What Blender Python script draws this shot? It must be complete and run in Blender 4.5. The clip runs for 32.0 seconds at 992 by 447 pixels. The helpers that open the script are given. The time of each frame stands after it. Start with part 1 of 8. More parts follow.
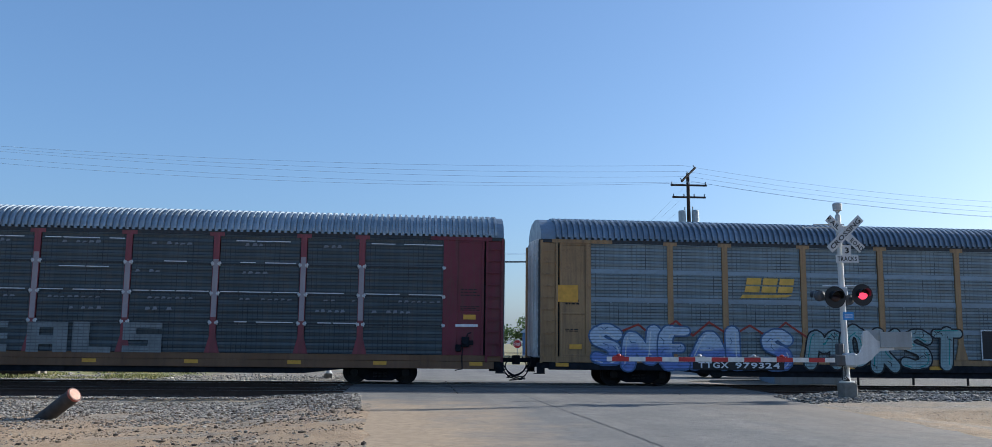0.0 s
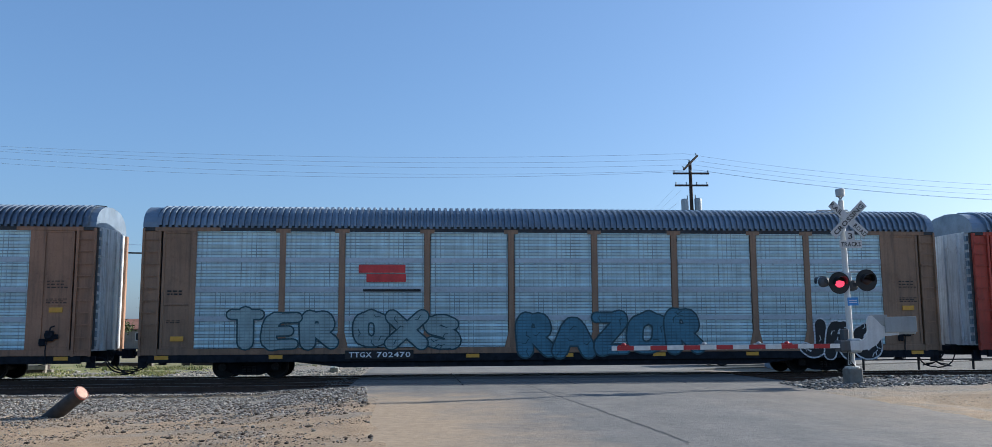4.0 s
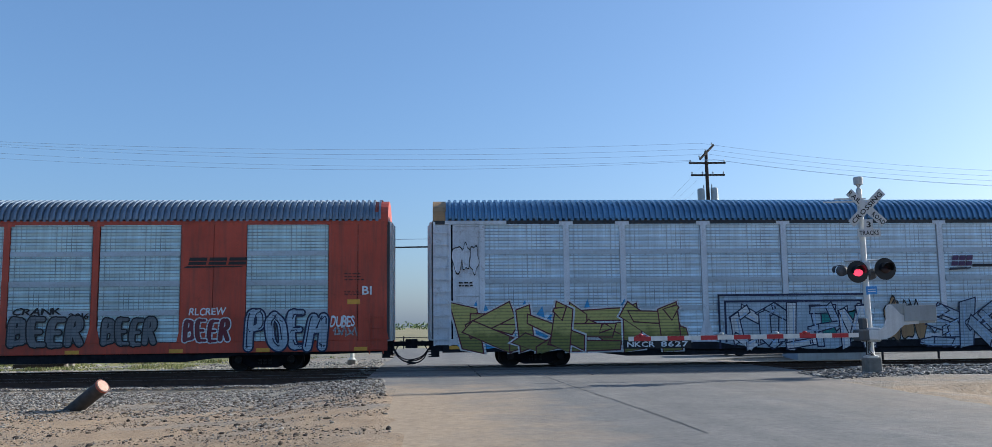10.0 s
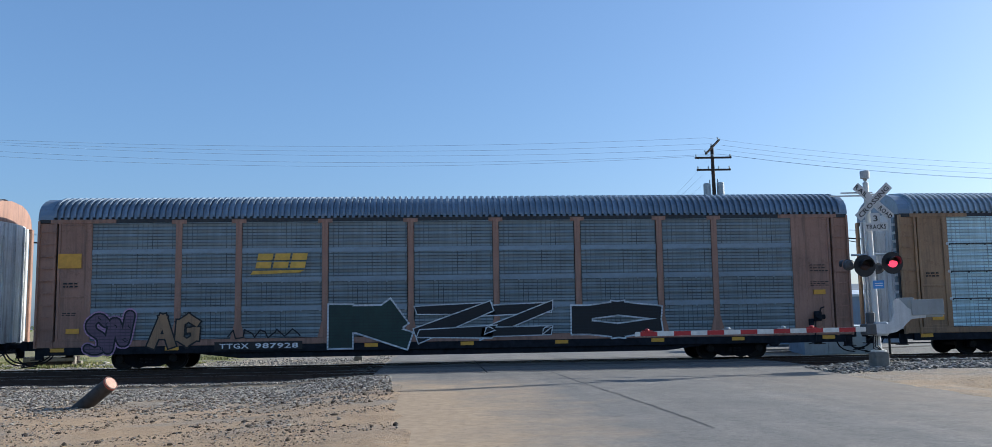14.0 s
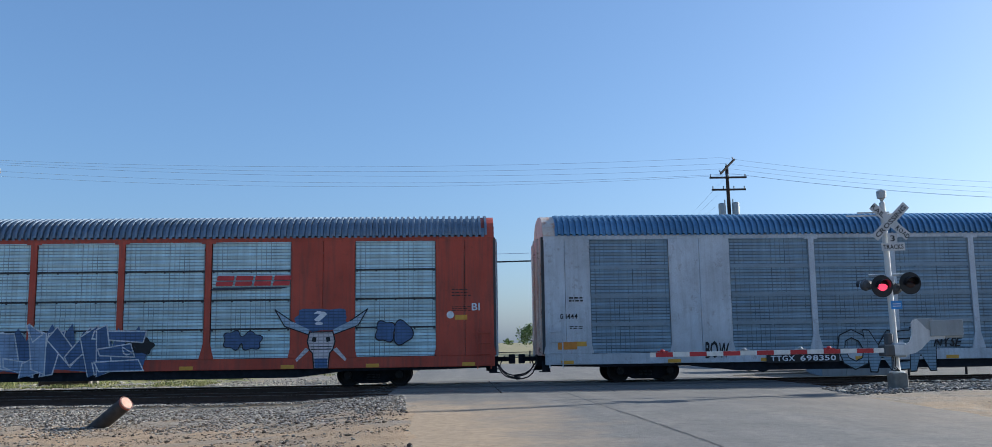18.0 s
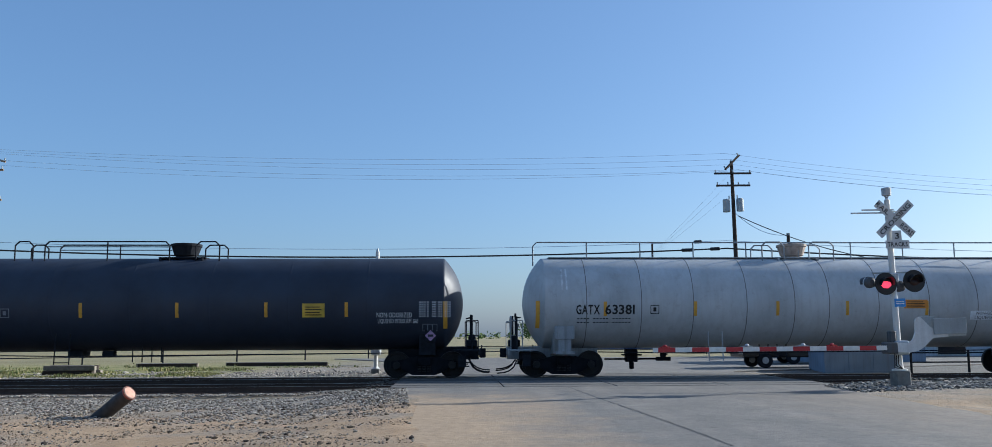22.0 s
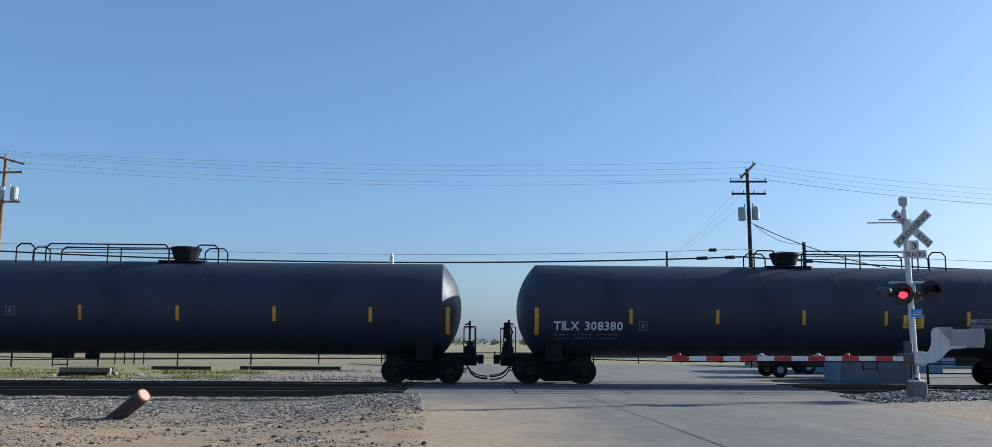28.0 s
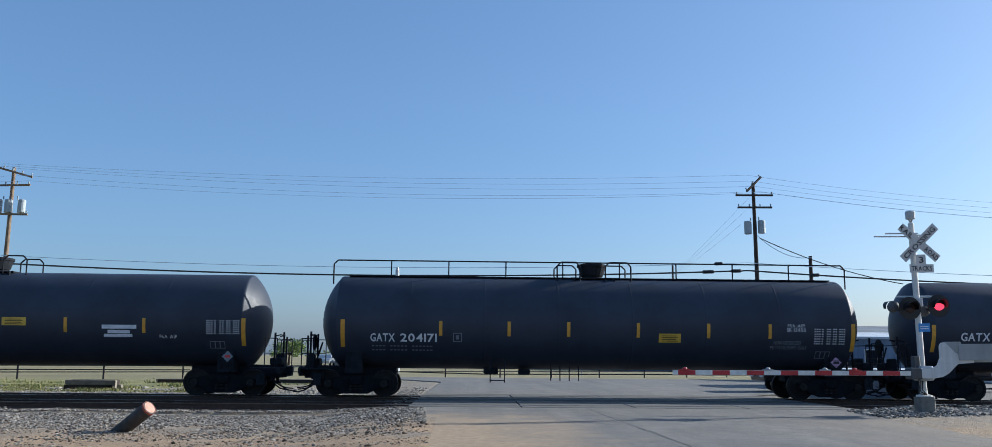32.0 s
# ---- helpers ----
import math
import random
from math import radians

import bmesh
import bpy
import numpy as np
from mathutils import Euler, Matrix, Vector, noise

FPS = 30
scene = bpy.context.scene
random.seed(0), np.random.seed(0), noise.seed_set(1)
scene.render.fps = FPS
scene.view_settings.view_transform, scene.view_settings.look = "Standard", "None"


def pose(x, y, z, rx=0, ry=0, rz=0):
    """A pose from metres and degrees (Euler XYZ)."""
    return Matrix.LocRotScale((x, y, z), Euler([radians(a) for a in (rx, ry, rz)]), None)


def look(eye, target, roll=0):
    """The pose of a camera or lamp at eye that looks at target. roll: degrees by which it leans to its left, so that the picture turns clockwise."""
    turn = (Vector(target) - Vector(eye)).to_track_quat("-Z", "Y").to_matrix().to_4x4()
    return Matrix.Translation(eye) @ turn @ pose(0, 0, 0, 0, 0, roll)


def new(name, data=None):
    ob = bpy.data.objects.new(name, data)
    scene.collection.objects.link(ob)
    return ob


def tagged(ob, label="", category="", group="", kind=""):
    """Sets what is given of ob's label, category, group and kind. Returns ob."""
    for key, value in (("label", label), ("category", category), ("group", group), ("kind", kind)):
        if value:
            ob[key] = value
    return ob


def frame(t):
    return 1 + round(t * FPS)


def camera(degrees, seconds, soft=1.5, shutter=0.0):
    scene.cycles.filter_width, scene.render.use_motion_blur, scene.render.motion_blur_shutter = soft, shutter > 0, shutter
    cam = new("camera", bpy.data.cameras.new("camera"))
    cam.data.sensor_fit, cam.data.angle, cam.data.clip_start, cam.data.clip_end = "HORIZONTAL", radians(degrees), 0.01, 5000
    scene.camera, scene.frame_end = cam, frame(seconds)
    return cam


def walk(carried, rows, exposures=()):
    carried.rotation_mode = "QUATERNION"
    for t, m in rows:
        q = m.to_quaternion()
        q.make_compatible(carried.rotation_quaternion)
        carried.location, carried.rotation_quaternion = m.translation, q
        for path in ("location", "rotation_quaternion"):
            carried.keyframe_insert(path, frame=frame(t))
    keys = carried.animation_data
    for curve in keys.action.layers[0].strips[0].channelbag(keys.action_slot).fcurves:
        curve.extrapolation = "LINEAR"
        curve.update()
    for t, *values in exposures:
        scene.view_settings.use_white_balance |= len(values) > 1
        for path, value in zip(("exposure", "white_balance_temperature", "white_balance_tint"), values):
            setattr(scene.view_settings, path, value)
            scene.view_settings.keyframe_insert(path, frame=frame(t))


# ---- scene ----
cam = camera(58.17, 32.0, soft=0.4)
# seconds, turn to the left, tilt up, lean: a hand-held camera that stands on one spot
PATH = [
    (0.0, -5.585, 7.655, 0.669),
    (0.5, -5.613, 7.813, 0.829),
    (1.0, -5.614, 7.816, 0.024),
    (1.5, -5.590, 7.742, -0.083),
    (2.0, -5.540, 7.735, -0.253),
    (2.5, -5.532, 7.706, -0.294),
    (3.0, -5.495, 7.669, -0.245),
    (3.5, -5.461, 7.319, -0.283),
    (5.5, -5.170, 6.879, -0.354),
    (6.0, -5.136, 6.612, -0.515),
    (6.5, -5.109, 6.553, -0.536),
    (7.0, -5.071, 6.386, -0.746),
    (7.5, -5.039, 6.381, -0.764),
    (8.0, -4.986, 6.369, -0.768),
    (8.5, -4.734, 6.532, -0.619),
    (9.0, -4.447, 6.610, -0.622),
    (9.5, -4.418, 6.611, -0.579),
    (10.0, -4.384, 6.575, -0.658),
    (10.5, -4.355, 6.524, -0.812),
    (11.0, -4.310, 6.501, -0.832),
    (11.5, -4.263, 6.465, -0.801),
    (12.0, -4.237, 6.448, -0.906),
    (12.5, -4.207, 6.389, -0.981),
    (13.0, -4.176, 6.367, -1.026),
    (13.5, -4.132, 6.304, -0.971),
    (15.5, -3.545, 6.794, -0.937),
    (16.0, -3.516, 7.307, -0.992),
    (16.5, -3.470, 7.567, -0.986),
    (17.0, -3.240, 7.554, -0.888),
    (17.5, -3.125, 7.661, -0.925),
    (18.0, -3.094, 7.619, -0.824),
    (18.5, -3.054, 7.576, -0.651),
    (19.0, -3.017, 7.542, -0.396),
    (19.5, -2.986, 7.519, -0.375),
    (20.0, -3.002, 7.454, -0.358),
    (20.5, -2.977, 7.411, -0.356),
    (21.0, -2.939, 7.336, -0.370),
    (21.5, -2.880, 7.260, -0.317),
    (22.0, -2.845, 7.222, -0.257),
    (22.5, -2.814, 7.161, -0.243),
    (23.0, -2.760, 7.129, -0.303),
    (23.5, -2.718, 7.149, -0.250),
    (24.0, -2.685, 7.316, -0.303),
    (24.5, -2.639, 7.548, -0.160),
    (25.0, -2.577, 7.658, -0.075),
    (25.5, -2.530, 7.868, 0.038),
    (26.0, -2.283, 7.818, 0.023),
    (26.5, -2.210, 7.758, 0.074),
    (28.5, -1.860, 7.609, 0.433),
    (29.0, -1.828, 7.687, 0.424),
    (29.5, -1.795, 7.618, 0.435),
    (30.0, -1.738, 7.734, 0.434),
    (30.5, -1.680, 8.023, 0.433),
    (31.0, -1.636, 8.288, 0.422),
    (31.5, -1.603, 8.504, 0.397),
    (32.0, -1.550, 8.474, 0.510),
]
EYE = Vector((0.0, 0.0, 1.41))


def aim(turn, tilt, lean):
    a, b = radians(turn), radians(tilt)
    way = Vector((-math.sin(a) * math.cos(b), math.cos(a) * math.cos(b), math.sin(b)))
    return look(EYE, EYE + 20.0 * way, lean)


walk(cam, [(t, aim(a, b, c)) for t, a, b, c in PATH], exposures=[(0.0, 0.7, 5600.0, 9.0), (18.5, 0.7, 5600.0, 8.5), (20.5, 0.62, 5550.0, 8.0), (32.0, 0.61, 5550.0, 8.0)])

# ---- light ----
SUN_UP, SUN_SIDE = 20.8, 71.5        # degrees above the horizon; compass angle from +y towards +x
world = bpy.data.worlds.new("sky")
scene.world = world
world.use_nodes = True
wn = world.node_tree
sky = wn.nodes.new("ShaderNodeTexSky")
sky.sky_type, sky.sun_disc = "NISHITA", False
sky.sun_elevation, sky.sun_rotation = radians(SUN_UP), radians(SUN_SIDE)
sky.air_density, sky.dust_density, sky.ozone_density = 1.0, 1.6, 3.2
haze = wn.nodes.new("ShaderNodeMix")
haze.data_type = "RGBA"
haze.inputs[0].default_value, haze.inputs[7].default_value = 0.24, (1.6, 2.75, 4.6, 1.0)
wn.links.new(sky.outputs[0], haze.inputs[6])
wn.links.new(haze.outputs[2], wn.nodes["Background"].inputs[0])
wn.nodes["Background"].inputs[1].default_value = 0.096
sun = new("sun", bpy.data.lights.new("sun", "SUN"))
sun.data.energy, sun.data.angle, sun.data.color = 5.0, radians(0.6), (1.0, 0.9, 0.74)
su, ss = radians(SUN_UP), radians(SUN_SIDE)
SUN_WAY = Vector((math.cos(su) * math.sin(ss), math.cos(su) * math.cos(ss), math.sin(su)))
sun.matrix_world = look(SUN_WAY * 60.0, (0, 0, 0))


# ---- materials ----
def rgb(code):
    c = [int(code[i:i + 2], 16) / 255 for i in (0, 2, 4)]
    return tuple(v / 12.92 if v <= 0.04045 else ((v + 0.055) / 1.055) ** 2.4 for v in c)


class Nodes:
    """A short way to wire a material."""

    def __init__(self, name):
        self.mat = bpy.data.materials.new(name)
        self.mat.use_nodes = True
        self.tree = self.mat.node_tree
        self.bsdf = self.tree.nodes["Principled BSDF"]
        self.geo = None

    def add(self, kind, **values):
        n = self.tree.nodes.new(kind)
        for k, v in values.items():
            if k == "operation":
                n.operation = v
            elif k == "blend_type":
                n.blend_type = v
            elif k == "data_type":
                n.data_type = v
        return n

    def put(self, value, socket):
        if isinstance(value, bpy.types.NodeSocket):
            self.tree.links.new(value, socket)
        elif isinstance(value, tuple) and len(value) == 3 and socket.type == "RGBA":
            socket.default_value = (*value, 1)
        else:
            socket.default_value = value

    def place(self, local=True, scale=(1, 1, 1)):
        tc = self.add("ShaderNodeTexCoord")
        mp = self.add("ShaderNodeMapping")
        if local:
            self.tree.links.new(tc.outputs["Object"], mp.inputs[0])
        else:
            geo = self.add("ShaderNodeNewGeometry")
            self.tree.links.new(geo.outputs["Position"], mp.inputs[0])
        mp.inputs["Scale"].default_value = scale
        return mp.outputs[0]

    def noise(self, where, scale, detail=4.0, rough=0.6):
        n = self.add("ShaderNodeTexNoise")
        self.put(where, n.inputs["Vector"])
        n.inputs["Scale"].default_value, n.inputs["Detail"].default_value, n.inputs["Roughness"].default_value = scale, detail, rough
        return n.outputs[0]

    def voronoi(self, where, scale, out="Distance"):
        n = self.add("ShaderNodeTexVoronoi")
        self.put(where, n.inputs["Vector"])
        n.inputs["Scale"].default_value = scale
        return n.outputs[out]

    def math(self, op, a, b=0.0):
        n = self.add("ShaderNodeMath", operation=op)
        self.put(a, n.inputs[0])
        self.put(b, n.inputs[1])
        return n.outputs[0]

    def ramp(self, v, lo, hi, a=0.0, b=1.0):
        n = self.add("ShaderNodeMapRange")
        self.put(v, n.inputs[0])
        for i, x in enumerate((lo, hi, a, b)):
            self.put(x, n.inputs[i + 1])
        return n.outputs[0]

    def mix(self, f, a, b, kind="MIX"):
        n = self.add("ShaderNodeMix", data_type="RGBA", blend_type=kind)
        self.put(f, n.inputs[0])
        self.put(a, n.inputs[6])
        self.put(b, n.inputs[7])
        return n.outputs[2]

    def axis(self, where, i):
        n = self.add("ShaderNodeSeparateXYZ")
        self.put(where, n.inputs[0])
        return n.outputs[i]

    def bump(self, height, strength=0.3, distance=0.01):
        n = self.add("ShaderNodeBump")
        self.put(height, n.inputs["Height"])
        n.inputs["Strength"].default_value, n.inputs["Distance"].default_value = strength, distance
        self.tree.links.new(n.outputs[0], self.bsdf.inputs["Normal"])

    def done(self, colour, rough=0.6, metal=0.0):
        self.put(colour, self.bsdf.inputs["Base Color"])
        self.put(rough, self.bsdf.inputs["Roughness"])
        self.put(metal, self.bsdf.inputs["Metallic"])
        return self.mat


def paint(name, code, rough=0.55, dirt=0.4, streak=0.55, dirt_code="4b4036", fleck=0.0, metal=0.0, gloss=0.5):
    """Weathered paint: wide fading, streaks that run down, fine grain, chips."""
    n = Nodes(name)
    n.bsdf.inputs["Specular IOR Level"].default_value = gloss
    base = rgb(code)
    p = n.place()
    big = n.noise(p, 0.55, 5)
    run = n.noise(n.place(scale=(7, 7, 0.45)), 1.0, 5)
    fine = n.noise(p, 28, 3)
    dark = tuple(v * 0.68 for v in base)
    c = n.mix(n.ramp(big, 0.35, 0.7), base, dark)
    c = n.mix(n.ramp(n.noise(p, 1.9, 8, 0.75), 0.52, 0.7, 0.0, 0.5 * dirt), c, rgb(dirt_code))
    c = n.mix(n.ramp(run, 0.46, 0.72, 0.0, streak), c, rgb(dirt_code))
    c = n.mix(n.ramp(fine, 0.35, 0.75, 0.0, dirt * 0.5), c, rgb(dirt_code))
    if fleck:
        c = n.mix(n.ramp(n.noise(p, 3.5, 8, 0.75), 0.58, 0.63, 0.0, fleck), c, rgb("5e3a26"))
    n.bump(n.noise(p, 9, 6), 0.12, 0.01)
    return n.done(c, n.ramp(big, 0.3, 0.7, rough - 0.08, rough + 0.15), metal)


def plain(name, code, rough=0.6, metal=0.0, grain=0.15, scale=6.0, gloss=0.5):
    n = Nodes(name)
    n.bsdf.inputs["Specular IOR Level"].default_value = gloss
    base = rgb(code)
    v = n.noise(n.place(), scale, 5)
    c = n.mix(n.ramp(v, 0.3, 0.7), tuple(x * (1 - grain) for x in base), tuple(min(1, x * (1 + grain)) for x in base))
    n.bump(n.noise(n.place(), scale * 6, 4), 0.1, 0.005)
    return n.done(c, rough, metal)


def screen_sheet(name, code, holes="16202a", density=1.0, bars=0.9):
    """Galvanised side screen: rows of punched slots in a zinc sheet, dull and stained."""
    n = Nodes(name)
    base = rgb(code)
    p = n.place()
    x, z = n.axis(p, 0), n.axis(p, 2)
    rows = n.math("PINGPONG", n.math("MULTIPLY", z, 9.5), 0.5)
    cols = n.math("PINGPONG", n.math("MULTIPLY", x, 6.2), 0.5)
    level = n.noise(n.place(scale=(0.5, 0.5, 2.2)), 1.0, 3)
    row_mask = n.ramp(rows, 0.1, 0.17, 1.0, 0.0)
    col_mask = n.ramp(cols, 0.05, 0.09, 1.0, 0.0)
    bunch = n.ramp(n.noise(n.place(scale=(2.4, 0.0, 0.3)), 1.0, 2), 0.42, 0.58, 0.12, 1.0)
    grid = n.math("MAXIMUM", n.math("MULTIPLY", row_mask, 0.85), n.math("MULTIPLY", col_mask, n.math("MULTIPLY", bunch, 0.95)))
    patchy = n.ramp(n.noise(n.place(scale=(1.6, 1.0, 0.9)), 1.0, 4), 0.35, 0.6, 0.45, 1.0)
    holes_f = n.math("MULTIPLY", n.math("MULTIPLY", grid, patchy), bars * density)
    c = n.mix(n.ramp(level, 0.3, 0.7), base, tuple(v * 0.66 for v in base))
    c = n.mix(n.ramp(n.noise(n.place(scale=(9, 9, 0.35)), 1.0, 4), 0.5, 0.8, 0.0, 0.35), c, rgb("6a6258"))
    c = n.mix(n.ramp(n.noise(n.place(scale=(3.1, 0.0, 0.12)), 1.0, 3), 0.45, 0.7, 0.0, 0.4), c, tuple(v * 0.55 for v in base))
    c = n.mix(holes_f, c, rgb(holes))
    return n.done(c, 0.55, 0.25)


def spray(name, code, holes=0.6):
    """Spray paint on the punched screens: uneven cover, the rows of slots show through."""
    n = Nodes(name)
    base = rgb(code)
    p = n.place()
    rows = n.ramp(n.math("PINGPONG", n.math("MULTIPLY", n.axis(p, 2), 9.5), 0.5), 0.08, 0.18, 1.0, 0.0)
    cols = n.ramp(n.math("PINGPONG", n.math("MULTIPLY", n.axis(p, 0), 6.2), 0.5), 0.05, 0.09, 0.7, 0.0)
    patchy = n.ramp(n.noise(n.place(scale=(1.6, 1.0, 0.9)), 1.0, 4), 0.35, 0.6, 0.2, 1.0)
    c = n.mix(n.ramp(n.noise(p, 2.2, 5), 0.3, 0.7), tuple(v * 0.72 for v in base), tuple(min(1, v * 1.12) for v in base))
    c = n.mix(n.ramp(n.noise(p, 11, 4), 0.5, 0.75, 0.0, 0.4), c, tuple(v * 0.6 + 0.01 for v in base))
    c = n.mix(n.math("MULTIPLY", n.math("MULTIPLY", n.math("MAXIMUM", rows, cols), patchy), holes), c, rgb("1a222a"))
    return n.done(c, 0.6)


def zinc(name, code, rough=0.42, metal=0.6):
    n = Nodes(name)
    base = rgb(code)
    p = n.place()
    c = n.mix(n.ramp(n.noise(n.place(scale=(0.35, 1, 1)), 1.5, 6), 0.35, 0.7), base, tuple(v * 0.7 for v in base))
    c = n.mix(n.ramp(n.noise(p, 14, 4), 0.45, 0.8, 0.0, 0.3), c, rgb("6c6256"))
    return n.done(c, n.ramp(n.noise(p, 3, 4), 0.3, 0.7, rough - 0.06, rough + 0.14), metal)


def ground_material():
    n = Nodes("earth_and_gravel")
    p = n.place(local=False)
    x, y = n.axis(p, 0), n.axis(p, 1)
    wob = n.ramp(n.noise(p, 0.45, 5), 0.2, 0.8, -1.6, 1.6)
    yw = n.math("ADD", y, wob)
    dirt = n.mix(n.ramp(n.noise(p, 1.3, 6), 0.3, 0.7), rgb("b39878"), rgb("967e62"))
    dirt = n.mix(n.ramp(n.noise(p, 16, 8, 0.75), 0.52, 0.62, 0.0, 0.75), dirt, rgb("5a4f42"))
    dirt = n.mix(n.ramp(n.noise(p, 7, 6, 0.7), 0.55, 0.64, 0.0, 0.7), dirt, rgb("ab9a82"))
    stony = n.ramp(n.noise(p, 0.55, 5), 0.46, 0.6, 0.0, 0.75)
    v = n.voronoi(p, 19, "Color")
    grav = n.mix(n.axis(v, 0), rgb("57544f"), rgb("9f988d"))
    grav = n.mix(n.ramp(n.noise(p, 0.9, 4), 0.4, 0.6, 0.0, 0.75), grav, rgb("90806a"))
    grass = n.mix(n.ramp(n.noise(p, 0.8, 6), 0.35, 0.65), rgb("74763c"), rgb("a39664"))
    grass = n.mix(n.ramp(n.noise(p, 12, 4), 0.4, 0.7, 0.0, 0.6), grass, rgb("4d5a26"))
    field = n.mix(n.ramp(n.noise(p, 0.06, 6), 0.35, 0.65), rgb("938863"), rgb("7a7352"))
    bed = n.mix(n.axis(v, 1), rgb("2b2825"), rgb("57514a"))
    dirt = n.mix(n.math("MULTIPLY", stony, n.ramp(y, 11.0, 17.0)), dirt, grav)
    c = n.mix(n.ramp(yw, 18.0, 22.5), dirt, grav)
    c = n.mix(n.ramp(y, 25.2, 25.9), c, bed)
    c = n.mix(n.ramp(y, 33.6, 34.4), c, grav)
    weeds = n.math("MULTIPLY", n.ramp(n.math("ADD", y, n.math("MULTIPLY", wob, 0.8)), 34.5, 36.5), n.ramp(n.math("ADD", x, n.math("MULTIPLY", wob, 2.0)), -10.5, -7.5, 1.0, 0.0))
    c = n.mix(weeds, c, grass)
    c = n.mix(n.math("MULTIPLY", n.ramp(x, 9.0, 11.0), n.ramp(y, 35.0, 36.0)), c, rgb("6b6862"))
    c = n.mix(n.ramp(yw, 47, 58), c, field)
    n.bump(n.noise(p, 13, 9, 0.8), 0.9, 0.06)
    return n.done(c, 0.93)


def asphalt_material():
    n = Nodes("worn_asphalt")
    p = n.place(local=False)
    x, y = n.axis(p, 0), n.axis(p, 1)
    c = n.mix(n.ramp(n.noise(p, 0.7, 6), 0.3, 0.7), rgb("827d76"), rgb("6d6963"))
    lane = n.noise(n.place(local=False, scale=(1.2, 0.06, 1)), 1.0, 3)
    c = n.mix(n.ramp(lane, 0.4, 0.65, 0.0, 0.4), c, rgb("535353"))
    c = n.mix(n.ramp(n.noise(p, 8, 9, 0.82), 0.5, 0.6, 0.0, 0.55), c, rgb("4f4e4c"))
    c = n.mix(n.ramp(n.noise(p, 30, 8, 0.8), 0.5, 0.62, 0.0, 0.6), c, rgb("4b4a4a"))
    c = n.mix(n.ramp(n.noise(p, 24, 8, 0.8), 0.54, 0.66, 0.0, 0.5), c, rgb("a29f9a"))
    c = n.mix(n.ramp(n.noise(n.place(local=False, scale=(0.25, 2.2, 1)), 1.0, 6, 0.7), 0.5, 0.7, 0.0, 0.22), c, rgb("5c5c5c"))
    c = n.mix(n.ramp(n.noise(p, 1.7, 6, 0.72), 0.52, 0.64, 0.0, 0.4), c, rgb("545352"))
    c = n.mix(n.ramp(n.noise(n.place(local=False, scale=(0.9, 2.6, 1)), 2.3, 7, 0.75), 0.6, 0.67, 0.0, 0.5), c, rgb("45423f"))
    # sand swept over the edge of the road
    wob = n.ramp(n.noise(p, 0.8, 6), 0.2, 0.8, -2.2, 2.2)
    sx = n.ramp(n.math("ADD", x, n.math("MULTIPLY", wob, 0.6)), 0.3, 2.9, 1.0, 0.0)
    sy = n.ramp(n.math("ADD", y, wob), 19.5, 23.5, 1.0, 0.0)
    right = n.math("MULTIPLY", n.ramp(n.math("ADD", x, n.math("MULTIPLY", wob, 0.5)), 6.0, 9.8), n.ramp(y, 21.0, 24.0, 0.32, 0.0))
    fan = n.math("MAXIMUM", n.math("MULTIPLY", sx, sy), right)
    sand = n.mix(n.ramp(n.noise(p, 6, 5), 0.3, 0.7), rgb("ae977a"), rgb("937e64"))
    sand = n.mix(n.ramp(n.noise(p, 14, 7, 0.75), 0.56, 0.66, 0.0, 0.55), sand, rgb("4d4339"))
    c = n.mix(n.math("MULTIPLY", fan, 0.95), c, sand)
    n.bump(n.noise(p, 34, 8, 0.8), 0.6, 0.02)
    return n.done(c, 0.88)


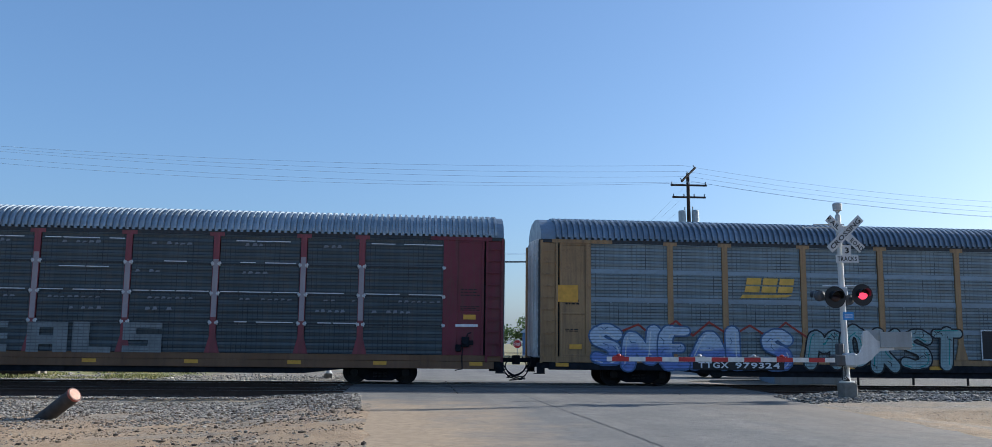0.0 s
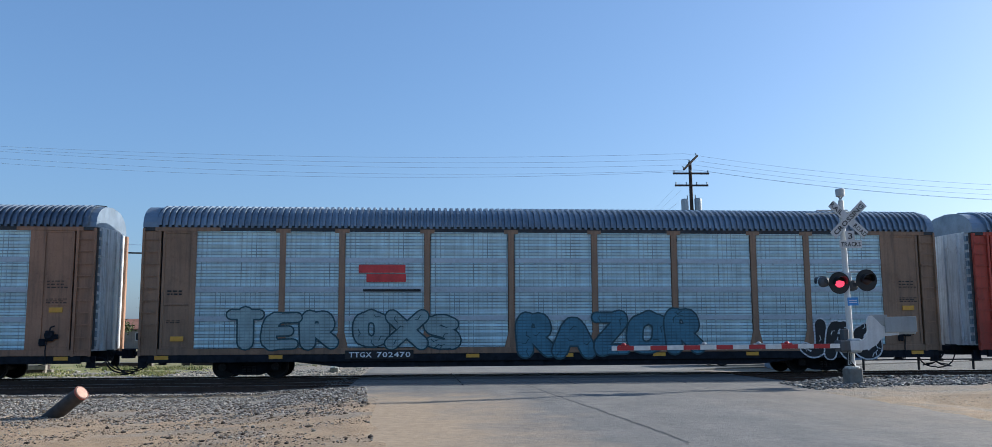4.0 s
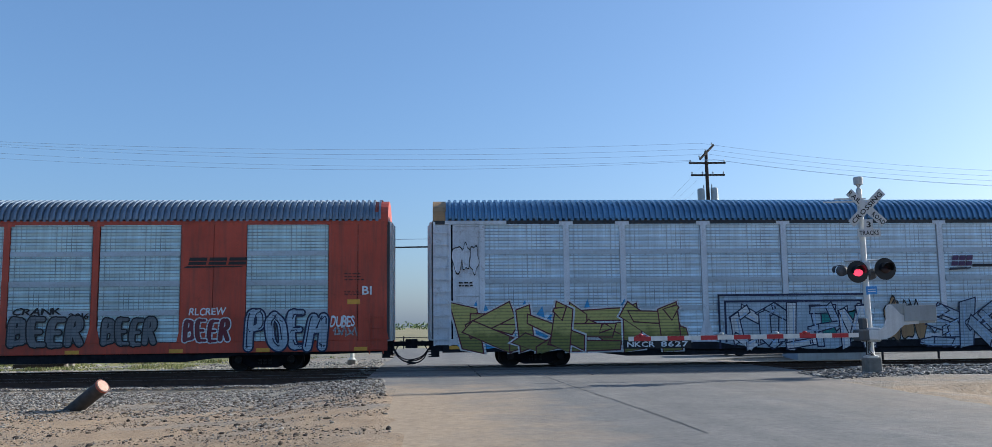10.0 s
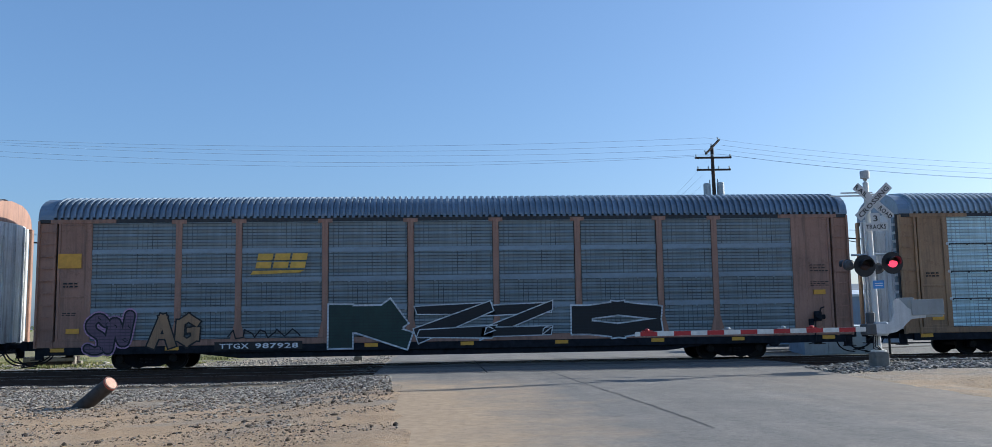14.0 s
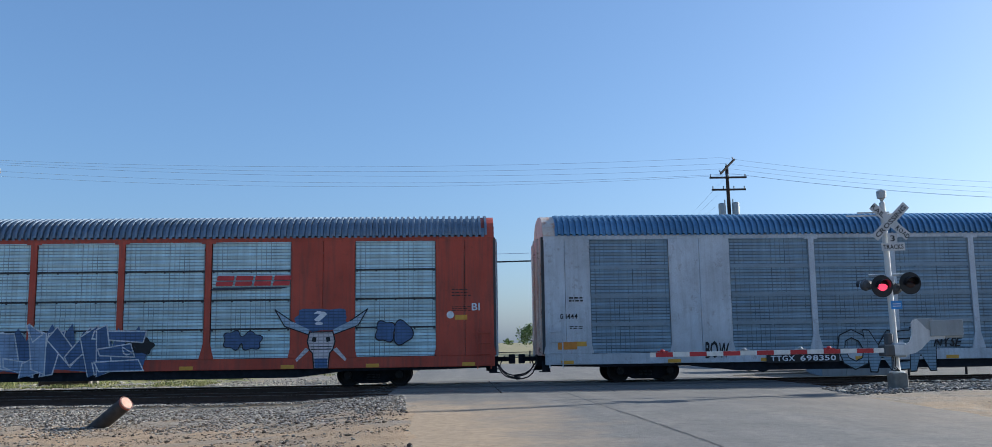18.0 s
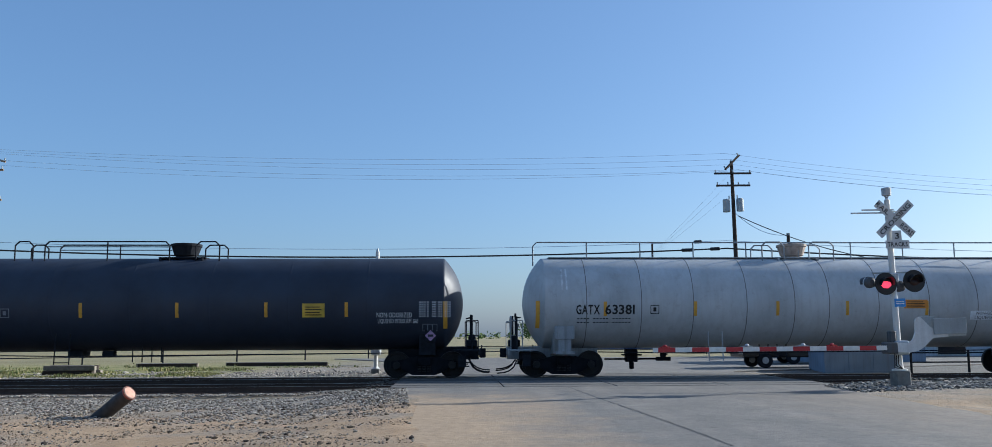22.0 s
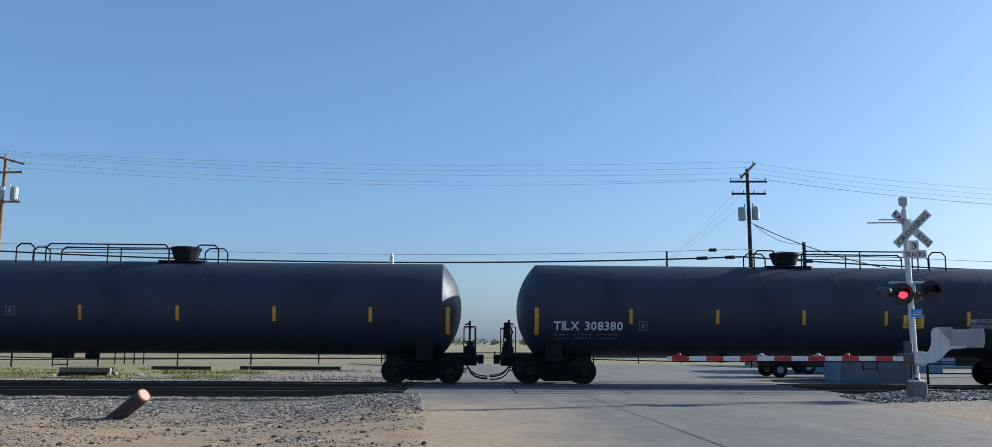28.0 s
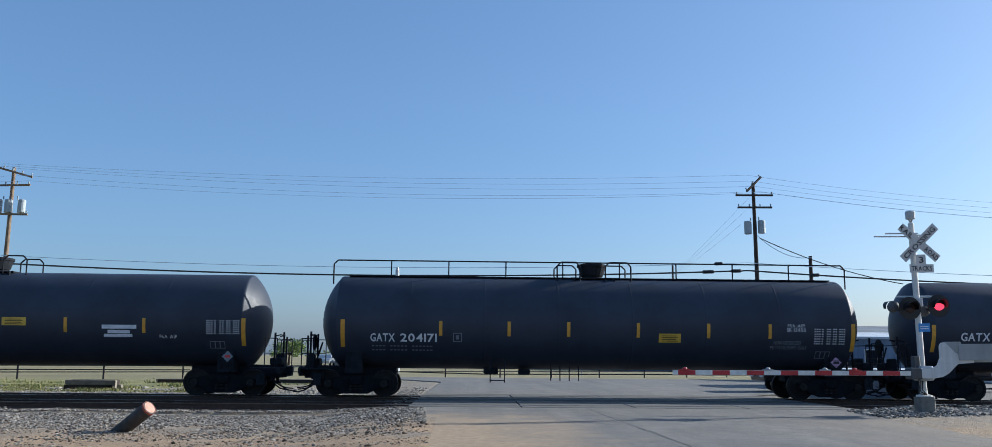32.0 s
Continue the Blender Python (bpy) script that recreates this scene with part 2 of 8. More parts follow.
M = {
    "ground": ground_material(),
    "asphalt": asphalt_material(),
    # Concrete and asphalt of the crossing, darkened to deepen the train's shadow.
    "concrete": plain("pale_concrete", "5c5a57", 0.85, 0.0, 0.2, 3.0),
    "shaded_asphalt": plain("shaded_crossing_asphalt", "3a3a3b", 0.9, 0.0, 0.25, 3.0),
    "tar": plain("tar", "3c3a39", 0.7),
    "stone": plain("crushed_stone", "7c7770", 0.9, 0.0, 0.35, 5.0),
    "stone_dark": plain("dark_crushed_stone", "57544f", 0.9, 0.0, 0.35, 5.0),
    "tie": plain("creosoted_wood", "352c25", 0.9, 0.0, 0.35, 9.0),
    "rail": plain("rail_steel", "4a3a31", 0.6, 0.4, 0.3, 8.0),
    "rail_top": plain("polished_steel", "9c9a98", 0.3, 0.9),
    "black": plain("grimy_black_iron", "22252b", 0.8, 0.0, 0.4, 5.0, 0.12),
    "truck": plain("sooty_truck_iron", "15171b", 0.85, 0.0, 0.4, 5.0, 0.1),
    "letter_faint": plain("worn_lettering", "4a5059", 0.6),
    "wheel": plain("wheel_steel", "1d1b1a", 0.6, 0.0, 0.4, 6.0, 0.25),
    "footing": plain("dull_footing", "6f6e69", 0.9, 0.0, 0.25, 5.0),
    "galv": zinc("galvanised_post", "a9b0b5", 0.5, 0.3),
    "white": paint("white_enamel", "d8d8d4", 0.45, 0.2, 0.15),
    "red_tape": plain("red_reflective_tape", "a8272c", 0.4),
    "white_tape": plain("white_reflective_tape", "d8d6d0", 0.4),
    "yellow": plain("amber_reflector", "cf9a34", 0.4, 0.0, 0.15),
    "lamp_hood": plain("black_hood", "101114", 0.5),
    "blue_sign": plain("blue_sign_sheet", "3f86c8", 0.4),
    "letter_black": plain("black_lettering", "17181a", 0.5),
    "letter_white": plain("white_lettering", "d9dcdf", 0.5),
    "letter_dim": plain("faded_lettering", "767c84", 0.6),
    "letter_yellow": plain("yellow_lettering", "c9b456", 0.5),
    "wood_pole": plain("weathered_pole", "3a302a", 0.9, 0.0, 0.35, 4.0),
    "wood_pale": plain("bleached_pole", "7a6856", 0.9, 0.0, 0.35, 4.0),
    "can": plain("grey_transformer", "9aa3a8", 0.5, 0.0, 0.12),
    "wire": plain("wire", "a9bccf", 0.6),
    "cable": plain("black_cable", "16181b", 0.6),
}
glow = Nodes("lit_red_lens")
glow.done(rgb("c8102e"), 0.3)
glow.bsdf.inputs["Emission Color"].default_value = (1.0, 0.06, 0.11, 1)
glow.bsdf.inputs["Emission Strength"].default_value = 0.9
M["lit"] = glow.mat
M["unlit"] = plain("dark_red_lens", "22090c", 0.5)


# ---- mesh helpers ----
def mesh_of(bm, name, smooth=False):
    me = bpy.data.meshes.new(name)
    bm.normal_update()
    bm.to_mesh(me)
    bm.free()
    if smooth:
        me.polygons.foreach_set("use_smooth", [True] * len(me.polygons))
    return me


def part(name, bm, material, parent, label="", smooth=False, kind=""):
    me = bm if isinstance(bm, bpy.types.Mesh) else mesh_of(bm, name, smooth)
    if not me.materials:
        me.materials.append(material)
    ob = new(name, me)
    ob.parent = parent
    if label or kind:
        tagged(ob, label=label, kind=kind)
    return ob


def thing(name, at, label, category, group="", kind=""):
    ob = new(name)
    ob.empty_display_size = 0.2
    ob.matrix_basis = at
    return tagged(ob, label, category, group, kind)


def box(bm, x0, x1, y0, y1, z0, z1, bevel=0.0):
    v = [bm.verts.new((x, y, z)) for x in (x0, x1) for y in (y0, y1) for z in (z0, z1)]
    fs = [bm.faces.new([v[i] for i in f]) for f in ((0, 1, 3, 2), (4, 6, 7, 5), (0, 4, 5, 1), (2, 3, 7, 6), (0, 2, 6, 4), (1, 5, 7, 3))]
    if bevel:
        es = list({e for f in fs for e in f.edges})
        bmesh.ops.bevel(bm, geom=es, offset=bevel, segments=1, affect="EDGES")
    return bm


def boxes(*rows, bevel=0.0):
    bm = bmesh.new()
    for r in rows:
        box(bm, *r, bevel=bevel)
    return bm


def tube(bm, a, b, r0, r1=None, n=8, caps=True):
    """A straight round bar from a to b."""
    r1 = r0 if r1 is None else r1
    a, b = Vector(a), Vector(b)
    q = (b - a).to_track_quat("Z", "Y").to_matrix()
    ra, rb = [], []
    for i in range(n):
        w = q @ Vector((math.cos(2 * math.pi * i / n), math.sin(2 * math.pi * i / n), 0))
        ra.append(bm.verts.new(a + w * r0))
        rb.append(bm.verts.new(b + w * r1))
    for i in range(n):
        j = (i + 1) % n
        bm.faces.new((ra[i], ra[j], rb[j], rb[i]))
    if caps:
        bm.faces.new(ra[::-1])
        bm.faces.new(rb)
    return bm


def pipe(bm, pts, r, n=6):
    for a, b in zip(pts, pts[1:]):
        tube(bm, a, b, r, n=n)
    return bm


def turned(bm, profile, centre, axis="Y", n=20):
    """A body of revolution: profile rows (along, radius) about an axis through centre."""
    rings = []
    for s, r in profile:
        ring = []
        for i in range(n):
            a = 2 * math.pi * i / n
            u, v = r * math.cos(a), r * math.sin(a)
            p = {"X": (s, u, v), "Y": (u, s, v), "Z": (u, v, s)}[axis]
            ring.append(bm.verts.new(Vector(p) + Vector(centre)))
        rings.append(ring)
    for ra, rb in zip(rings, rings[1:]):
        for i in range(n):
            j = (i + 1) % n
            bm.faces.new((ra[i], ra[j], rb[j], rb[i]))
    bm.faces.new(rings[0][::-1])
    bm.faces.new(rings[-1])
    bmesh.ops.recalc_face_normals(bm, faces=bm.faces[:])
    return bm


def extruded(bm, outline, y0, y1, axis="Y"):
    """A flat outline of (u, v) given thickness. Y: u is x, v is z. X: u is y, v is z."""
    def at(u, v, s):
        return (u, s, v) if axis == "Y" else (s, u, v) if axis == "X" else (u, v, s)
    a = [bm.verts.new(at(u, v, y0)) for u, v in outline]
    b = [bm.verts.new(at(u, v, y1)) for u, v in outline]
    k = len(outline)
    fa, fb = bm.faces.new(a), bm.faces.new(b[::-1])
    for i in range(k):
        bm.faces.new((a[(i + 1) % k], a[i], b[i], b[(i + 1) % k]))
    bmesh.ops.recalc_face_normals(bm, faces=bm.faces[:])
    return bm


# ---- lettering ----
GLYPHS = {}


def cast_glyphs():
    """The built-in font's outlines as flat meshes, thin, bold and swollen."""
    chars = "ABCDEFGHIJKLMNOPQRSTUVWXYZ0123456789-?!"
    made = []
    for off in (0.0, 0.022, 0.045, 0.085):
        for ch in chars:
            cu = bpy.data.curves.new("glyph", "FONT")
            cu.body, cu.size, cu.offset, cu.resolution_u, cu.fill_mode = ch, 1.0, off, 2, "FRONT"
            ob = new("glyph", cu)
            made.append((ch, off, ob, cu))
    dg = bpy.context.evaluated_depsgraph_get()
    for ch, off, ob, cu in made:
        me = bpy.data.meshes.new_from_object(ob.evaluated_get(dg))
        GLYPHS[ch, off] = ([tuple(v.co[:2]) for v in me.vertices], [tuple(p.vertices) for p in me.polygons])
        bpy.data.meshes.remove(me)
    for _, _, ob, cu in made:
        bpy.data.objects.remove(ob)
        bpy.data.curves.remove(cu)


cast_glyphs()


def letters(text, x0, x1, z0, z1, put, off=0.0, wild=0.0, slant=0.0, seed=0, gap=0.12, only=None):
    """Flat lettering that fills a box. put(u, v) gives the place of a point of it. wild: how far each letter tips and swells."""
    rnd = random.Random(seed)
    widths = []
    for ch in text:
        if ch == " ":
            widths.append((0, 0.35))
        else:
            xs = [v[0] for v in GLYPHS[ch, 0.0][0]]
            widths.append((min(xs), max(xs)))
    total = sum(b - a for a, b in widths) + gap * (len(text) - 1)
    sx, pen = (x1 - x0) / total, 0.0
    bm = bmesh.new()
    for i, (ch, (a, b)) in enumerate(zip(text, widths)):
        grow, drop, tip = 1 + wild * rnd.uniform(-0.1, 0.16), wild * rnd.uniform(-0.06, 0.05), wild * rnd.uniform(-0.2, 0.24)
        wide = 1 + wild * rnd.uniform(-0.02, 0.2)
        if ch != " " and only in (None, i):
            vs, fs = GLYPHS[ch, off]
            w = b - a
            made = []
            for u, v in vs:
                u, v = (u - a - w / 2) * wide, (v - 0.36) * grow
                if wild:
                    u += 0.05 * wild * math.sin(v * 7 + seed + pen)
                u, v = u + tip * v, v + 0.25 * tip * u
                u = u + w / 2 + slant * v
                made.append(Vector(put(x0 + (pen + u) * sx, z0 + (v + 0.36 + drop) / 0.72 * (z1 - z0))))
            for k, f in enumerate(fs):
                bm.faces.new([bm.verts.new(made[j] - Vector((0, 0.0001 * (k % 5), 0))) for j in f])
        pen += b - a + gap
    return bm


# ---- ground, road and tracks ----
NEAR_Y, TRAIN_Y = 27.2, 31.75


def road_left(y):
    return -0.2 - 0.058 * (y - 8) if y < 26 else -1.7 - max(0, y - 50) * 0.6


def road_right(y):
    return 9.0 + 0.07 * (y - 6) if y < 33 else 11.2 + max(0, y - 35.5) * 2.2


def lie(x, y):
    """Height of the ground."""
    if y > 33.5:
        base = -0.12
    elif y > 26.05:
        base = -0.26
    elif y > 25.0:
        base = -0.165
    else:
        base = -0.24 - 0.02 * math.sin(x * 0.7)
    side = max(road_left(y) - x, x - road_right(y)) + (0.18 * noise.noise((x * 0.8, y * 0.8, 2.0)) if y < 24.8 else 0.0)
    edge = -0.01 + (max(-0.06, -0.004 * (24.8 - y)) if y < 24.8 else -0.05)
    if side < 0:
        return edge + 0.017 - 0.04 * min(1.0, -side / 0.4) if y < 24.8 or side > -0.25 else -0.2
    k = min(1.0, max(0.0, side - 0.45) / 2.5)
    h = (1 - k) * (edge + 0.017) + k * base
    if x > 6 and 19 < y < 25.6:      # heap of stone at the foot of the signal
        h = h + (1 - k) * 0.0 + k * (0.28 + 0.06 * math.exp(-((x - 12.2) ** 2 + (y - 23.4) ** 2) / 5))
    return h + 0.03 * min(1.0, max(0.0, side - 0.4) * 2) * noise.noise((x * 0.9, y * 0.9, 0.3))


def sheet(name, xs, ys, height, material, label, category="", kind="structure"):
    verts = [(x, y, height(x, y)) for y in ys for x in xs]
    w = len(xs)
    faces = [(j * w + i, j * w + i + 1, (j + 1) * w + i + 1, (j + 1) * w + i) for j in range(len(ys) - 1) for i in range(w - 1)]
    me = bpy.data.meshes.new(name)
    me.from_pydata(verts, [], faces)
    me.polygons.foreach_set("use_smooth", [True] * len(faces))
    me.materials.append(material)
    return tagged(new(name, me), label, category, kind=kind)


def spread(lo, hi, step, far, grow=1.5):
    out, s, v = [], step, hi
    while v < far:
        s *= grow
        v += s
        out.append(v)
    back, s, v = [], step, lo
    while v > -far:
        s *= grow
        v -= s
        back.append(v)
    return back[::-1] + [lo + i * step for i in range(int((hi - lo) / step) + 1)] + out


sheet("ground", spread(-34, 40, 0.4, 3000), spread(6, 62, 0.4, 3000), lie, M["ground"], "dry tan earth with grey gravel along the tracks", "ground")


def road_height(x, y):
    return 0.0 if y > 24.8 else max(-0.06, -0.004 * (24.8 - y))


def road_sheet():
    ys = [-60, -30, -10, 0] + [3 + i * 0.5 for i in range(46)]
    ys = [y for y in ys if y < 25.45] + [25.45]
    rows, faces, n = [], [], 13
    cols = [0.0, 0.003] + [i / n for i in range(1, n)] + [0.997, 1.0]
    def side(y, k):
        jig = 0.2 * noise.noise((y * 1.3, 4.2 if k else 0.4, 0))
        return (road_right(y) + 0.4 if k else road_left(y) - 0.4) + 0.2 * jig
    for y in ys:
        a, b = side(y, 0), side(y, 1)
        rows += [(a + (b - a) * f, y, road_height(0, y) - (0.06 if i in (0, len(cols) - 1) else 0.0)) for i, f in enumerate(cols)]
    w = len(cols)
    n = w - 1
    for j in range(len(ys) - 1):
        faces += [(j * w + i, j * w + i + 1, (j + 1) * w + i + 1, (j + 1) * w + i) for i in range(n)]
    me = bpy.data.meshes.new("road")
    me.from_pydata(rows, [], faces)
    me.materials.append(M["asphalt"])
    tagged(new("road", me), "worn grey asphalt road crossing the tracks, sandy at the edge", "road", kind="structure")
    ys = [33.9] + [34.5 + i for i in range(0, 27)]
    rows, faces = [], []
    for y in ys:
        a, b = road_left(y), road_right(y)
        rows += [(a + (b - a) * f, y, -0.0 - (0.2 if i in (0, n) else 0)) for i, f in enumerate(cols)]
    for j in range(len(ys) - 1):
        faces += [(j * w + i, j * w + i + 1, (j + 1) * w + i + 1, (j + 1) * w + i) for i in range(n)]
    me = bpy.data.meshes.new("road")
    me.from_pydata(rows, [], faces)
    me.materials.append(M["asphalt"])
    tagged(new("road", me), "grey asphalt road and junction beyond the tracks", "road", kind="structure")


road_sheet()


def rail_mesh(x0, x1):
    prof = [(-0.075, -0.17), (0.075, -0.17), (0.07, -0.155), (0.012, -0.135), (0.012, -0.045), (0.036, -0.035), (0.036, 0.0), (-0.036, 0.0), (-0.036, -0.035), (-0.012, -0.045), (-0.012, -0.135), (-0.07, -0.155)]
    bm = extruded(bmesh.new(), prof, x0, x1, axis="X")
    for f in bm.faces:
        f.material_index = 1 if f.normal.z > 0.9 and f.calc_center_median().z > -0.01 else 0
    me = mesh_of(bm, "rail")
    me.materials.append(M["rail"])
    me.materials.append(M["rail_top"])
    return me


def track(name, y, label):
    tr = thing(name, pose(0, y, 0), label, "railway track", kind="structure")
    me = rail_mesh(-140, 160)
    for s in (-0.755, 0.755):
        ob = part("rail", me, M["rail"], tr)
        ob.location = (0, s, 0)
    tie = mesh_of(box(bmesh.new(), -0.115, 0.115, -1.3, 1.3, -0.35, -0.175, bevel=0.012), "tie")
    rnd = random.Random(5)
    xs = [-2.1 - 0.52 * i for i in range(58)] + [11.9 + 0.52 * i for i in range(46)]
    for x in xs:
        ob = part("tie", tie, M["tie"], tr)
        ob.location, ob.rotation_euler = (x + rnd.uniform(-0.03, 0.03), rnd.uniform(-0.04, 0.04), rnd.uniform(-0.012, 0.0)), (0, 0, rnd.uniform(-0.02, 0.02))
    # concrete panels of the crossing, between and beside the rails
    for lo, hi in ((-1.72, -0.86), (-0.66, 0.66), (0.86, 1.72)):
        for k in range(4):
            x0 = -1.75 + k * 3.22
            part("crossing_panel", box(bmesh.new(), x0 + 0.012, x0 + 3.2, lo, hi, -0.22, 0.006, bevel=0.012), M["concrete"], tr, "pale concrete crossing panel")
    return tr


track("railway_track", NEAR_Y, "empty railway track with dark rails on wooden ties")
track("railway_track", TRAIN_Y, "railway track under the train with dark wooden ties")
# Infill coloured darker than the road, as part of the train's shadow.
tagged(new("crossing_infill", mesh_of(boxes((-1.7, 11.1, NEAR_Y + 1.74, TRAIN_Y - 1.74, -0.2, 0.0), (-1.7, 11.1, TRAIN_Y + 1.74, 34.0, -0.2, 0.0)), "infill")), "asphalt strip between the two tracks, darkened for the train shadow", "road", kind="structure").data.materials.append(M["shaded_asphalt"])

# ---- the train ----
SPEED = 17.83
RACK = 27.5
TRAIN = []          # (car, its place along the track at 0 s, length)
WHEELS = []         # (wheelset, radius, car's place, offset along the car)
CACHE = {}


def cached(key, build):
    if key not in CACHE:
        CACHE[key] = build()
    return CACHE[key]


def wheelset_mesh(r):
    def build():
        bm = bmesh.new()
        y = 0.755
        prof = [(y - 0.07, r * 0.2), (y - 0.07, r * 0.97), (y - 0.035, r * 1.0), (y + 0.065, r * 0.985), (y + 0.065, r * 0.84), (y + 0.03, r * 0.8), (y + 0.02, r * 0.35), (y + 0.085, r * 0.3), (y + 0.085, 0.05)]
        turned(bm, prof, (0, 0, 0), "Y", 28)
        turned(bm, [(-a, b) for a, b in prof], (0, 0, 0), "Y", 28)
        turned(bm, [(-1.16, 0.085), (1.16, 0.085)], (0, 0, 0), "Y", 10)
        # end caps with three bolts
        for s in (-1, 1):
            turned(bm, [(s * 1.13, 0.13), (s * 1.19, 0.13)], (0, 0, 0), "Y", 12)
            for k in range(3):
                a = k * 2.0944
                box(bm, 0.075 * math.cos(a) - 0.018, 0.075 * math.cos(a) + 0.018, min(s * 1.18, s * 1.21), max(s * 1.18, s * 1.21), 0.075 * math.sin(a) - 0.018, 0.075 * math.sin(a) + 0.018)
        return mesh_of(bm, "wheelset")
    return cached(("wheelset", r), build)


def side_frame(half, r, y):
    """Cast truck side frame seen from the side."""
    t = r * 2
    out = [(-half - 0.17, r - 0.1), (-half - 0.17, r + 0.13), (-half + 0.14, r + 0.17), (-0.4, t * 0.8), (0.4, t * 0.8), (half - 0.14, r + 0.17), (half + 0.17, r + 0.13), (half + 0.17, r - 0.1), (half - 0.12, r - 0.1), (half - 0.26, r - 0.2), (0.4, 0.13), (-0.4, 0.13), (-half + 0.26, r - 0.2), (-half + 0.12, r - 0.1)]
    return extruded(bmesh.new(), out, y - 0.07, y + 0.07)


def bogie(car, place, x, half, r):
    bg = part("bogie", cached(("bolster", r), lambda: mesh_of(boxes((-0.22, 0.22, -1.2, 1.2, 0.42, 0.68), (-0.35, 0.35, -0.3, 0.3, 0.6, 0.86), bevel=0.03), "bogie")), M["truck"], car, "grimy black truck with roller bearings")
    bg.location = (x, 0, 0)
    for s in (-1, 1):
        part("side_frame", cached(("side", half, r, s), lambda: mesh_of(side_frame(half, r, s * 1.06), "side_frame")), M["truck"], bg)
        def springs():
            bm = bmesh.new()
            for k in (-0.16, 0.0, 0.16):
                for i in range(5):
                    tube(bm, (k, s * 1.06, 0.24 + i * 0.05), (k, s * 1.06, 0.265 + i * 0.05), 0.07, n=8)
            return mesh_of(bm, "spring_group")
        ob = part("spring_group", cached(("springs", s), springs), M["wheel"], bg)
        ob.location = (0, -s * 0.0 + s * 0.05, 0)
    for s in (-1, 1):
        ws = part("wheelset", wheelset_mesh(r), M["wheel"], bg)
        ws.location = (s * half, 0, r)
        WHEELS.append((ws, r, place, x + s * half, s * half))
    return bg


def coupler(car, x, way):
    """Knuckle coupler, draft gear and air hose at one end. way: -1 or 1."""
    def build():
        bm = boxes((-0.1, 0.55, -0.08, 0.08, 0.76, 0.92), (0.5, 0.72, -0.16, 0.14, 0.68, 1.0), (-0.5, 0.0, -0.3, 0.3, 0.66, 1.02), bevel=0.02)
        return mesh_of(bm, "coupler")
    ob = part("coupler", cached("coupler", build), M["black"], car, "black knuckle coupler with hanging air hose")
    at = pose(x, 0, 0, 0, 0, 0 if way > 0 else 180)
    ob.matrix_basis = at
    def hose(y, drop):
        return mesh_of(pipe(bmesh.new(), [(-0.6, y, 0.74), (-0.05, y, 0.72), (0.12, y, 0.64), (0.26, y, 0.5 - drop * 0.5), (0.42, y, 0.4 - drop * 0.6), (0.62, y, 0.34 - drop * 0.6), (0.85, y, 0.32 - drop * 0.6)], 0.024), "air_hose")
    for k, (y, drop) in enumerate(((-0.62, 0.2), (-0.42, 0.1), (0.3, 0.3))):
        part("air_hose", cached(("hose", k), lambda: hose(y, drop)), M["black"], car).matrix_basis = at
    lever = cached("lever", lambda: mesh_of(pipe(bmesh.new(), [(-0.15, -1.3, 0.78), (-0.1, -1.3, 0.56), (0.12, -0.9, 0.52), (0.2, -0.2, 0.7), (0.35, -0.1, 0.95)], 0.02), "uncoupling_lever"))
    part("uncoupling_lever", lever, M["black"], car).matrix_basis = at
    for k, y in enumerate((-1.22, 1.22)):
        part("sill_step", cached(("step", k), lambda: mesh_of(boxes((-0.25, 0.02, y - 0.03, y + 0.03, 0.43, 0.78), (-0.25, 0.12, y - 0.12, y + 0.12, 0.4, 0.43)), "sill_step")), M["black"], car).matrix_basis = at
    return ob


def roof_mesh():
    """Ribbed sheet-metal roof, bowed from eave to eave."""
    sect = [(-1.57, 5.0), (-1.56, 5.12), (-1.5, 5.3), (-1.36, 5.47), (-1.12, 5.62), (-0.75, 5.74), (0, 5.82), (0.75, 5.74), (1.12, 5.62), (1.36, 5.47), (1.5, 5.3), (1.56, 5.12), (1.57, 5.0)]
    verts, faces = [], []
    x, k, step = 0.42, 0, 0.205
    xs = []
    while x < RACK - 0.42:
        xs += [(x, 0.0), (x + 0.1, 0.0), (x + 0.115, 0.095), (x + 0.19, 0.095)]
        x += step
    w = len(sect)
    for x, lift in xs:
        for y, z in sect:
            n = Vector((0, y * 0.55, 0.75)).normalized()
            verts.append((x, y + n.y * lift, z + n.z * lift))
    for i in range(len(xs) - 1):
        for j in range(w - 1):
            faces.append((i * w + j, i * w + j + 1, (i + 1) * w + j + 1, (i + 1) * w + j))
    me = bpy.data.meshes.new("roof")
    me.from_pydata(verts, [], faces)
    return me


def screen_mesh(w, ribbed):
    """One side screen: a sheet folded into ledges, with flat bands where the tiers meet and bolt heads along them."""
    bm = bmesh.new()
    z, rows = 1.02, []
    n = 44 if ribbed else 34
    if ribbed:
        for i in range(28):
            z = 1.02 + 3.84 * i / 28
            rows += [(z, -0.01), (z + 0.012, 0.05), (z + 0.07, 0.03), (z + 0.128, -0.01)]
    for i in range(0 if ribbed else n + 1):
        z = 1.02 + 3.84 * i / n
        rows.append((z, 0.0 if i % 2 else 0.022))
    vs = []
    for z, out in rows:
        vs.append([bm.verts.new((0, -1.5 - out, z)), bm.verts.new((w, -1.5 - out, z))])
    for a, b in zip(vs, vs[1:]):
        bm.faces.new((a[0], a[1], b[1], b[0]))
    box(bm, 0, w, -1.54, -1.5, 4.82, 4.88)
    return mesh_of(bm, "screen")


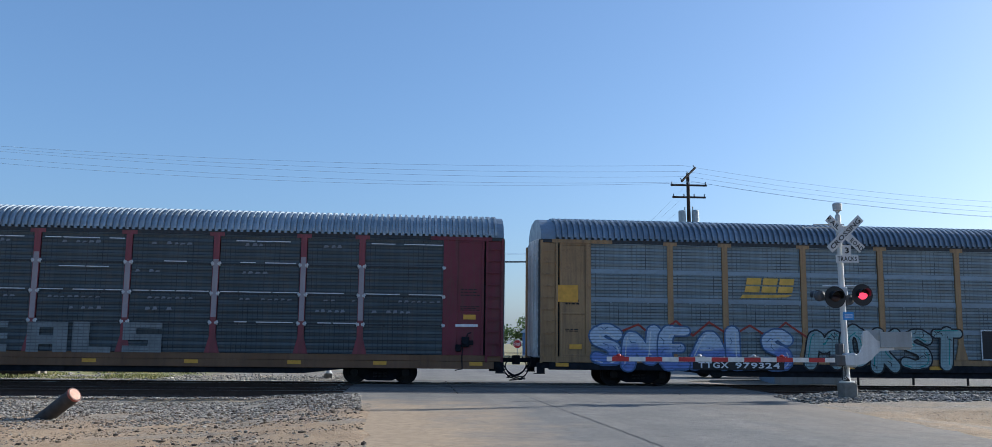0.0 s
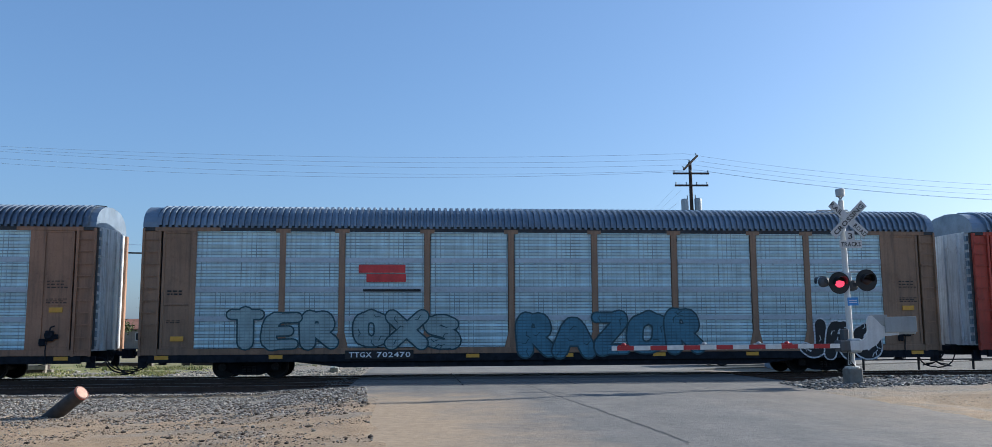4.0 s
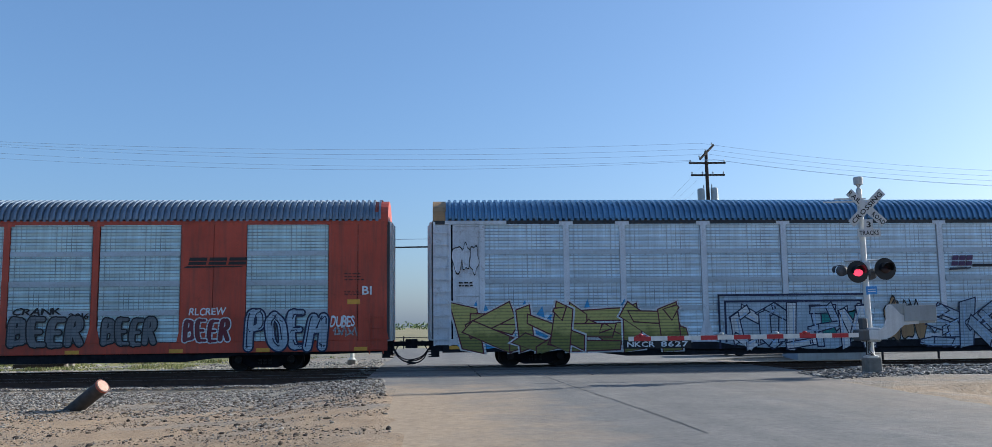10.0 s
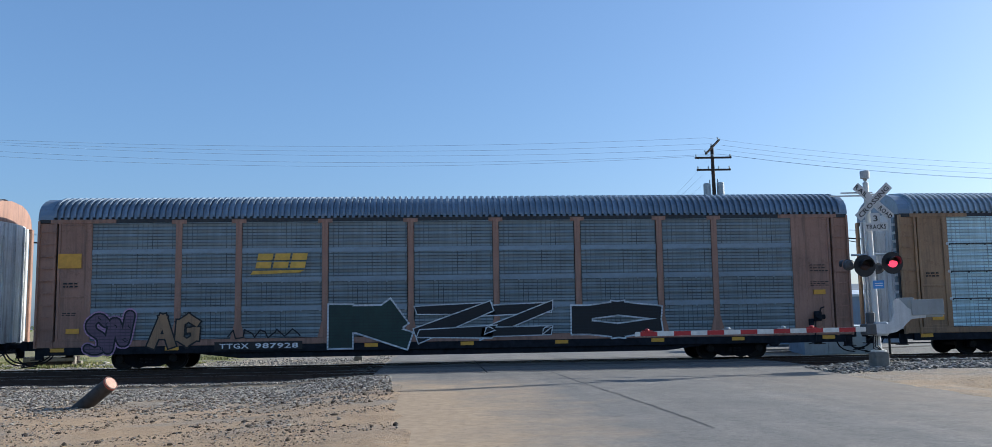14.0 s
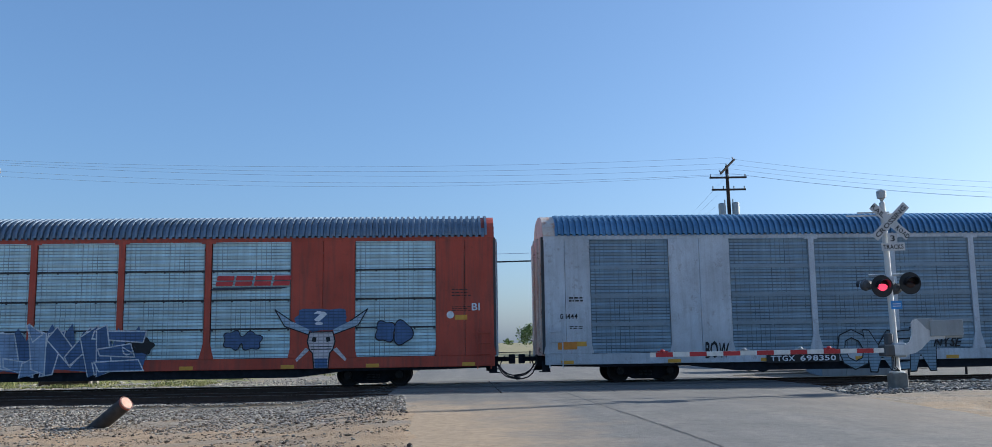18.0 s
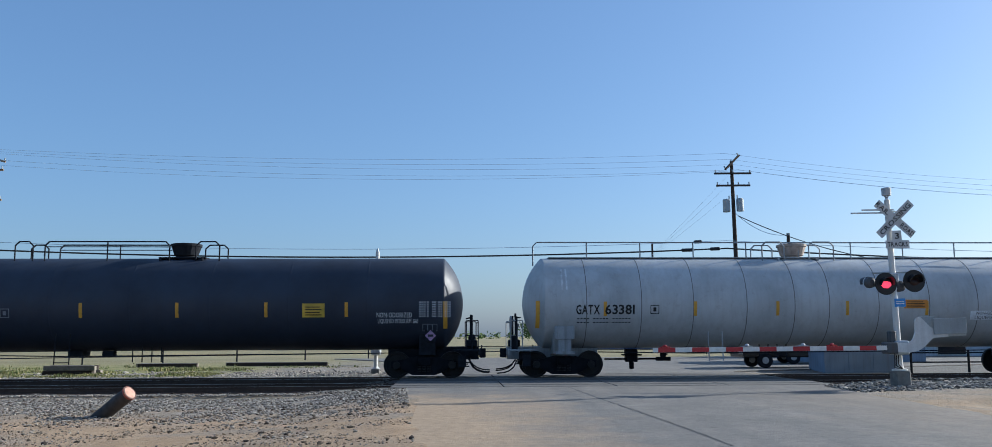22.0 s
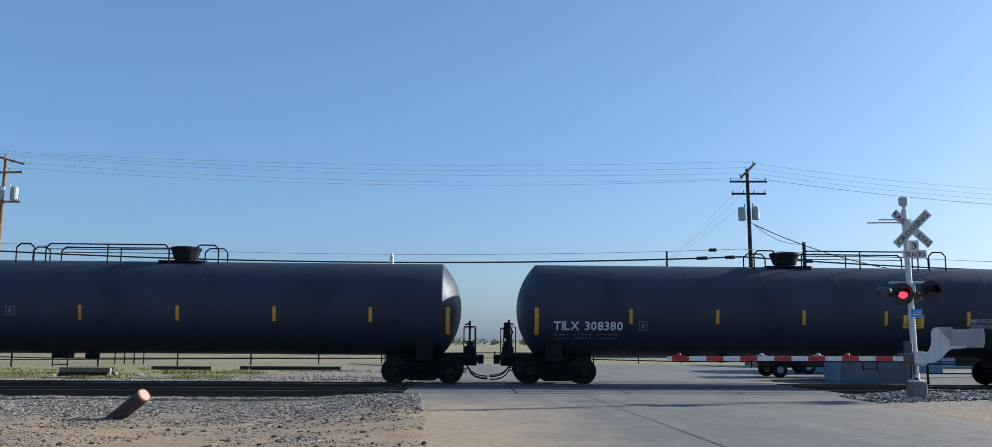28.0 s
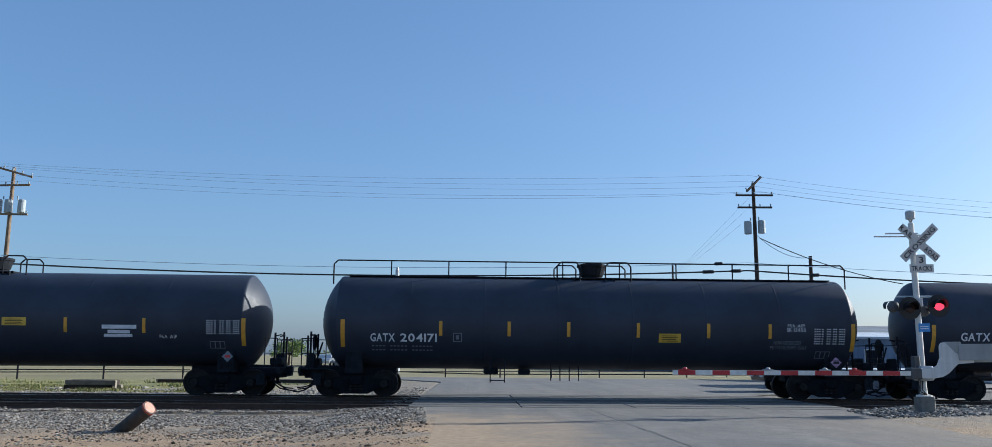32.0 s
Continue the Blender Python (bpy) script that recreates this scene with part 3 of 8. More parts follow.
def band_mesh(w, zc, tall):
    """Where two tiers of a screen meet: a flat band with bolt heads."""
    bm = boxes((0.0, w, -1.532, -1.5, zc - tall, zc + tall))
    k = max(3, int(w / 0.62))
    for i in range(k + 1):
        x = 0.05 + (w - 0.1) * i / k
        box(bm, x - 0.025, x + 0.025, -1.545, -1.52, zc - tall - 0.035, zc - tall + 0.03)
    return mesh_of(bm, "tier_band")


def daylight_strips_mesh(w, seed):
    """Thin strips along the tier joints that draw daylight between the sheets in white."""
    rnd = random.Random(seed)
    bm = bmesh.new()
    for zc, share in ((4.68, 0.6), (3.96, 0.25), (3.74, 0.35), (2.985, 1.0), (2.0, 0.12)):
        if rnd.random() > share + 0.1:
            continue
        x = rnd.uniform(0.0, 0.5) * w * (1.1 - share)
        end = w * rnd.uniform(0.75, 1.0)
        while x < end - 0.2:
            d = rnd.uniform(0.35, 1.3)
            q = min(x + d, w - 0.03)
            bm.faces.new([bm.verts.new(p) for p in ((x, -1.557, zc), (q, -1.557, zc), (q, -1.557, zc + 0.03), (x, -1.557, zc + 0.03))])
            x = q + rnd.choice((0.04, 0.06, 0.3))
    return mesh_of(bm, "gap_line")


def slot_rows_mesh(w, seed=0):
    """Rows of three-cornered slots beside the bands; with a seed, broken dashes drawn for daylight through slots."""
    bm = bmesh.new()
    if seed:
        rnd = random.Random(seed)
        for zc, share, tall in ((4.52, 0.55, 0.11), (3.6, 0.35, 0.1), (2.73, 0.85, 0.08), (2.36, 0.6, 0.12)):
            if rnd.random() > share + 0.2:
                continue
            a = rnd.uniform(0.03, 0.4) * w
            b = min(w - 0.12, a + rnd.uniform(0.5, 1.0) * share * w)
            x = a
            while x < b:
                d = rnd.uniform(0.13, 0.19)
                if rnd.random() < 0.85:
                    low = rnd.uniform(0.6, 1.0) * tall
                    bm.faces.new([bm.verts.new(p) for p in ((x, -1.556, zc), (x + d, -1.556, zc + 0.02), (x + d * 0.8, -1.556, zc + low), (x + d * 0.2, -1.556, zc + low))])
                x += d + rnd.choice((0.04, 0.06, 0.08))
        return mesh_of(bm, "slot_strip")
    k = int(w / 0.115)
    for zc in (1.14, 1.84, 2.12, 2.8, 3.08, 3.78, 4.06, 4.72):
        for i in range(k):
            x = 0.06 + (w - 0.12) * i / k
            up = 0.075 if i % 2 else -0.075
            bm.faces.new([bm.verts.new(p) for p in ((x, -1.556, zc - up / 2), (x + 0.085, -1.556, zc - up / 2), (x + 0.042, -1.556, zc + up / 2))])
    return mesh_of(bm, "slot_strip")


def edge_teeth_mesh(w):
    bm = bmesh.new()
    for i in range(27):
        z = 1.04 + i * 0.14
        for x in (0.0, w - 0.05):
            box(bm, x, x + 0.05, -1.56, -1.53, z, z + 0.085)
    for i in range(int(w / 0.16)):
        for z in (1.01, 4.8):
            box(bm, 0.05 + i * 0.16, 0.14 + i * 0.16, -1.56, -1.53, z, z + 0.05)
    return mesh_of(bm, "edge_trim")


def end_panel_parts(flip):
    """Side wall at a car's end: two panels, the framing round them and the plate under the eave."""
    rows = [("side_panel", (0.68, 1.56, -1.515, -1.45, 1.0, 4.9)), ("side_panel", (1.56, 2.05 if flip else 1.75, -1.55, -1.44, 1.0, 4.9)), ("panel_stile", (0.66, 0.74, -1.548, -1.46, 1.0, 4.9)), ("eave_plate", (0.4, 2.5, -1.565, -1.44, 4.87, 5.0))]
    rows += [("panel_rail", (0.74, 1.56, -1.54, -1.46, z0, z1)) for z0, z1 in ((1.0, 1.08), (2.42, 2.48), (4.8, 4.9))]
    out = []
    for name, (x0, x1, *rest) in rows:
        if flip:
            x0, x1 = RACK - x1, RACK - x0
        out.append((name, mesh_of(box(bmesh.new(), x0, x1, *rest, bevel=0.006), name)))
    return out


def end_ladder_mesh(flip):
    """Ladder bay at the corner of a car: backing sheet, two stiles and bolted rungs."""
    bm = bmesh.new()
    def b(x0, x1, y0, y1, z0, z1):
        if flip:
            x0, x1 = RACK - x1, RACK - x0
        box(bm, x0, x1, y0, y1, z0, z1)
    b(0.06, 0.56, -1.5, -1.46, 0.8, 4.9)
    b(0.0, 0.07, -1.575, -1.44, 0.78, 4.96)
    b(0.52, 0.6, -1.575, -1.44, 0.78, 4.96)
    for i in range(10):
        z = 0.98 + i * 0.4
        b(0.03, 0.58, -1.6, -1.575, z, z + 0.035)
        b(0.02, 0.08, -1.61, -1.57, z - 0.02, z + 0.055)
        b(0.51, 0.57, -1.61, -1.57, z - 0.02, z + 0.055)
    return mesh_of(bm, "ladder_bay")


def rivets_mesh(a, b):
    """Rivet heads and small brackets on a plain side panel."""
    bm = bmesh.new()
    rnd = random.Random(int(a * 10))
    for x in (a + 0.1, (a + b) / 2 - 0.1, (a + b) / 2 + 0.1, b - 0.1):
        for z in (1.5, 2.0, 2.35, 2.5, 2.95, 3.35, 3.5, 3.95, 4.35, 4.6):
            box(bm, x - 0.016, x + 0.016, -1.553, -1.54, z - 0.016, z + 0.016)
    return mesh_of(bm, "riveting")


def end_gear(car, x, way, light):
    """Posts, pipes and a rung ladder across the face of the end doors."""
    for name, y, w, deep, mat in (("door_post", -1.36, 0.04, 0.1, "grime"), ("door_pipe", -0.96, 0.2, 0.12, light), ("door_post", -0.78, 0.05, 0.16, light), ("door_pipe", -0.62, 0.12, 0.2, light), ("door_pipe", -0.35, 0.2, 0.16, light), ("door_post", 0.5, 0.12, 0.16, light), ("door_post", 1.15, 0.12, 0.12, light)):
        bm = boxes((min(way * deep * 0.5, -way * 0.1), max(way * deep * 0.5, -way * 0.1), y - w / 2, y + w / 2, 1.0, 5.0), bevel=0.015)
        ob = part(name, bm, M[mat], car)
        ob.location = (x, 0, 0)
    def rungs():
        bm = bmesh.new()
        for i in range(13):
            z = 1.1 + 0.3 * i
            box(bm, min(-way * 0.05, way * 0.03), max(-way * 0.05, way * 0.03), -1.2, -1.08, z, z + 0.2)
        return mesh_of(bm, "hinge_strip")
    ob = part("hinge_strip", cached(("hinge_strip", way), rungs), M["band_mid"], car, kind="stuff")
    ob.location = (x, 0, 0)


def hand_brake_mesh():
    """Black hand-brake housing with its lever and chain, low on a car's side near the end."""
    bm = boxes((-0.1, 0.16, -1.66, -1.53, 1.28, 1.62), (-0.3, -0.1, -1.62, -1.54, 1.12, 1.36), (0.1, 0.3, -1.63, -1.55, 1.34, 1.5), bevel=0.03)
    turned(bm, [(-1.72, 0.1), (-1.68, 0.13), (-1.62, 0.13)], (0.02, 0, 1.46), "Y", 12)
    pipe(bm, [(0.02, -1.7, 1.46), (0.1, -1.72, 1.72), (0.22, -1.72, 1.76)], 0.025)
    pipe(bm, [(-0.05, -1.6, 1.3), (-0.08, -1.6, 0.95), (-0.06, -1.56, 0.55), (-0.3, -1.5, 0.5)], 0.02)
    return mesh_of(bm, "hand_brake")


def stencil_rows(car, x0, x1, rows):
    """Rows of small stencilled print on an end panel."""
    bm = bmesh.new()
    rnd = random.Random(int(x0 * 7))
    for z, h in rows:
        x = x0
        while x < x1 - 0.1:
            w = rnd.uniform(0.05, 0.16)
            bm.faces.new([bm.verts.new(p) for p in ((x, -1.556, z), (min(x1, x + w), -1.556, z), (min(x1, x + w), -1.556, z + h), (x, -1.556, z + h))])
            x += w + 0.04
    part("small_print", bm, M["letter_black"], car, kind="stuff")


def post_mesh():
    """Side post with a flared foot and a plate at its head."""
    out = [(-0.1, 4.95), (-0.1, 1.55), (-0.24, 1.0), (0.24, 1.0), (0.1, 1.55), (0.1, 4.95)]
    bm = extruded(bmesh.new(), out, -1.552, -1.42)
    box(bm, -0.24, 0.24, -1.554, -1.4, 4.84, 4.97)
    return mesh_of(bm, "post")


def ladder_mesh(w=0.42, z0=0.72, z1=4.7, n=10):
    bm = bmesh.new()
    for x in (0, w):
        box(bm, x - 0.02, x + 0.02, -1.63, -1.59, z0, z1)
    for i in range(n):
        z = z0 + 0.15 + (z1 - z0 - 0.3) * i / (n - 1)
        tube(bm, (0, -1.61, z), (w, -1.61, z), 0.014, n=5)
    for z in (z0 + 0.4, z1 - 0.4):
        for x in (0, w):
            box(bm, x - 0.015, x + 0.015, -1.6, -1.5, z - 0.02, z + 0.02)
    return mesh_of(bm, "ladder")


def end_door_mesh():
    """Bulging folding end door with ribs."""
    bm = bmesh.new()
    pts = []
    for i in range(9):
        y = -1.42 + 2.84 * i / 8
        pts.append((y, -0.14 + 0.26 * (abs(y) / 1.42) ** 2.2))
    lo = [bm.verts.new((x, y, 0.95)) for y, x in pts]
    hi = [bm.verts.new((x, y, 5.05)) for y, x in pts]
    for i in range(8):
        bm.faces.new((lo[i], lo[i + 1], hi[i + 1], hi[i]))
    for y, x in pts[::2]:
        box(bm, x - 0.05, x + 0.03, y - 0.03, y + 0.03, 0.97, 5.0)
    return mesh_of(bm, "end_door")


def end_cap_mesh():
    """Closing plate of the roof at one end."""
    sect = [(-1.56, 5.0), (-1.54, 5.16), (-1.48, 5.34), (-1.34, 5.5), (-1.1, 5.65), (-0.75, 5.77), (0, 5.84), (0.75, 5.77), (1.1, 5.65), (1.34, 5.5), (1.48, 5.34), (1.54, 5.16), (1.56, 5.0)]
    return mesh_of(extruded(bmesh.new(), sect, 0.0, 0.44, axis="X"), "end_cap")


def underframe_mesh():
    bm = boxes((0.1, RACK - 0.1, -1.35, 1.35, 0.9, 1.0), (-0.15, RACK + 0.15, -0.35, 0.35, 0.6, 0.98))
    out = [(0.05, 0.95), (0.05, 0.6), (1.9, 0.55), (5.0, 0.55), (6.6, 0.36), (20.9, 0.36), (22.5, 0.55), (25.6, 0.55), (27.45, 0.6), (27.45, 0.95)]
    for y in (-1.44, 1.4):
        extruded(bm, out, y, y + 0.04)
    return mesh_of(bm, "underframe")


POSTS_A = [(1.75, 4.45), (4.65, 6.4), (6.62, 9.25), (9.48, 12.1), (12.35, 15.0), (15.23, 17.8), (18.05, 20.65), (20.9, 22.6), (22.82, 25.45)]
POSTS_B = [(1.62, 4.32), (6.48, 9.25), (9.47, 12.1), (12.35, 14.97), (15.2, 17.8), (18.06, 20.65), (22.82, 25.5)]


def flat(y=-1.558):
    return lambda u, v: (u, y, v)


def bars(rows, put, h):
    """Plain bars that stand for writing too small to read: rows of (x0, x1, z)."""
    bm = bmesh.new()
    for x0, x1, z in rows:
        vs = [bm.verts.new(put(u, v)) for u, v in ((x0, z), (x1, z), (x1, z + h), (x0, z + h))]
        bm.faces.new(vs)
    return bm


def quad(x0, x1, z0, z1, put, n=1):
    bm = bmesh.new()
    cols = []
    for i in range(n + 1):
        z = z0 + (z1 - z0) * i / n
        cols.append((bm.verts.new(put(x0, z)), bm.verts.new(put(x1, z))))
    for a, b in zip(cols, cols[1:]):
        bm.faces.new((a[0], a[1], b[1], b[0]))
    return bm


def poly(pts, put):
    bm = bmesh.new()
    bm.faces.new([bm.verts.new(put(u, v)) for u, v in pts])
    return bm


def rack_car(place, kind, body, screen, roof, label, door="door_white", cap=None, ribbed=False, post=None, band="band_light", tall=0.08, clips=False):
    car = thing("autorack_car", pose(place, TRAIN_Y, 0), label, "railcar", "cars of the freight train")
    TRAIN.append((car, place, RACK))
    bodym, scr = M[body], M[screen]
    part("underframe", cached("underframe", underframe_mesh), M["black"], car, "black deep steel underframe")
    for s in (-1, 1):
        sill = cached(("sill", s, kind), lambda: mesh_of(boxes((0.02, RACK - 0.02, min(s * 1.4, s * 1.545), max(s * 1.4, s * 1.545), 0.8 if kind == "A" else 0.64, 1.0), bevel=0.01), "side_sill")).copy()
        sill.materials.clear()
        part("side_sill", sill, bodym, car)
        rail = cached(("top", s), lambda: mesh_of(boxes((0.02, RACK - 0.02, min(s * 1.42, s * 1.548), max(s * 1.42, s * 1.548), 4.88, 5.04), bevel=0.01), "top_rail")).copy()
        rail.materials.clear()
        # Type A rails get a dark colour that draws the shadow under the eave.
        part("top_rail", rail, M["band_dark"] if kind == "A" else bodym, car)
    far = cached("far", lambda: mesh_of(boxes((0.3, RACK - 0.3, 1.42, 1.5, 1.0, 4.9)), "far_side")).copy()
    far.materials.clear()
    part("far_side_wall", far, scr, car)
    rf = cached("roof", roof_mesh).copy()
    rf.materials.clear()
    part("roof", rf, M[roof], car, "ribbed galvanised roof")
    for s in (0, 1):
        dm = cached("door", end_door_mesh).copy()
        dm.materials.clear()
        d = part("end_door", dm, M[door], car, "pale ribbed end door")
        d.matrix_basis = pose(0, 0, 0) if s == 0 else pose(RACK, 0, 0, 0, 0, 180)
        cm = cached("cap", end_cap_mesh).copy()
        cm.materials.clear()
        c = part("end_cap", cm, M[cap or body], car)
        c.matrix_basis = pose(0.0, 0, 0) if s == 0 else pose(RACK - 0.44, 0, 0)
    spans = POSTS_A if kind == "A" else POSTS_B
    for a, b in spans:
        me = cached(("screen", round(b - a, 2), ribbed), lambda: screen_mesh(b - a, ribbed)).copy()
        me.materials.clear()
        ob = part("screen", me, scr, car)
        ob.location = (a, 0, 0)
        for zc in (1.98, 2.94, 3.92):
            bmesh_ = cached(("band", round(b - a, 2), zc, tall), lambda: band_mesh(b - a, zc, tall)).copy()
            bmesh_.materials.clear()
            part("tier_band", bmesh_, M[band], ob)
            for x in ((-0.03, b - a + 0.03) if clips else ()):
                cl = part("clip", cached("clip", lambda: mesh_of(turned(bmesh.new(), [(-1.558, 0.05), (-1.53, 0.09)], (0, 0, 0), "Y", 6), "clip")), M["door_white"], ob)
                cl.location = (x, 0, zc)
        if ribbed:
            part("slot_strip", cached(("slots", round(b - a, 2)), lambda: slot_rows_mesh(b - a)), M["slot_dark"], ob, kind="stuff")
            part("edge_trim", cached(("teeth", round(b - a, 2)), lambda: edge_teeth_mesh(b - a)), M["door_white"], ob, kind="stuff")
    if kind == "A":
        part("lower_sill", cached("low_sill", lambda: mesh_of(boxes((0.3, RACK - 0.3, -1.54, -1.4, 0.55, 0.796), bevel=0.01), "lower_sill")), M["black"], car, "black lower side sill")
    centres = [(a[1] + b[0]) / 2 for a, b in zip(spans, spans[1:]) if b[0] - a[1] < 0.6]
    for x in centres:
        me = cached("post", post_mesh).copy()
        me.materials.clear()
        ob = part("post", me, M[post or body], car)
        ob.location = (x, 0, 0)
    solid = [(0.02, spans[0][0]), (spans[-1][1], RACK - 0.02)] if kind == "B" else []
    solid += [(a[1], b[0]) for a, b in zip(spans, spans[1:]) if b[0] - a[1] > 0.6]
    for a, b in solid:
        mids = [a + 0.012, (a + b) / 2 if b - a > 1.8 else a + (b - a) * 0.45, b - 0.012]
        for u, v in zip(mids, mids[1:]):
            part("side_panel", box(bmesh.new(), u + 0.006, v - 0.006, -1.545, -1.45, 1.0, 4.9, bevel=0.008), bodym, car)
        for u in (mids[0] + 0.16, mids[2] - 0.16):
            if kind == "B":
                part("post_foot", extruded(bmesh.new(), [(u - 0.1, 1.55), (u - 0.22, 1.02), (u + 0.22, 1.02), (u + 0.1, 1.55)], -1.552, -1.5), bodym, car)
        part("riveting", rivets_mesh(a, b), bodym, car, kind="stuff")
    if kind == "A":
        for s in (False, True):
            lm = cached(("ladder_bay", s), lambda: end_ladder_mesh(s)).copy()
            lm.materials.clear()
            part("ladder", lm, bodym, car, "corner ladder with bolted rungs")
            for nm, me in cached(("end_panel", s), lambda: end_panel_parts(s)):
                me = me.copy()
                me.materials.clear()
                part(nm, me, bodym, car)
            # Black sheet added behind the corner to stand for the shade in its gap.
            part("corner_backing", cached(("backing", s), lambda: mesh_of(boxes((RACK - 1.5, RACK - 0.02, -1.44, -1.4, 0.8, 4.9) if s else (0.02, 1.5, -1.44, -1.4, 0.8, 4.9)), "corner_backing")), M["black"], car)
    else:
        for x in (0.15, RACK - 0.6):
            lm = cached("ladder_low", lambda: ladder_mesh(0.45, 0.55, 1.9, 4)).copy()
            lm.materials.clear()
            ob = part("ladder", lm, bodym, car, "short side ladder")
            ob.location = (x, 0, 0)
    stencil_rows(car, 0.86, 1.4, ((2.86, 0.05), (2.76, 0.05), (1.9, 0.03), (1.84, 0.03)))
    stencil_rows(car, RACK - 1.45, RACK - 0.8, ((3.2, 0.03), (3.1, 0.03), (3.0, 0.03), (2.62, 0.025), (2.56, 0.025), (2.5, 0.025)))
    for x, z in ((RACK - 1.35, 2.2), (1.0, 1.25))[1 if body == "white_grey" else 0:]:
        ob = part("notice_plate", cached("notice", lambda: mesh_of(boxes((0.0, 0.42, -1.556, -1.53, 0.0, 0.16)), "notice_plate")), M["yellow"], car)
        ob.location = (x, 0, z)
    for x in (-0.12, RACK + 0.02):
        ob = part("corner_post", cached("corner_post", lambda: mesh_of(boxes((0.0, 0.1, 1.32, 1.5, 0.85, 5.0), bevel=0.02), "corner_post")).copy(), bodym, car)
        ob.data.materials[0] = bodym
        ob.location = (x, 0, 0)
    hb = None if kind == "B" or body in ("pale_grey", "tan_yellow", "red") else part("hand_brake", cached("hand_brake", hand_brake_mesh), M["black"], car, "black hand-brake housing with lever")
    if hb:
        hb.location = (RACK - 1.3, 0, 0)
    end_gear(car, 0.0, -1, door)
    end_gear(car, RACK, 1, door)
    refl = cached("reflector", lambda: mesh_of(boxes((-0.22, 0.22, -1.556, -1.54, 0.66, 0.78)), "reflector"))
    for x in (0.75, 4.4, 7.6, 10.9, 14.1, 17.3, 20.6, 23.4, 26.6):
        ob = part("reflector", refl, M["yellow"], car)
        ob.location = (x, 0, 0)
    for x in (3.48, RACK - 4.1):
        bogie(car, place, x, 0.86, 0.4)
    coupler(car, RACK + 0.05, 1)
    coupler(car, -0.05, -1)
    return car


TANK_R, TANK_Z = 1.6, 2.57


def on_tank(u, v):
    return (u, -math.sqrt(max(0.01, (TANK_R + 0.006) ** 2 - (v - TANK_Z) ** 2)), v)


def shell_mesh(length, seams=6):
    bm = bmesh.new()
    head, edge = 0.62, TANK_R - 0.05
    rc = (edge ** 2 + head ** 2) / (2 * head)
    end = []
    for i in range(9):
        a = math.asin(edge / rc) * i / 8
        end.append((rc - rc * math.cos(a), max(0.03, rc * math.sin(a))))
    end += [(head + 0.02, TANK_R - 0.022), (head + 0.05, TANK_R - 0.006), (head + 0.09, TANK_R)]
    prof = list(end)
    for k in range(1, seams + 1):
        x = head + (length - 2 * head) * k / (seams + 1)
        prof += [(x - 0.06, TANK_R), (x - 0.022, TANK_R), (x - 0.012, TANK_R + 0.002), (x + 0.012, TANK_R + 0.002), (x + 0.022, TANK_R), (x + 0.06, TANK_R)]
    prof += [(length - x, r) for x, r in end[::-1]]
    turned(bm, prof, (0, 0, TANK_Z), "X", 56)
    return mesh_of(bm, "tank_shell", True)


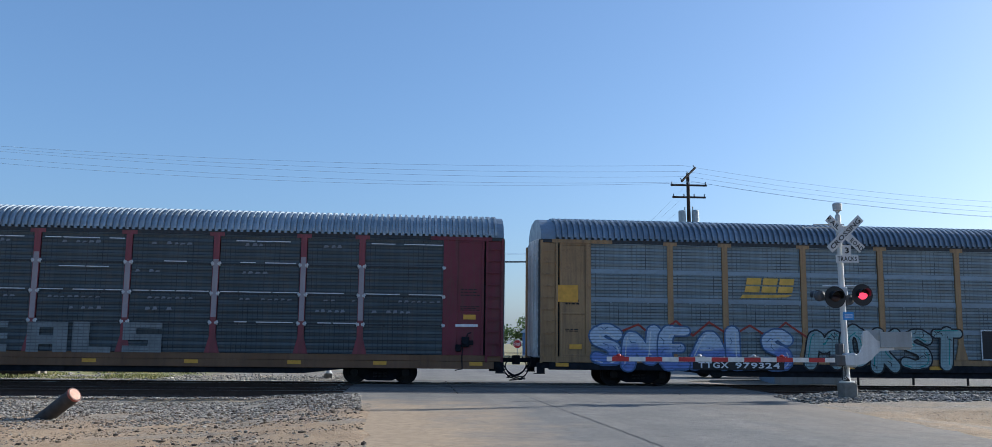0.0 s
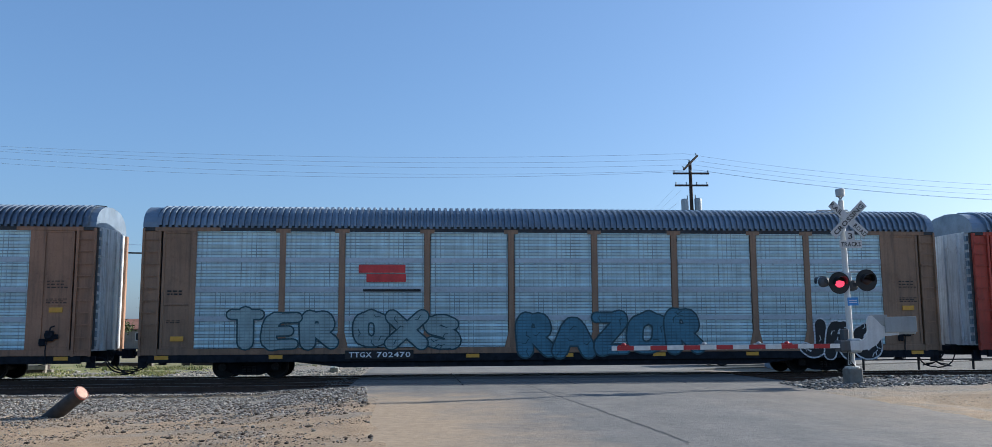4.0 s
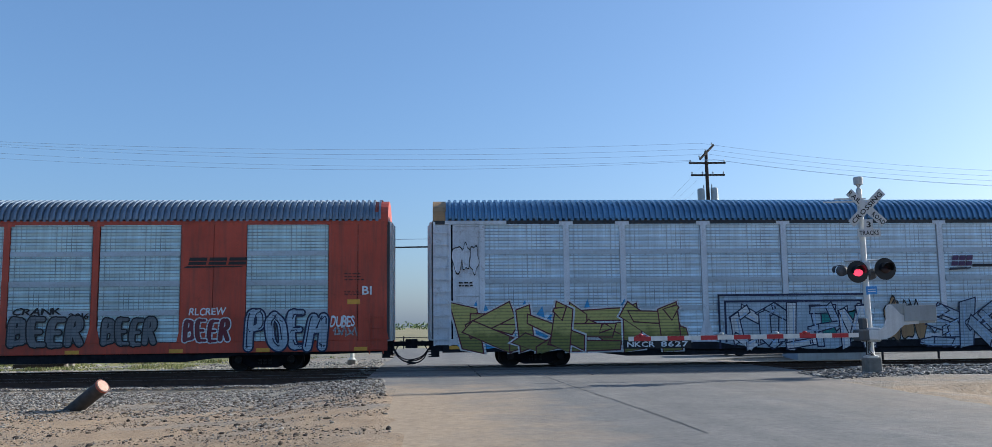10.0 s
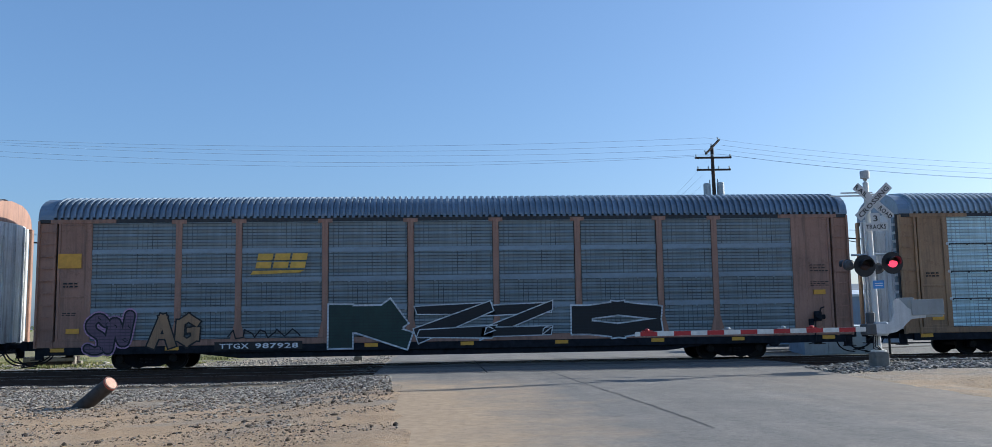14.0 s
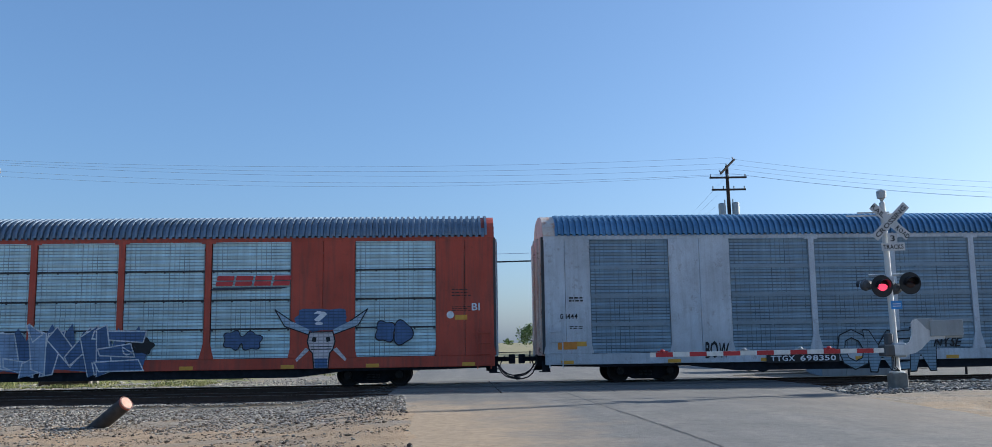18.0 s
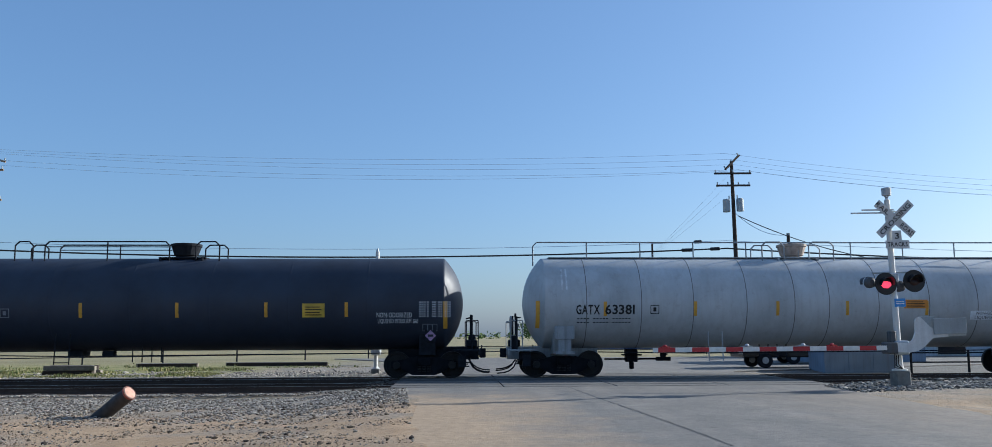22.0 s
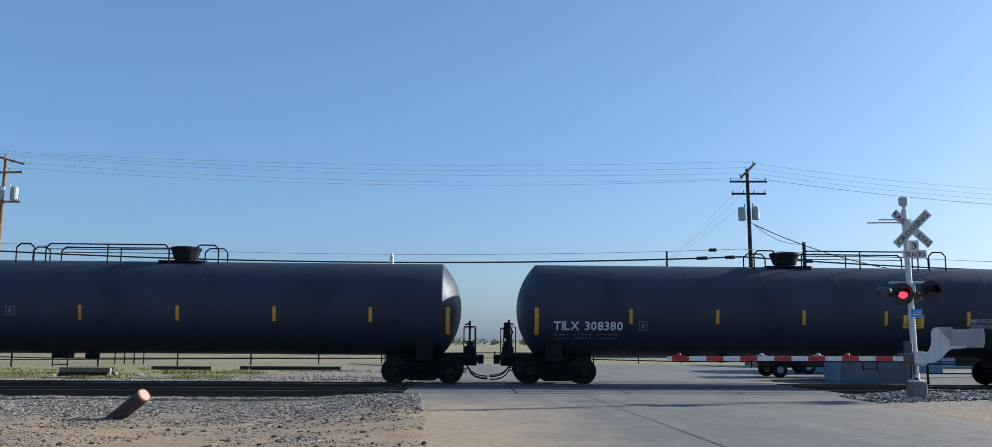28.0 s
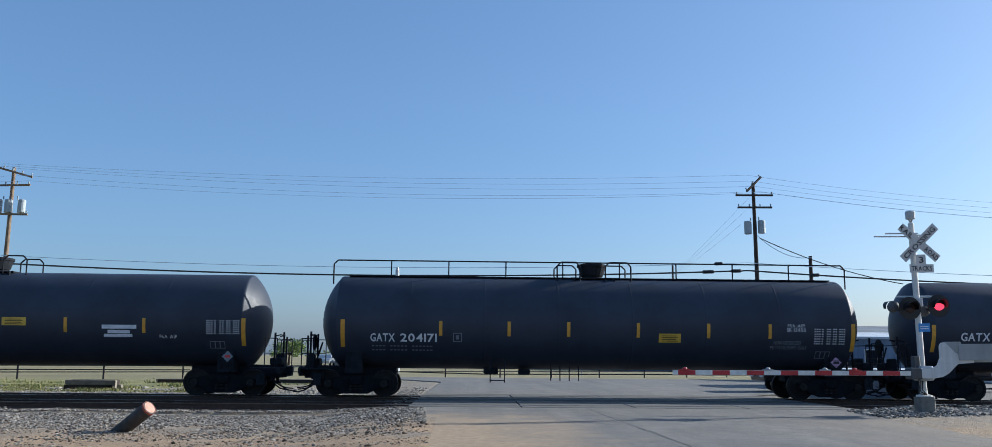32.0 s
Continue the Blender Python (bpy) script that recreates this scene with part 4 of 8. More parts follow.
def tank_car(place, length, shell, label, rail="short", trim="black", dome=0.5, strips=(), lead=0.0):
    """rail: 'short' loops round the dome, 'long' runs the whole tank. dome: where the bonnet sits along the tank. strips: where the tall marks sit."""
    car = thing("tank_car", pose(place, TRAIN_Y, 0), label, "tank car", "cars of the freight train")
    TRAIN.append((car, place, length))
    part("tank_shell", shell_mesh(length + lead, 0 if shell == "tank_white" else 6), M[shell], car).location = (-lead, 0, 0)
    iron = M[trim]
    top = TANK_Z + TANK_R
    xd = dome * length
    # bonnet, platform and rails
    bm = turned(bmesh.new(), [(top - 0.15, 0.36), (top + 0.08, 0.36), (top + 0.1, 0.4), (top + 0.4, 0.5), (top + 0.42, 0.53), (top + 0.5, 0.53), (top + 0.52, 0.45), (top + 0.55, 0.1)], (xd, 0, 0), "Z", 20)
    part("dome_bonnet", bm, M["black"] if trim == "black" else M["rust"], car, "round valve bonnet on top of the tank")
    bm = bmesh.new()
    box(bm, xd - 0.8, xd + 0.8, -0.5, 0.5, top - 0.03, top + 0.015)
    for y in (-0.58, 0.58):
        for x in (xd - 0.7, xd + 0.7):
            box(bm, x - 0.04, x + 0.04, y - 0.04, y + 0.04, top - 0.4, top)
    part("platform", bm, iron, car, "grating platform round the bonnet")
    hz, r = top + 0.54, 0.026
    if rail == "long":
        loops = [(0.35, length - 0.35), (xd - 1.3, xd - 0.5), (xd + 0.4, xd + 1.3)]
    else:
        w = 1 if rail == "short" else -1
        loops = [tuple(sorted((xd + w * a, xd + w * b))) for a, b in ((-1.3, -0.5), (0.4, 4.6), (5.0, 5.6))]
    for a, b in loops:
        for y in ((-0.42,) if rail == "long" and b - a > 5 else (-0.6, 0.6)):
            bm = bmesh.new()
            pipe(bm, [(a, y, top - 0.3), (a, y, hz - 0.14), (a + 0.14, y, hz), (b - 0.14, y, hz), (b, y, hz - 0.14), (b, y, top - 0.3)], r)
            if b - a > 1.5:
                tube(bm, (a, y, top + 0.36), (b, y, top + 0.36), 0.016, n=5) if rail != "long" else None
                k = int((b - a) / 2.1)
                for i in range(1, k + 1):
                    x = a + (b - a) * i / (k + 1)
                    tube(bm, (x, y, top - 0.32), (x, y, hz), 0.024, n=5)
            part("handrail", bm, iron, car)
    if rail == "long":
        bm = boxes((0.9, length - 0.9, -0.42, 0.1, top - 0.02, top + 0.015))
        part("walkway", bm, iron, car)
    # side ladder down to the sill
    bm = bmesh.new()
    xl = xd + (2.2 if rail == "short" else -3.4)
    for i in range(9):
        z = 0.62 + i * 0.4
        y = -math.sqrt(max(0.0, TANK_R ** 2 - (z - TANK_Z) ** 2)) - 0.12 if z > 1.3 else -1.66
        if i < 2:
            tube(bm, (xl - 0.24, y, z), (xl + 0.24, y, z), 0.016, n=5)
    for s in (-0.24, 0.24):
        tube(bm, (xl + s, -1.66, 0.55), (xl + s, -1.62, 1.55), 0.02, n=5)
    part("step_ladder", bm, iron, car)
    # stub sills, saddles, end platforms and rails
    for s in (0, 1):
        bm = boxes((-0.55, 2.6, -0.33, 0.33, 0.62, 1.05), (-0.6, -0.5, -1.35, 1.35, 0.78, 0.98), (-0.55, 0.35, -1.4, -0.9, 0.92, 0.97), (-0.55, 0.35, 0.9, 1.4, 0.92, 0.97), bevel=0.012)
        extruded(bm, [(-1.12, 0.8), (1.12, 0.8), (1.2, 1.55), (0.8, 1.22), (-0.8, 1.22), (-1.2, 1.55)], 0.95, 1.5, axis="X")
        st = part("end_sill", bm, iron, car)
        bm = bmesh.new()
        for y in (-1.3, 1.3):
            pipe(bm, [(-0.5, y, 0.95), (-0.5, y, 1.95), (-0.1, y, 1.95), (-0.1, y, 0.95)], 0.018)
            tube(bm, (-0.5, y, 1.45), (-0.1, y, 1.45), 0.014, n=5)
        tube(bm, (-0.5, -1.3, 1.9), (-0.5, 1.3, 1.9), 0.018, n=5)
        er = part("end_rail", bm, iron, car)
        at = pose(0, 0, 0) if s == 0 else pose(length, 0, 0, 0, 0, 180)
        for y, hgt in ((-1.3, 1.1), (-0.75, 1.25), (0.7, 1.2)):
            sp = part("stanchion", cached(("stanchion", y), lambda: mesh_of(tube(bmesh.new(), (-0.3, y, 0.9), (-0.3, y, 0.95 + hgt), 0.035, n=7), "stanchion")), M["black"], car)
            sp.matrix_basis = at
        bs = part("brake_stand", cached(("brake_stand", s), lambda: mesh_of(boxes((-0.45, -0.2, -0.5, -0.15, 0.95, 1.45), (-0.5, -0.1, -0.2, 0.5, 1.05, 1.3), bevel=0.04), "brake_stand")), M["black"], car)
        sb = part("step_bracket", cached(("step_bracket", s), lambda: mesh_of(boxes((-0.2, 0.2, -1.15, -0.85, 0.6, 0.9), bevel=0.04), "step_bracket")), M["black"], car)
        sb.matrix_basis = at
        bs.matrix_basis = at
        def bolster():
            bm = boxes((0.98, 1.66, -1.46, -1.4, 1.3, 1.75), bevel=0.02)
            box(bm, 1.1, 1.54, -1.44, -1.38, 0.86, 1.35)
            box(bm, 1.0, 1.64, -1.5, -1.2, 0.8, 0.9)
            return mesh_of(bm, "bolster_plate")
        me = cached("bolster", bolster).copy()
        me.materials.clear()
        if trim != "black":
            part("bolster_plate", me, iron, car).matrix_basis = at
        gr = cached("grab", lambda: mesh_of(pipe(bmesh.new(), [(-0.12, -0.9, 2.05), (-0.3, -0.9, 2.08), (-0.3, -0.2, 2.1), (-0.12, -0.2, 2.05)], 0.02), "grab_iron"))
        part("grab_iron", gr, M["black"], car).matrix_basis = at
        st.matrix_basis = at
        er.matrix_basis = at
    # hand-brake wheel
    bm = turned(bmesh.new(), [(-0.42, 0.26), (-0.40, 0.29), (-0.36, 0.29), (-0.34, 0.26), (-0.36, 0.22), (-0.4, 0.22)], (0, 0.5, 1.85), "X", 16)
    pipe(bm, [(-0.38, 0.24, 1.85), (-0.38, 0.76, 1.85)], 0.015)
    pipe(bm, [(-0.38, 0.5, 1.59), (-0.38, 0.5, 2.11)], 0.015)
    tube(bm, (-0.38, 0.5, 0.95), (-0.1, 0.5, 1.85), 0.03)
    part("brake_wheel", bm, iron, car)
    # skid and brake gear below
    bm = boxes((length * 0.3, length * 0.3 + 0.5, -0.35, 0.35, 0.8, 1.02), (length * 0.3 + 1.2, length * 0.3 + 1.6, -0.5, -0.2, 0.78, 0.98), bevel=0.03)
    pipe(bm, [(2.6, -0.5, 0.86), (length * 0.3, -0.5, 0.8), (length - 2.6, -0.5, 0.86)], 0.02)
    for k in range(4):
        x = length * 0.3 + 2.3 + 0.32 * k
        tube(bm, (x, -0.7, 0.6), (x, -0.7, 1.1), 0.02, n=5)
    part("brake_gear", bm, M["black"], car)
    for x in (1.32, length - 1.32):
        bogie(car, place, x, 0.94, 0.46)
    coupler(car, length + 0.08, 1)
    coupler(car, -0.08, -1)
    # amber marks
    for x in strips:
        tall = x < 1.0 or x > length - 1.0
        part("reflector", quad(x - (0.07 if tall else 0.055), x + (0.07 if tall else 0.055), 1.68 if tall else 2.08, 2.6 if tall else 2.57, on_tank, 6), M["yellow"], car)
    return car
for name, code in (("maroon", "742436"), ("ochre", "a9885e"), ("tan_brown", "a97f62"), ("tan_dark", "997a60"), ("red", "b84533"), ("up_tan", "b08d73"), ("orange", "c04d35"),
                   ("pale_grey", "dde5ed"), ("tan_orange", "a7806d"), ("tan_yellow", "ab8865"), ("white_grey", "d0d6dc"), ("door_white", "e2e5e6"), ("faded_maroon", "8a3f49")):
    M[name] = paint(name + "_paint", code, fleck=0.25, streak=0.22 if name in ("white_grey", "pale_grey") else 0.55)
for name, code, d in (("scr_black", "505a5e", 1.0), ("scr_dark", "8a979b", 1.0), ("scr_blue", "8ea8b1", 1.0), ("scr_light", "d0ecf1", 0.85), ("scr_pale", "dff3ff", 0.75), ("scr_white", "f0f6fa", 0.2), ("scr_green", "93a9b8", 0.9)):
    M[name] = screen_sheet(name + "_sheet", code, density=d)
for name, code in (("roof_grey", "8693a1"), ("roof_dark", "6c7887"), ("roof_blue", "7297b7"), ("roof_pale", "a8b2ba")):
    M[name] = zinc(name + "_zinc", code)
for name, code in (("band_light", "b9c7d1"), ("band_mid", "8d9eaa"), ("band_dark", "2c333a"), ("band_grey", "98a4aa")):
    M[name] = zinc(name + "_zinc", code, 0.5, 0.2)
M["grime"] = paint("grimy_grey_paint", "4c5054", 0.6)
M["rust_white"] = paint("rust_streaked_white", "d6d3cc", 0.6, 0.9, 0.9, "a8662c", fleck=0.7)
M["slot_dark"] = plain("dark_slots", "1c2a38", 0.7)
M["rust"] = plain("rusty_white", "a5978c", 0.8, 0.0, 0.3, 5.0)
M["tank_black"] = paint("tank_black_paint", "343b49", 0.5, 0.2, 0.12, "3c3a38", gloss=0.3)
M["tank_brown"] = paint("tank_sooty_paint", "33404f", 0.55, 0.25, 0.25, "4c3c38", fleck=0.15)
M["tank_white"] = paint("tank_white_paint", "c0c2c2", 0.5, 0.15, 0.22, "8a8078", fleck=0.12)
M["grey_iron"] = paint("grey_iron_paint", "a3a6a8", 0.6)

M["pale_primer"] = paint("pale_primer", "a39c9f", 0.7, 0.3, 0.3, "7a5356")
CARS = {}
CARS[1] = rack_car(-24.27, "A", "maroon", "scr_black", "roof_pale", "dark red autorack car with black screens and white lettering", post="faded_maroon", cap="roof_grey", band="band_dark", tall=0.025, clips=True)
for ob in [o for o in CARS[1].children if o.name.startswith("screen")]:
    w = max(v.co.x for v in ob.data.vertices)
    # Pale grey marks paint in the daylight that shows through the slots.
    part("slot_strip", slot_rows_mesh(w, int(ob.location.x * 10) + 3), M["letter_dim"], ob, "rows of pale marks painted for daylight through slots", kind="stuff")
    # Flat white strips paint in the daylight between the sheets.
    part("gap_line", daylight_strips_mesh(w, int(ob.location.x * 7) + 5), M["letter_white"], ob, "white strips painted for daylight in the joints", kind="stuff")
M["brown_sill"] = paint("grimy_brown_sill", "7b5c41", 0.7, 0.3, 0.3, "3a3230")
for ob in [o for o in CARS[1].children if o.name.startswith(("side_sill", "lower_sill"))]:
    ob.data = ob.data.copy()
    ob.data.materials.clear()
    ob.data.materials.append(M["brown_sill"])
for k, ob in enumerate([o for o in CARS[1].children if o.name.startswith("post")]):
    part("primer_strip", box(bmesh.new(), -0.085, 0.085, -1.5575, -1.5535, 2.06 + 0.05 * (k % 3), 4.2 - 0.13 * (k * 2 % 3)), M["pale_primer"], ob, "pale worn primer strip")
CARS[2] = rack_car(4.51, "A", "ochre", "scr_dark", "roof_grey", "ochre autorack car with dark screens and blue graffiti", cap="roof_grey", band="band_mid")
CARS[3] = rack_car(33.48, "A", "tan_brown", "scr_light", "roof_dark", "tan autorack car with pale screens, lilac and green graffiti", cap="roof_grey", band="band_light")
CARS[4] = rack_car(62.47, "A", "tan_dark", "scr_light", "roof_grey", "tan autorack car with pale screens and teal graffiti", cap="roof_grey")
CARS[5] = rack_car(91.43, "A", "red", "scr_light", "roof_grey", "red autorack car with pale screens and bright graffiti", cap="roof_grey")
CARS[6] = rack_car(120.48, "B", "up_tan", "scr_white", "roof_blue", "tan autorack car with bright white ribbed screens and a shield", ribbed=True, band="band_mid", tall=0.1)
CARS[7] = rack_car(149.45, "B", "orange", "scr_light", "roof_grey", "orange autorack car with pale screens and black graffiti")
CARS[8] = rack_car(178.47, "A", "pale_grey", "scr_pale", "roof_blue", "pale grey autorack car with blue and yellow graffiti", cap="ochre")
CARS[9] = rack_car(207.54, "A", "tan_orange", "scr_blue", "roof_grey", "tan autorack car with blue-grey screens and purple graffiti")
CARS[10] = rack_car(236.6, "A", "tan_orange", "scr_dark", "roof_grey", "tan autorack car with dark screens and faint graffiti", cap="roof_grey", band="band_mid")
CARS[11] = rack_car(265.97, "A", "tan_yellow", "scr_light", "roof_pale", "yellowish tan autorack car with pale screens and black graffiti", cap="roof_grey", band="band_dark", tall=0.02, clips=True)
CARS[12] = rack_car(294.99, "B", "orange", "scr_light", "roof_grey", "orange-red autorack car with pale screens and grey graffiti", band="band_dark", tall=0.03)
CARS[13] = rack_car(324.16, "B", "white_grey", "scr_green", "roof_blue", "white autorack car with grey-green screens and thin tags", door="rust_white", cap="rust_white", band="band_mid", tall=0.06)
CARS[14] = tank_car(352.92, 18.4, "tank_brown", "sooty brown-black tank car with rust along the top", "long", dome=0.4957, strips=(0.27, 3.94, 7.75, 10.76, 14.32, 17.89))
CARS[15] = tank_car(373.4, 19.25, "tank_black", "glossy black tank car with amber marks", "back", dome=0.4952, strips=(0.37, 3.54, 6.62, 9.75, 12.67, 15.33, 18.64), lead=0.28)
CARS[16] = tank_car(394.76, 19.85, "tank_white", "dirty white tank car with rust stains", "long", trim="grey_iron", dome=0.4954, strips=(0.4, 2.7, 5.8, 8.66, 11.1, 13.9, 16.3, 19.22))
CARS[17] = tank_car(416.42, 19.3, "tank_black", "black tank car with yellow lettering", "short", dome=0.5043, strips=(0.67, 4.35, 6.85, 9.06, 12.13, 14.93, 18.38), lead=0.35)
CARS[18] = tank_car(437.46, 19.46, "tank_black", "black tank car with white lettering", "back", dome=0.5031, strips=(0.47, 4.04, 7.24, 10.82, 13.48, 15.67, 18.92), lead=0.18)
CARS[19] = tank_car(458.87, 18.5, "tank_black", "black tank car with white lettering and a yellow plate", "back", dome=0.5034, strips=(0.68, 3.87, 6.55, 9.28, 12.02, 14.76, 17.96))
CARS[20] = tank_car(479.05, 20.05, "tank_black", "black tank car with white lettering", "back", dome=0.5138, strips=(0.6, 4.1, 7.4, 10.6, 13.8, 17.0, 19.6))
CARS[21] = tank_car(501.05, 19.5, "tank_black", "black tank car with a yellow plate", "short", dome=0.4970, strips=(0.6, 3.8, 6.76, 9.73, 12.57, 15.45, 18.97))
CARS[22] = tank_car(522.34, 19.68, "tank_black", "black tank car with white plates", "short", dome=0.5071, strips=(0.53, 3.65, 6.37, 9.13, 12.43, 15.76, 19.14))
CARS[23] = tank_car(543.91, 19.65, "tank_black", "black tank car with white lettering", "back", dome=0.5079, strips=(0.64, 4.02, 7.26, 8.92, 10.51, 13.19, 15.77, 19.06))
CARS[24] = tank_car(565.39, 18.8, "tank_black", "black tank car with white lettering and a long rail", "long", dome=0.5041, strips=(0.88, 4.16, 6.46, 8.47, 10.83, 13.22, 15.32, 18.17))
CARS[25] = tank_car(585.74, 19.3, "tank_black", "black tank car with white lettering", "short", dome=0.4976, strips=(0.6, 4.0, 7.5, 11.0, 15.0, 18.9))

# ---- crossing signals ----
LENSES = []         # (turning lens, lit first half)
for name, code in (("sign_white", "d5d7d6"), ("cast_white", "d2d4d4"), ("weights", "9aa1a4"), ("alu", "b5babd")):
    M[name] = paint(name + "_metal", code, 0.45, 0.25, 0.2)


def lens_mesh():
    """A round lens, one side lit and the other dark."""
    bm = bmesh.new()
    for s, k in ((-1, 0), (1, 1)):
        rings = []
        for r, out in ((0.118, 0.006), (0.09, 0.03), (0.04, 0.042), (0.004, 0.045)):
            rings.append([bm.verts.new((r * 1.2 * math.cos(a), s * out, r * (0.8 * math.sin(a) + 0.16 * math.cos(a) ** 2) - 0.03)) for a in [2 * math.pi * i / 20 for i in range(20)]])
        for ra, rb in zip(rings, rings[1:]):
            for i in range(20):
                f = bm.faces.new((ra[i], ra[(i + 1) % 20], rb[(i + 1) % 20], rb[i]))
                f.material_index, f.smooth = k, True
    bmesh.ops.recalc_face_normals(bm, faces=bm.faces[:])
    me = mesh_of(bm, "lens")
    me.materials.append(M["lit"])
    me.materials.append(M["unlit"])
    return me


LENS = lens_mesh()


def flasher(mast, x, z, y=-0.16, phase=None, r=0.3, back=False):
    """One flashing light: round backing plate, hood, housing and lens."""
    s = 1 if back else -1
    bm = turned(bmesh.new(), [(0.0, r), (0.015, r), (0.02, r * 0.98)], (0, 0, 0), "Y", 28)
    turned(bm, [(0.02, 0.15), (0.16, 0.14), (0.2, 0.07)], (0, 0, 0), "Y", 18)
    lamp = part("flashing_light", bm, M["grime"] if back else M["lamp_hood"], mast, "grey back of a flashing light" if back else "black round flashing light with hood")
    lamp.matrix_basis = pose(x, y, z) if not back else pose(x, -y, z, 0, 0, 180)
    bm = bmesh.new()
    for i in range(13):
        a0, a1 = math.pi * (-0.08 + 1.16 * i / 13), math.pi * (-0.08 + 1.16 * (i + 1) / 13)
        la, lb = 0.3 - 0.16 * abs(i / 6 - 1), 0.3 - 0.16 * abs((i + 1) / 6 - 1)
        q = [(0.165 * math.cos(a0), 0, 0.165 * math.sin(a0)), (0.165 * math.cos(a1), 0, 0.165 * math.sin(a1)), (0.165 * math.cos(a1), -lb, 0.165 * math.sin(a1)), (0.165 * math.cos(a0), -la, 0.165 * math.sin(a0))]
        bm.faces.new([bm.verts.new(p) for p in q])
    part("hood", bm, M["lamp_hood"], lamp)
    if phase is not None:
        ln = part("lens", LENS, M["lit"], lamp)
        ln.location = (0, -0.004, 0)
        LENSES.append((ln, phase))
    return lamp


def sign_letters(text, cx, cz, w, hgt, angle, y, name, parent):
    ca, sa = math.cos(radians(angle)), math.sin(radians(angle))
    def put(u, v):
        return (cx + u * ca - v * sa, y, cz + u * sa + v * ca)
    return part(name, letters(text, -w / 2, w / 2, -hgt / 2, hgt / 2, put, 0.022), M["letter_black"], parent)


def blade(cx, cz, length, width, angle, y, parent, name="blade"):
    ca, sa = math.cos(radians(angle)), math.sin(radians(angle))
    pts = [(cx + u * ca - v * sa, cz + u * sa + v * ca) for u, v in ((-length / 2, -width / 2), (length / 2, -width / 2), (length / 2, width / 2), (-length / 2, width / 2))]
    return part(name, extruded(bmesh.new(), pts, y, y + 0.008), M["sign_white"], parent)


def signal_mast():
    at = thing("crossing_signal", pose(11.93, 23.5, 0.1, 0, -1.0, 0), "white railroad crossing signal with crossbuck, lights and lowered gate", "crossing signal")
    bm = boxes((-0.2, 0.2, -0.2, 0.2, -0.1, 0.36), bevel=0.03)
    part("foundation", bm, M["footing"], at, "rough grey footing")
    bm = turned(bmesh.new(), [(0.36, 0.2), (0.4, 0.2), (0.42, 0.1), (0.6, 0.085), (4.95, 0.075), (5.0, 0.03)], (0, 0, 0), "Z", 18)
    part("mast", bm, M["white"], at, smooth=False)
    bm = turned(bmesh.new(), [(5.06, 0.05), (5.08, 0.12), (5.26, 0.13), (5.29, 0.11), (5.3, 0.02)], (0, 0, 0), "Z", 16)
    tube(bm, (-0.06, 0, 4.86), (0.05, 0, 5.08), 0.025)
    tube(bm, (0.06, 0, 4.86), (-0.05, 0, 5.08), 0.025)
    part("bell", bm, M["alu"], at, "grey warning bell")
    # crossbuck, number of tracks
    cx, cz, y = 0.12, 4.42, -0.14
    b1 = blade(cx, cz, 1.3, 0.23, 43, y, at)
    sign_letters("CROSSING", cx, cz, 1.16, 0.13, 43, y - 0.003, "lettering", b1)
    b2 = blade(cx, cz, 1.3, 0.23, -43, y + 0.012, at)
    sign_letters("RAIL", cx - 0.32, cz + 0.3, 0.42, 0.13, -43, y + 0.008, "lettering", b2)
    sign_letters("ROAD", cx + 0.32, cz - 0.3, 0.42, 0.13, -43, y + 0.008, "lettering", b2)
    s3 = part("track_count_sign", box(bmesh.new(), 0.0, 0.26, y, y + 0.008, 3.84, 4.1), M["sign_white"], at)
    part("lettering", letters("3", 0.08, 0.19, 3.88, 4.04, flat(y - 0.003), 0.022), M["letter_black"], s3)
    st = part("tracks_sign", box(bmesh.new(), -0.19, 0.46, y, y + 0.008, 3.62, 3.838), M["sign_white"], at)
    part("lettering", letters("TRACKS", -0.14, 0.41, 3.67, 3.79, flat(y - 0.003), 0.022), M["letter_black"], st)
    bm = boxes((-1.05, 0.05, -0.04, -0.03, 4.58, 4.62), (-0.75, 0.15, -0.06, -0.05, 4.66, 4.7))
    tube(bm, (-0.1, 0, 4.64), (0.3, 0, 4.64), 0.02)
    part("side_sign", bm, M["sign_white"], at, "thin sign plates seen on edge")
    # lights on their cross bar
    bm = bmesh.new()
    tube(bm, (-0.55, 0, 2.98), (0.62, 0, 2.98), 0.03)
    box(bm, -0.12, 0.12, -0.1, 0.1, 2.72, 2.95, bevel=0.02)
    part("light_bar", bm, M["alu"], at)
    flasher(at, -0.28, 2.67, phase=0)
    flasher(at, 0.5, 2.73, phase=1)
    flasher(at, -0.6, 2.72, back=True, r=0.14)
    flasher(at, 0.2, 2.6, back=True, r=0.15)
    part("location_sign", box(bmesh.new(), -0.06, 0.24, -0.12, -0.11, 2.05, 2.27), M["blue_sign"], at, "small blue sign with white bars")
    part("sign_print", bars([(-0.02, 0.2, 2.18), (-0.02, 0.2, 2.12)], flat(-0.124), 0.02), M["letter_white"], at)
    # gate mechanism, counterweights and arm
    bm = boxes((-0.2, 0.16, -0.34, 0.2, 0.78, 1.16), bevel=0.04)
    part("gate_mechanism", bm, M["galv"], at, "grey gate drive housing")
    bm = boxes((-0.5, -0.19, -0.41, -0.05, 0.82, 1.12), (-0.3, -0.12, -0.2, 0.0, 1.1, 1.42), bevel=0.03)
    part("gate_pivot", bm, M["grime"], at, "dark pivot block of the gate arm")
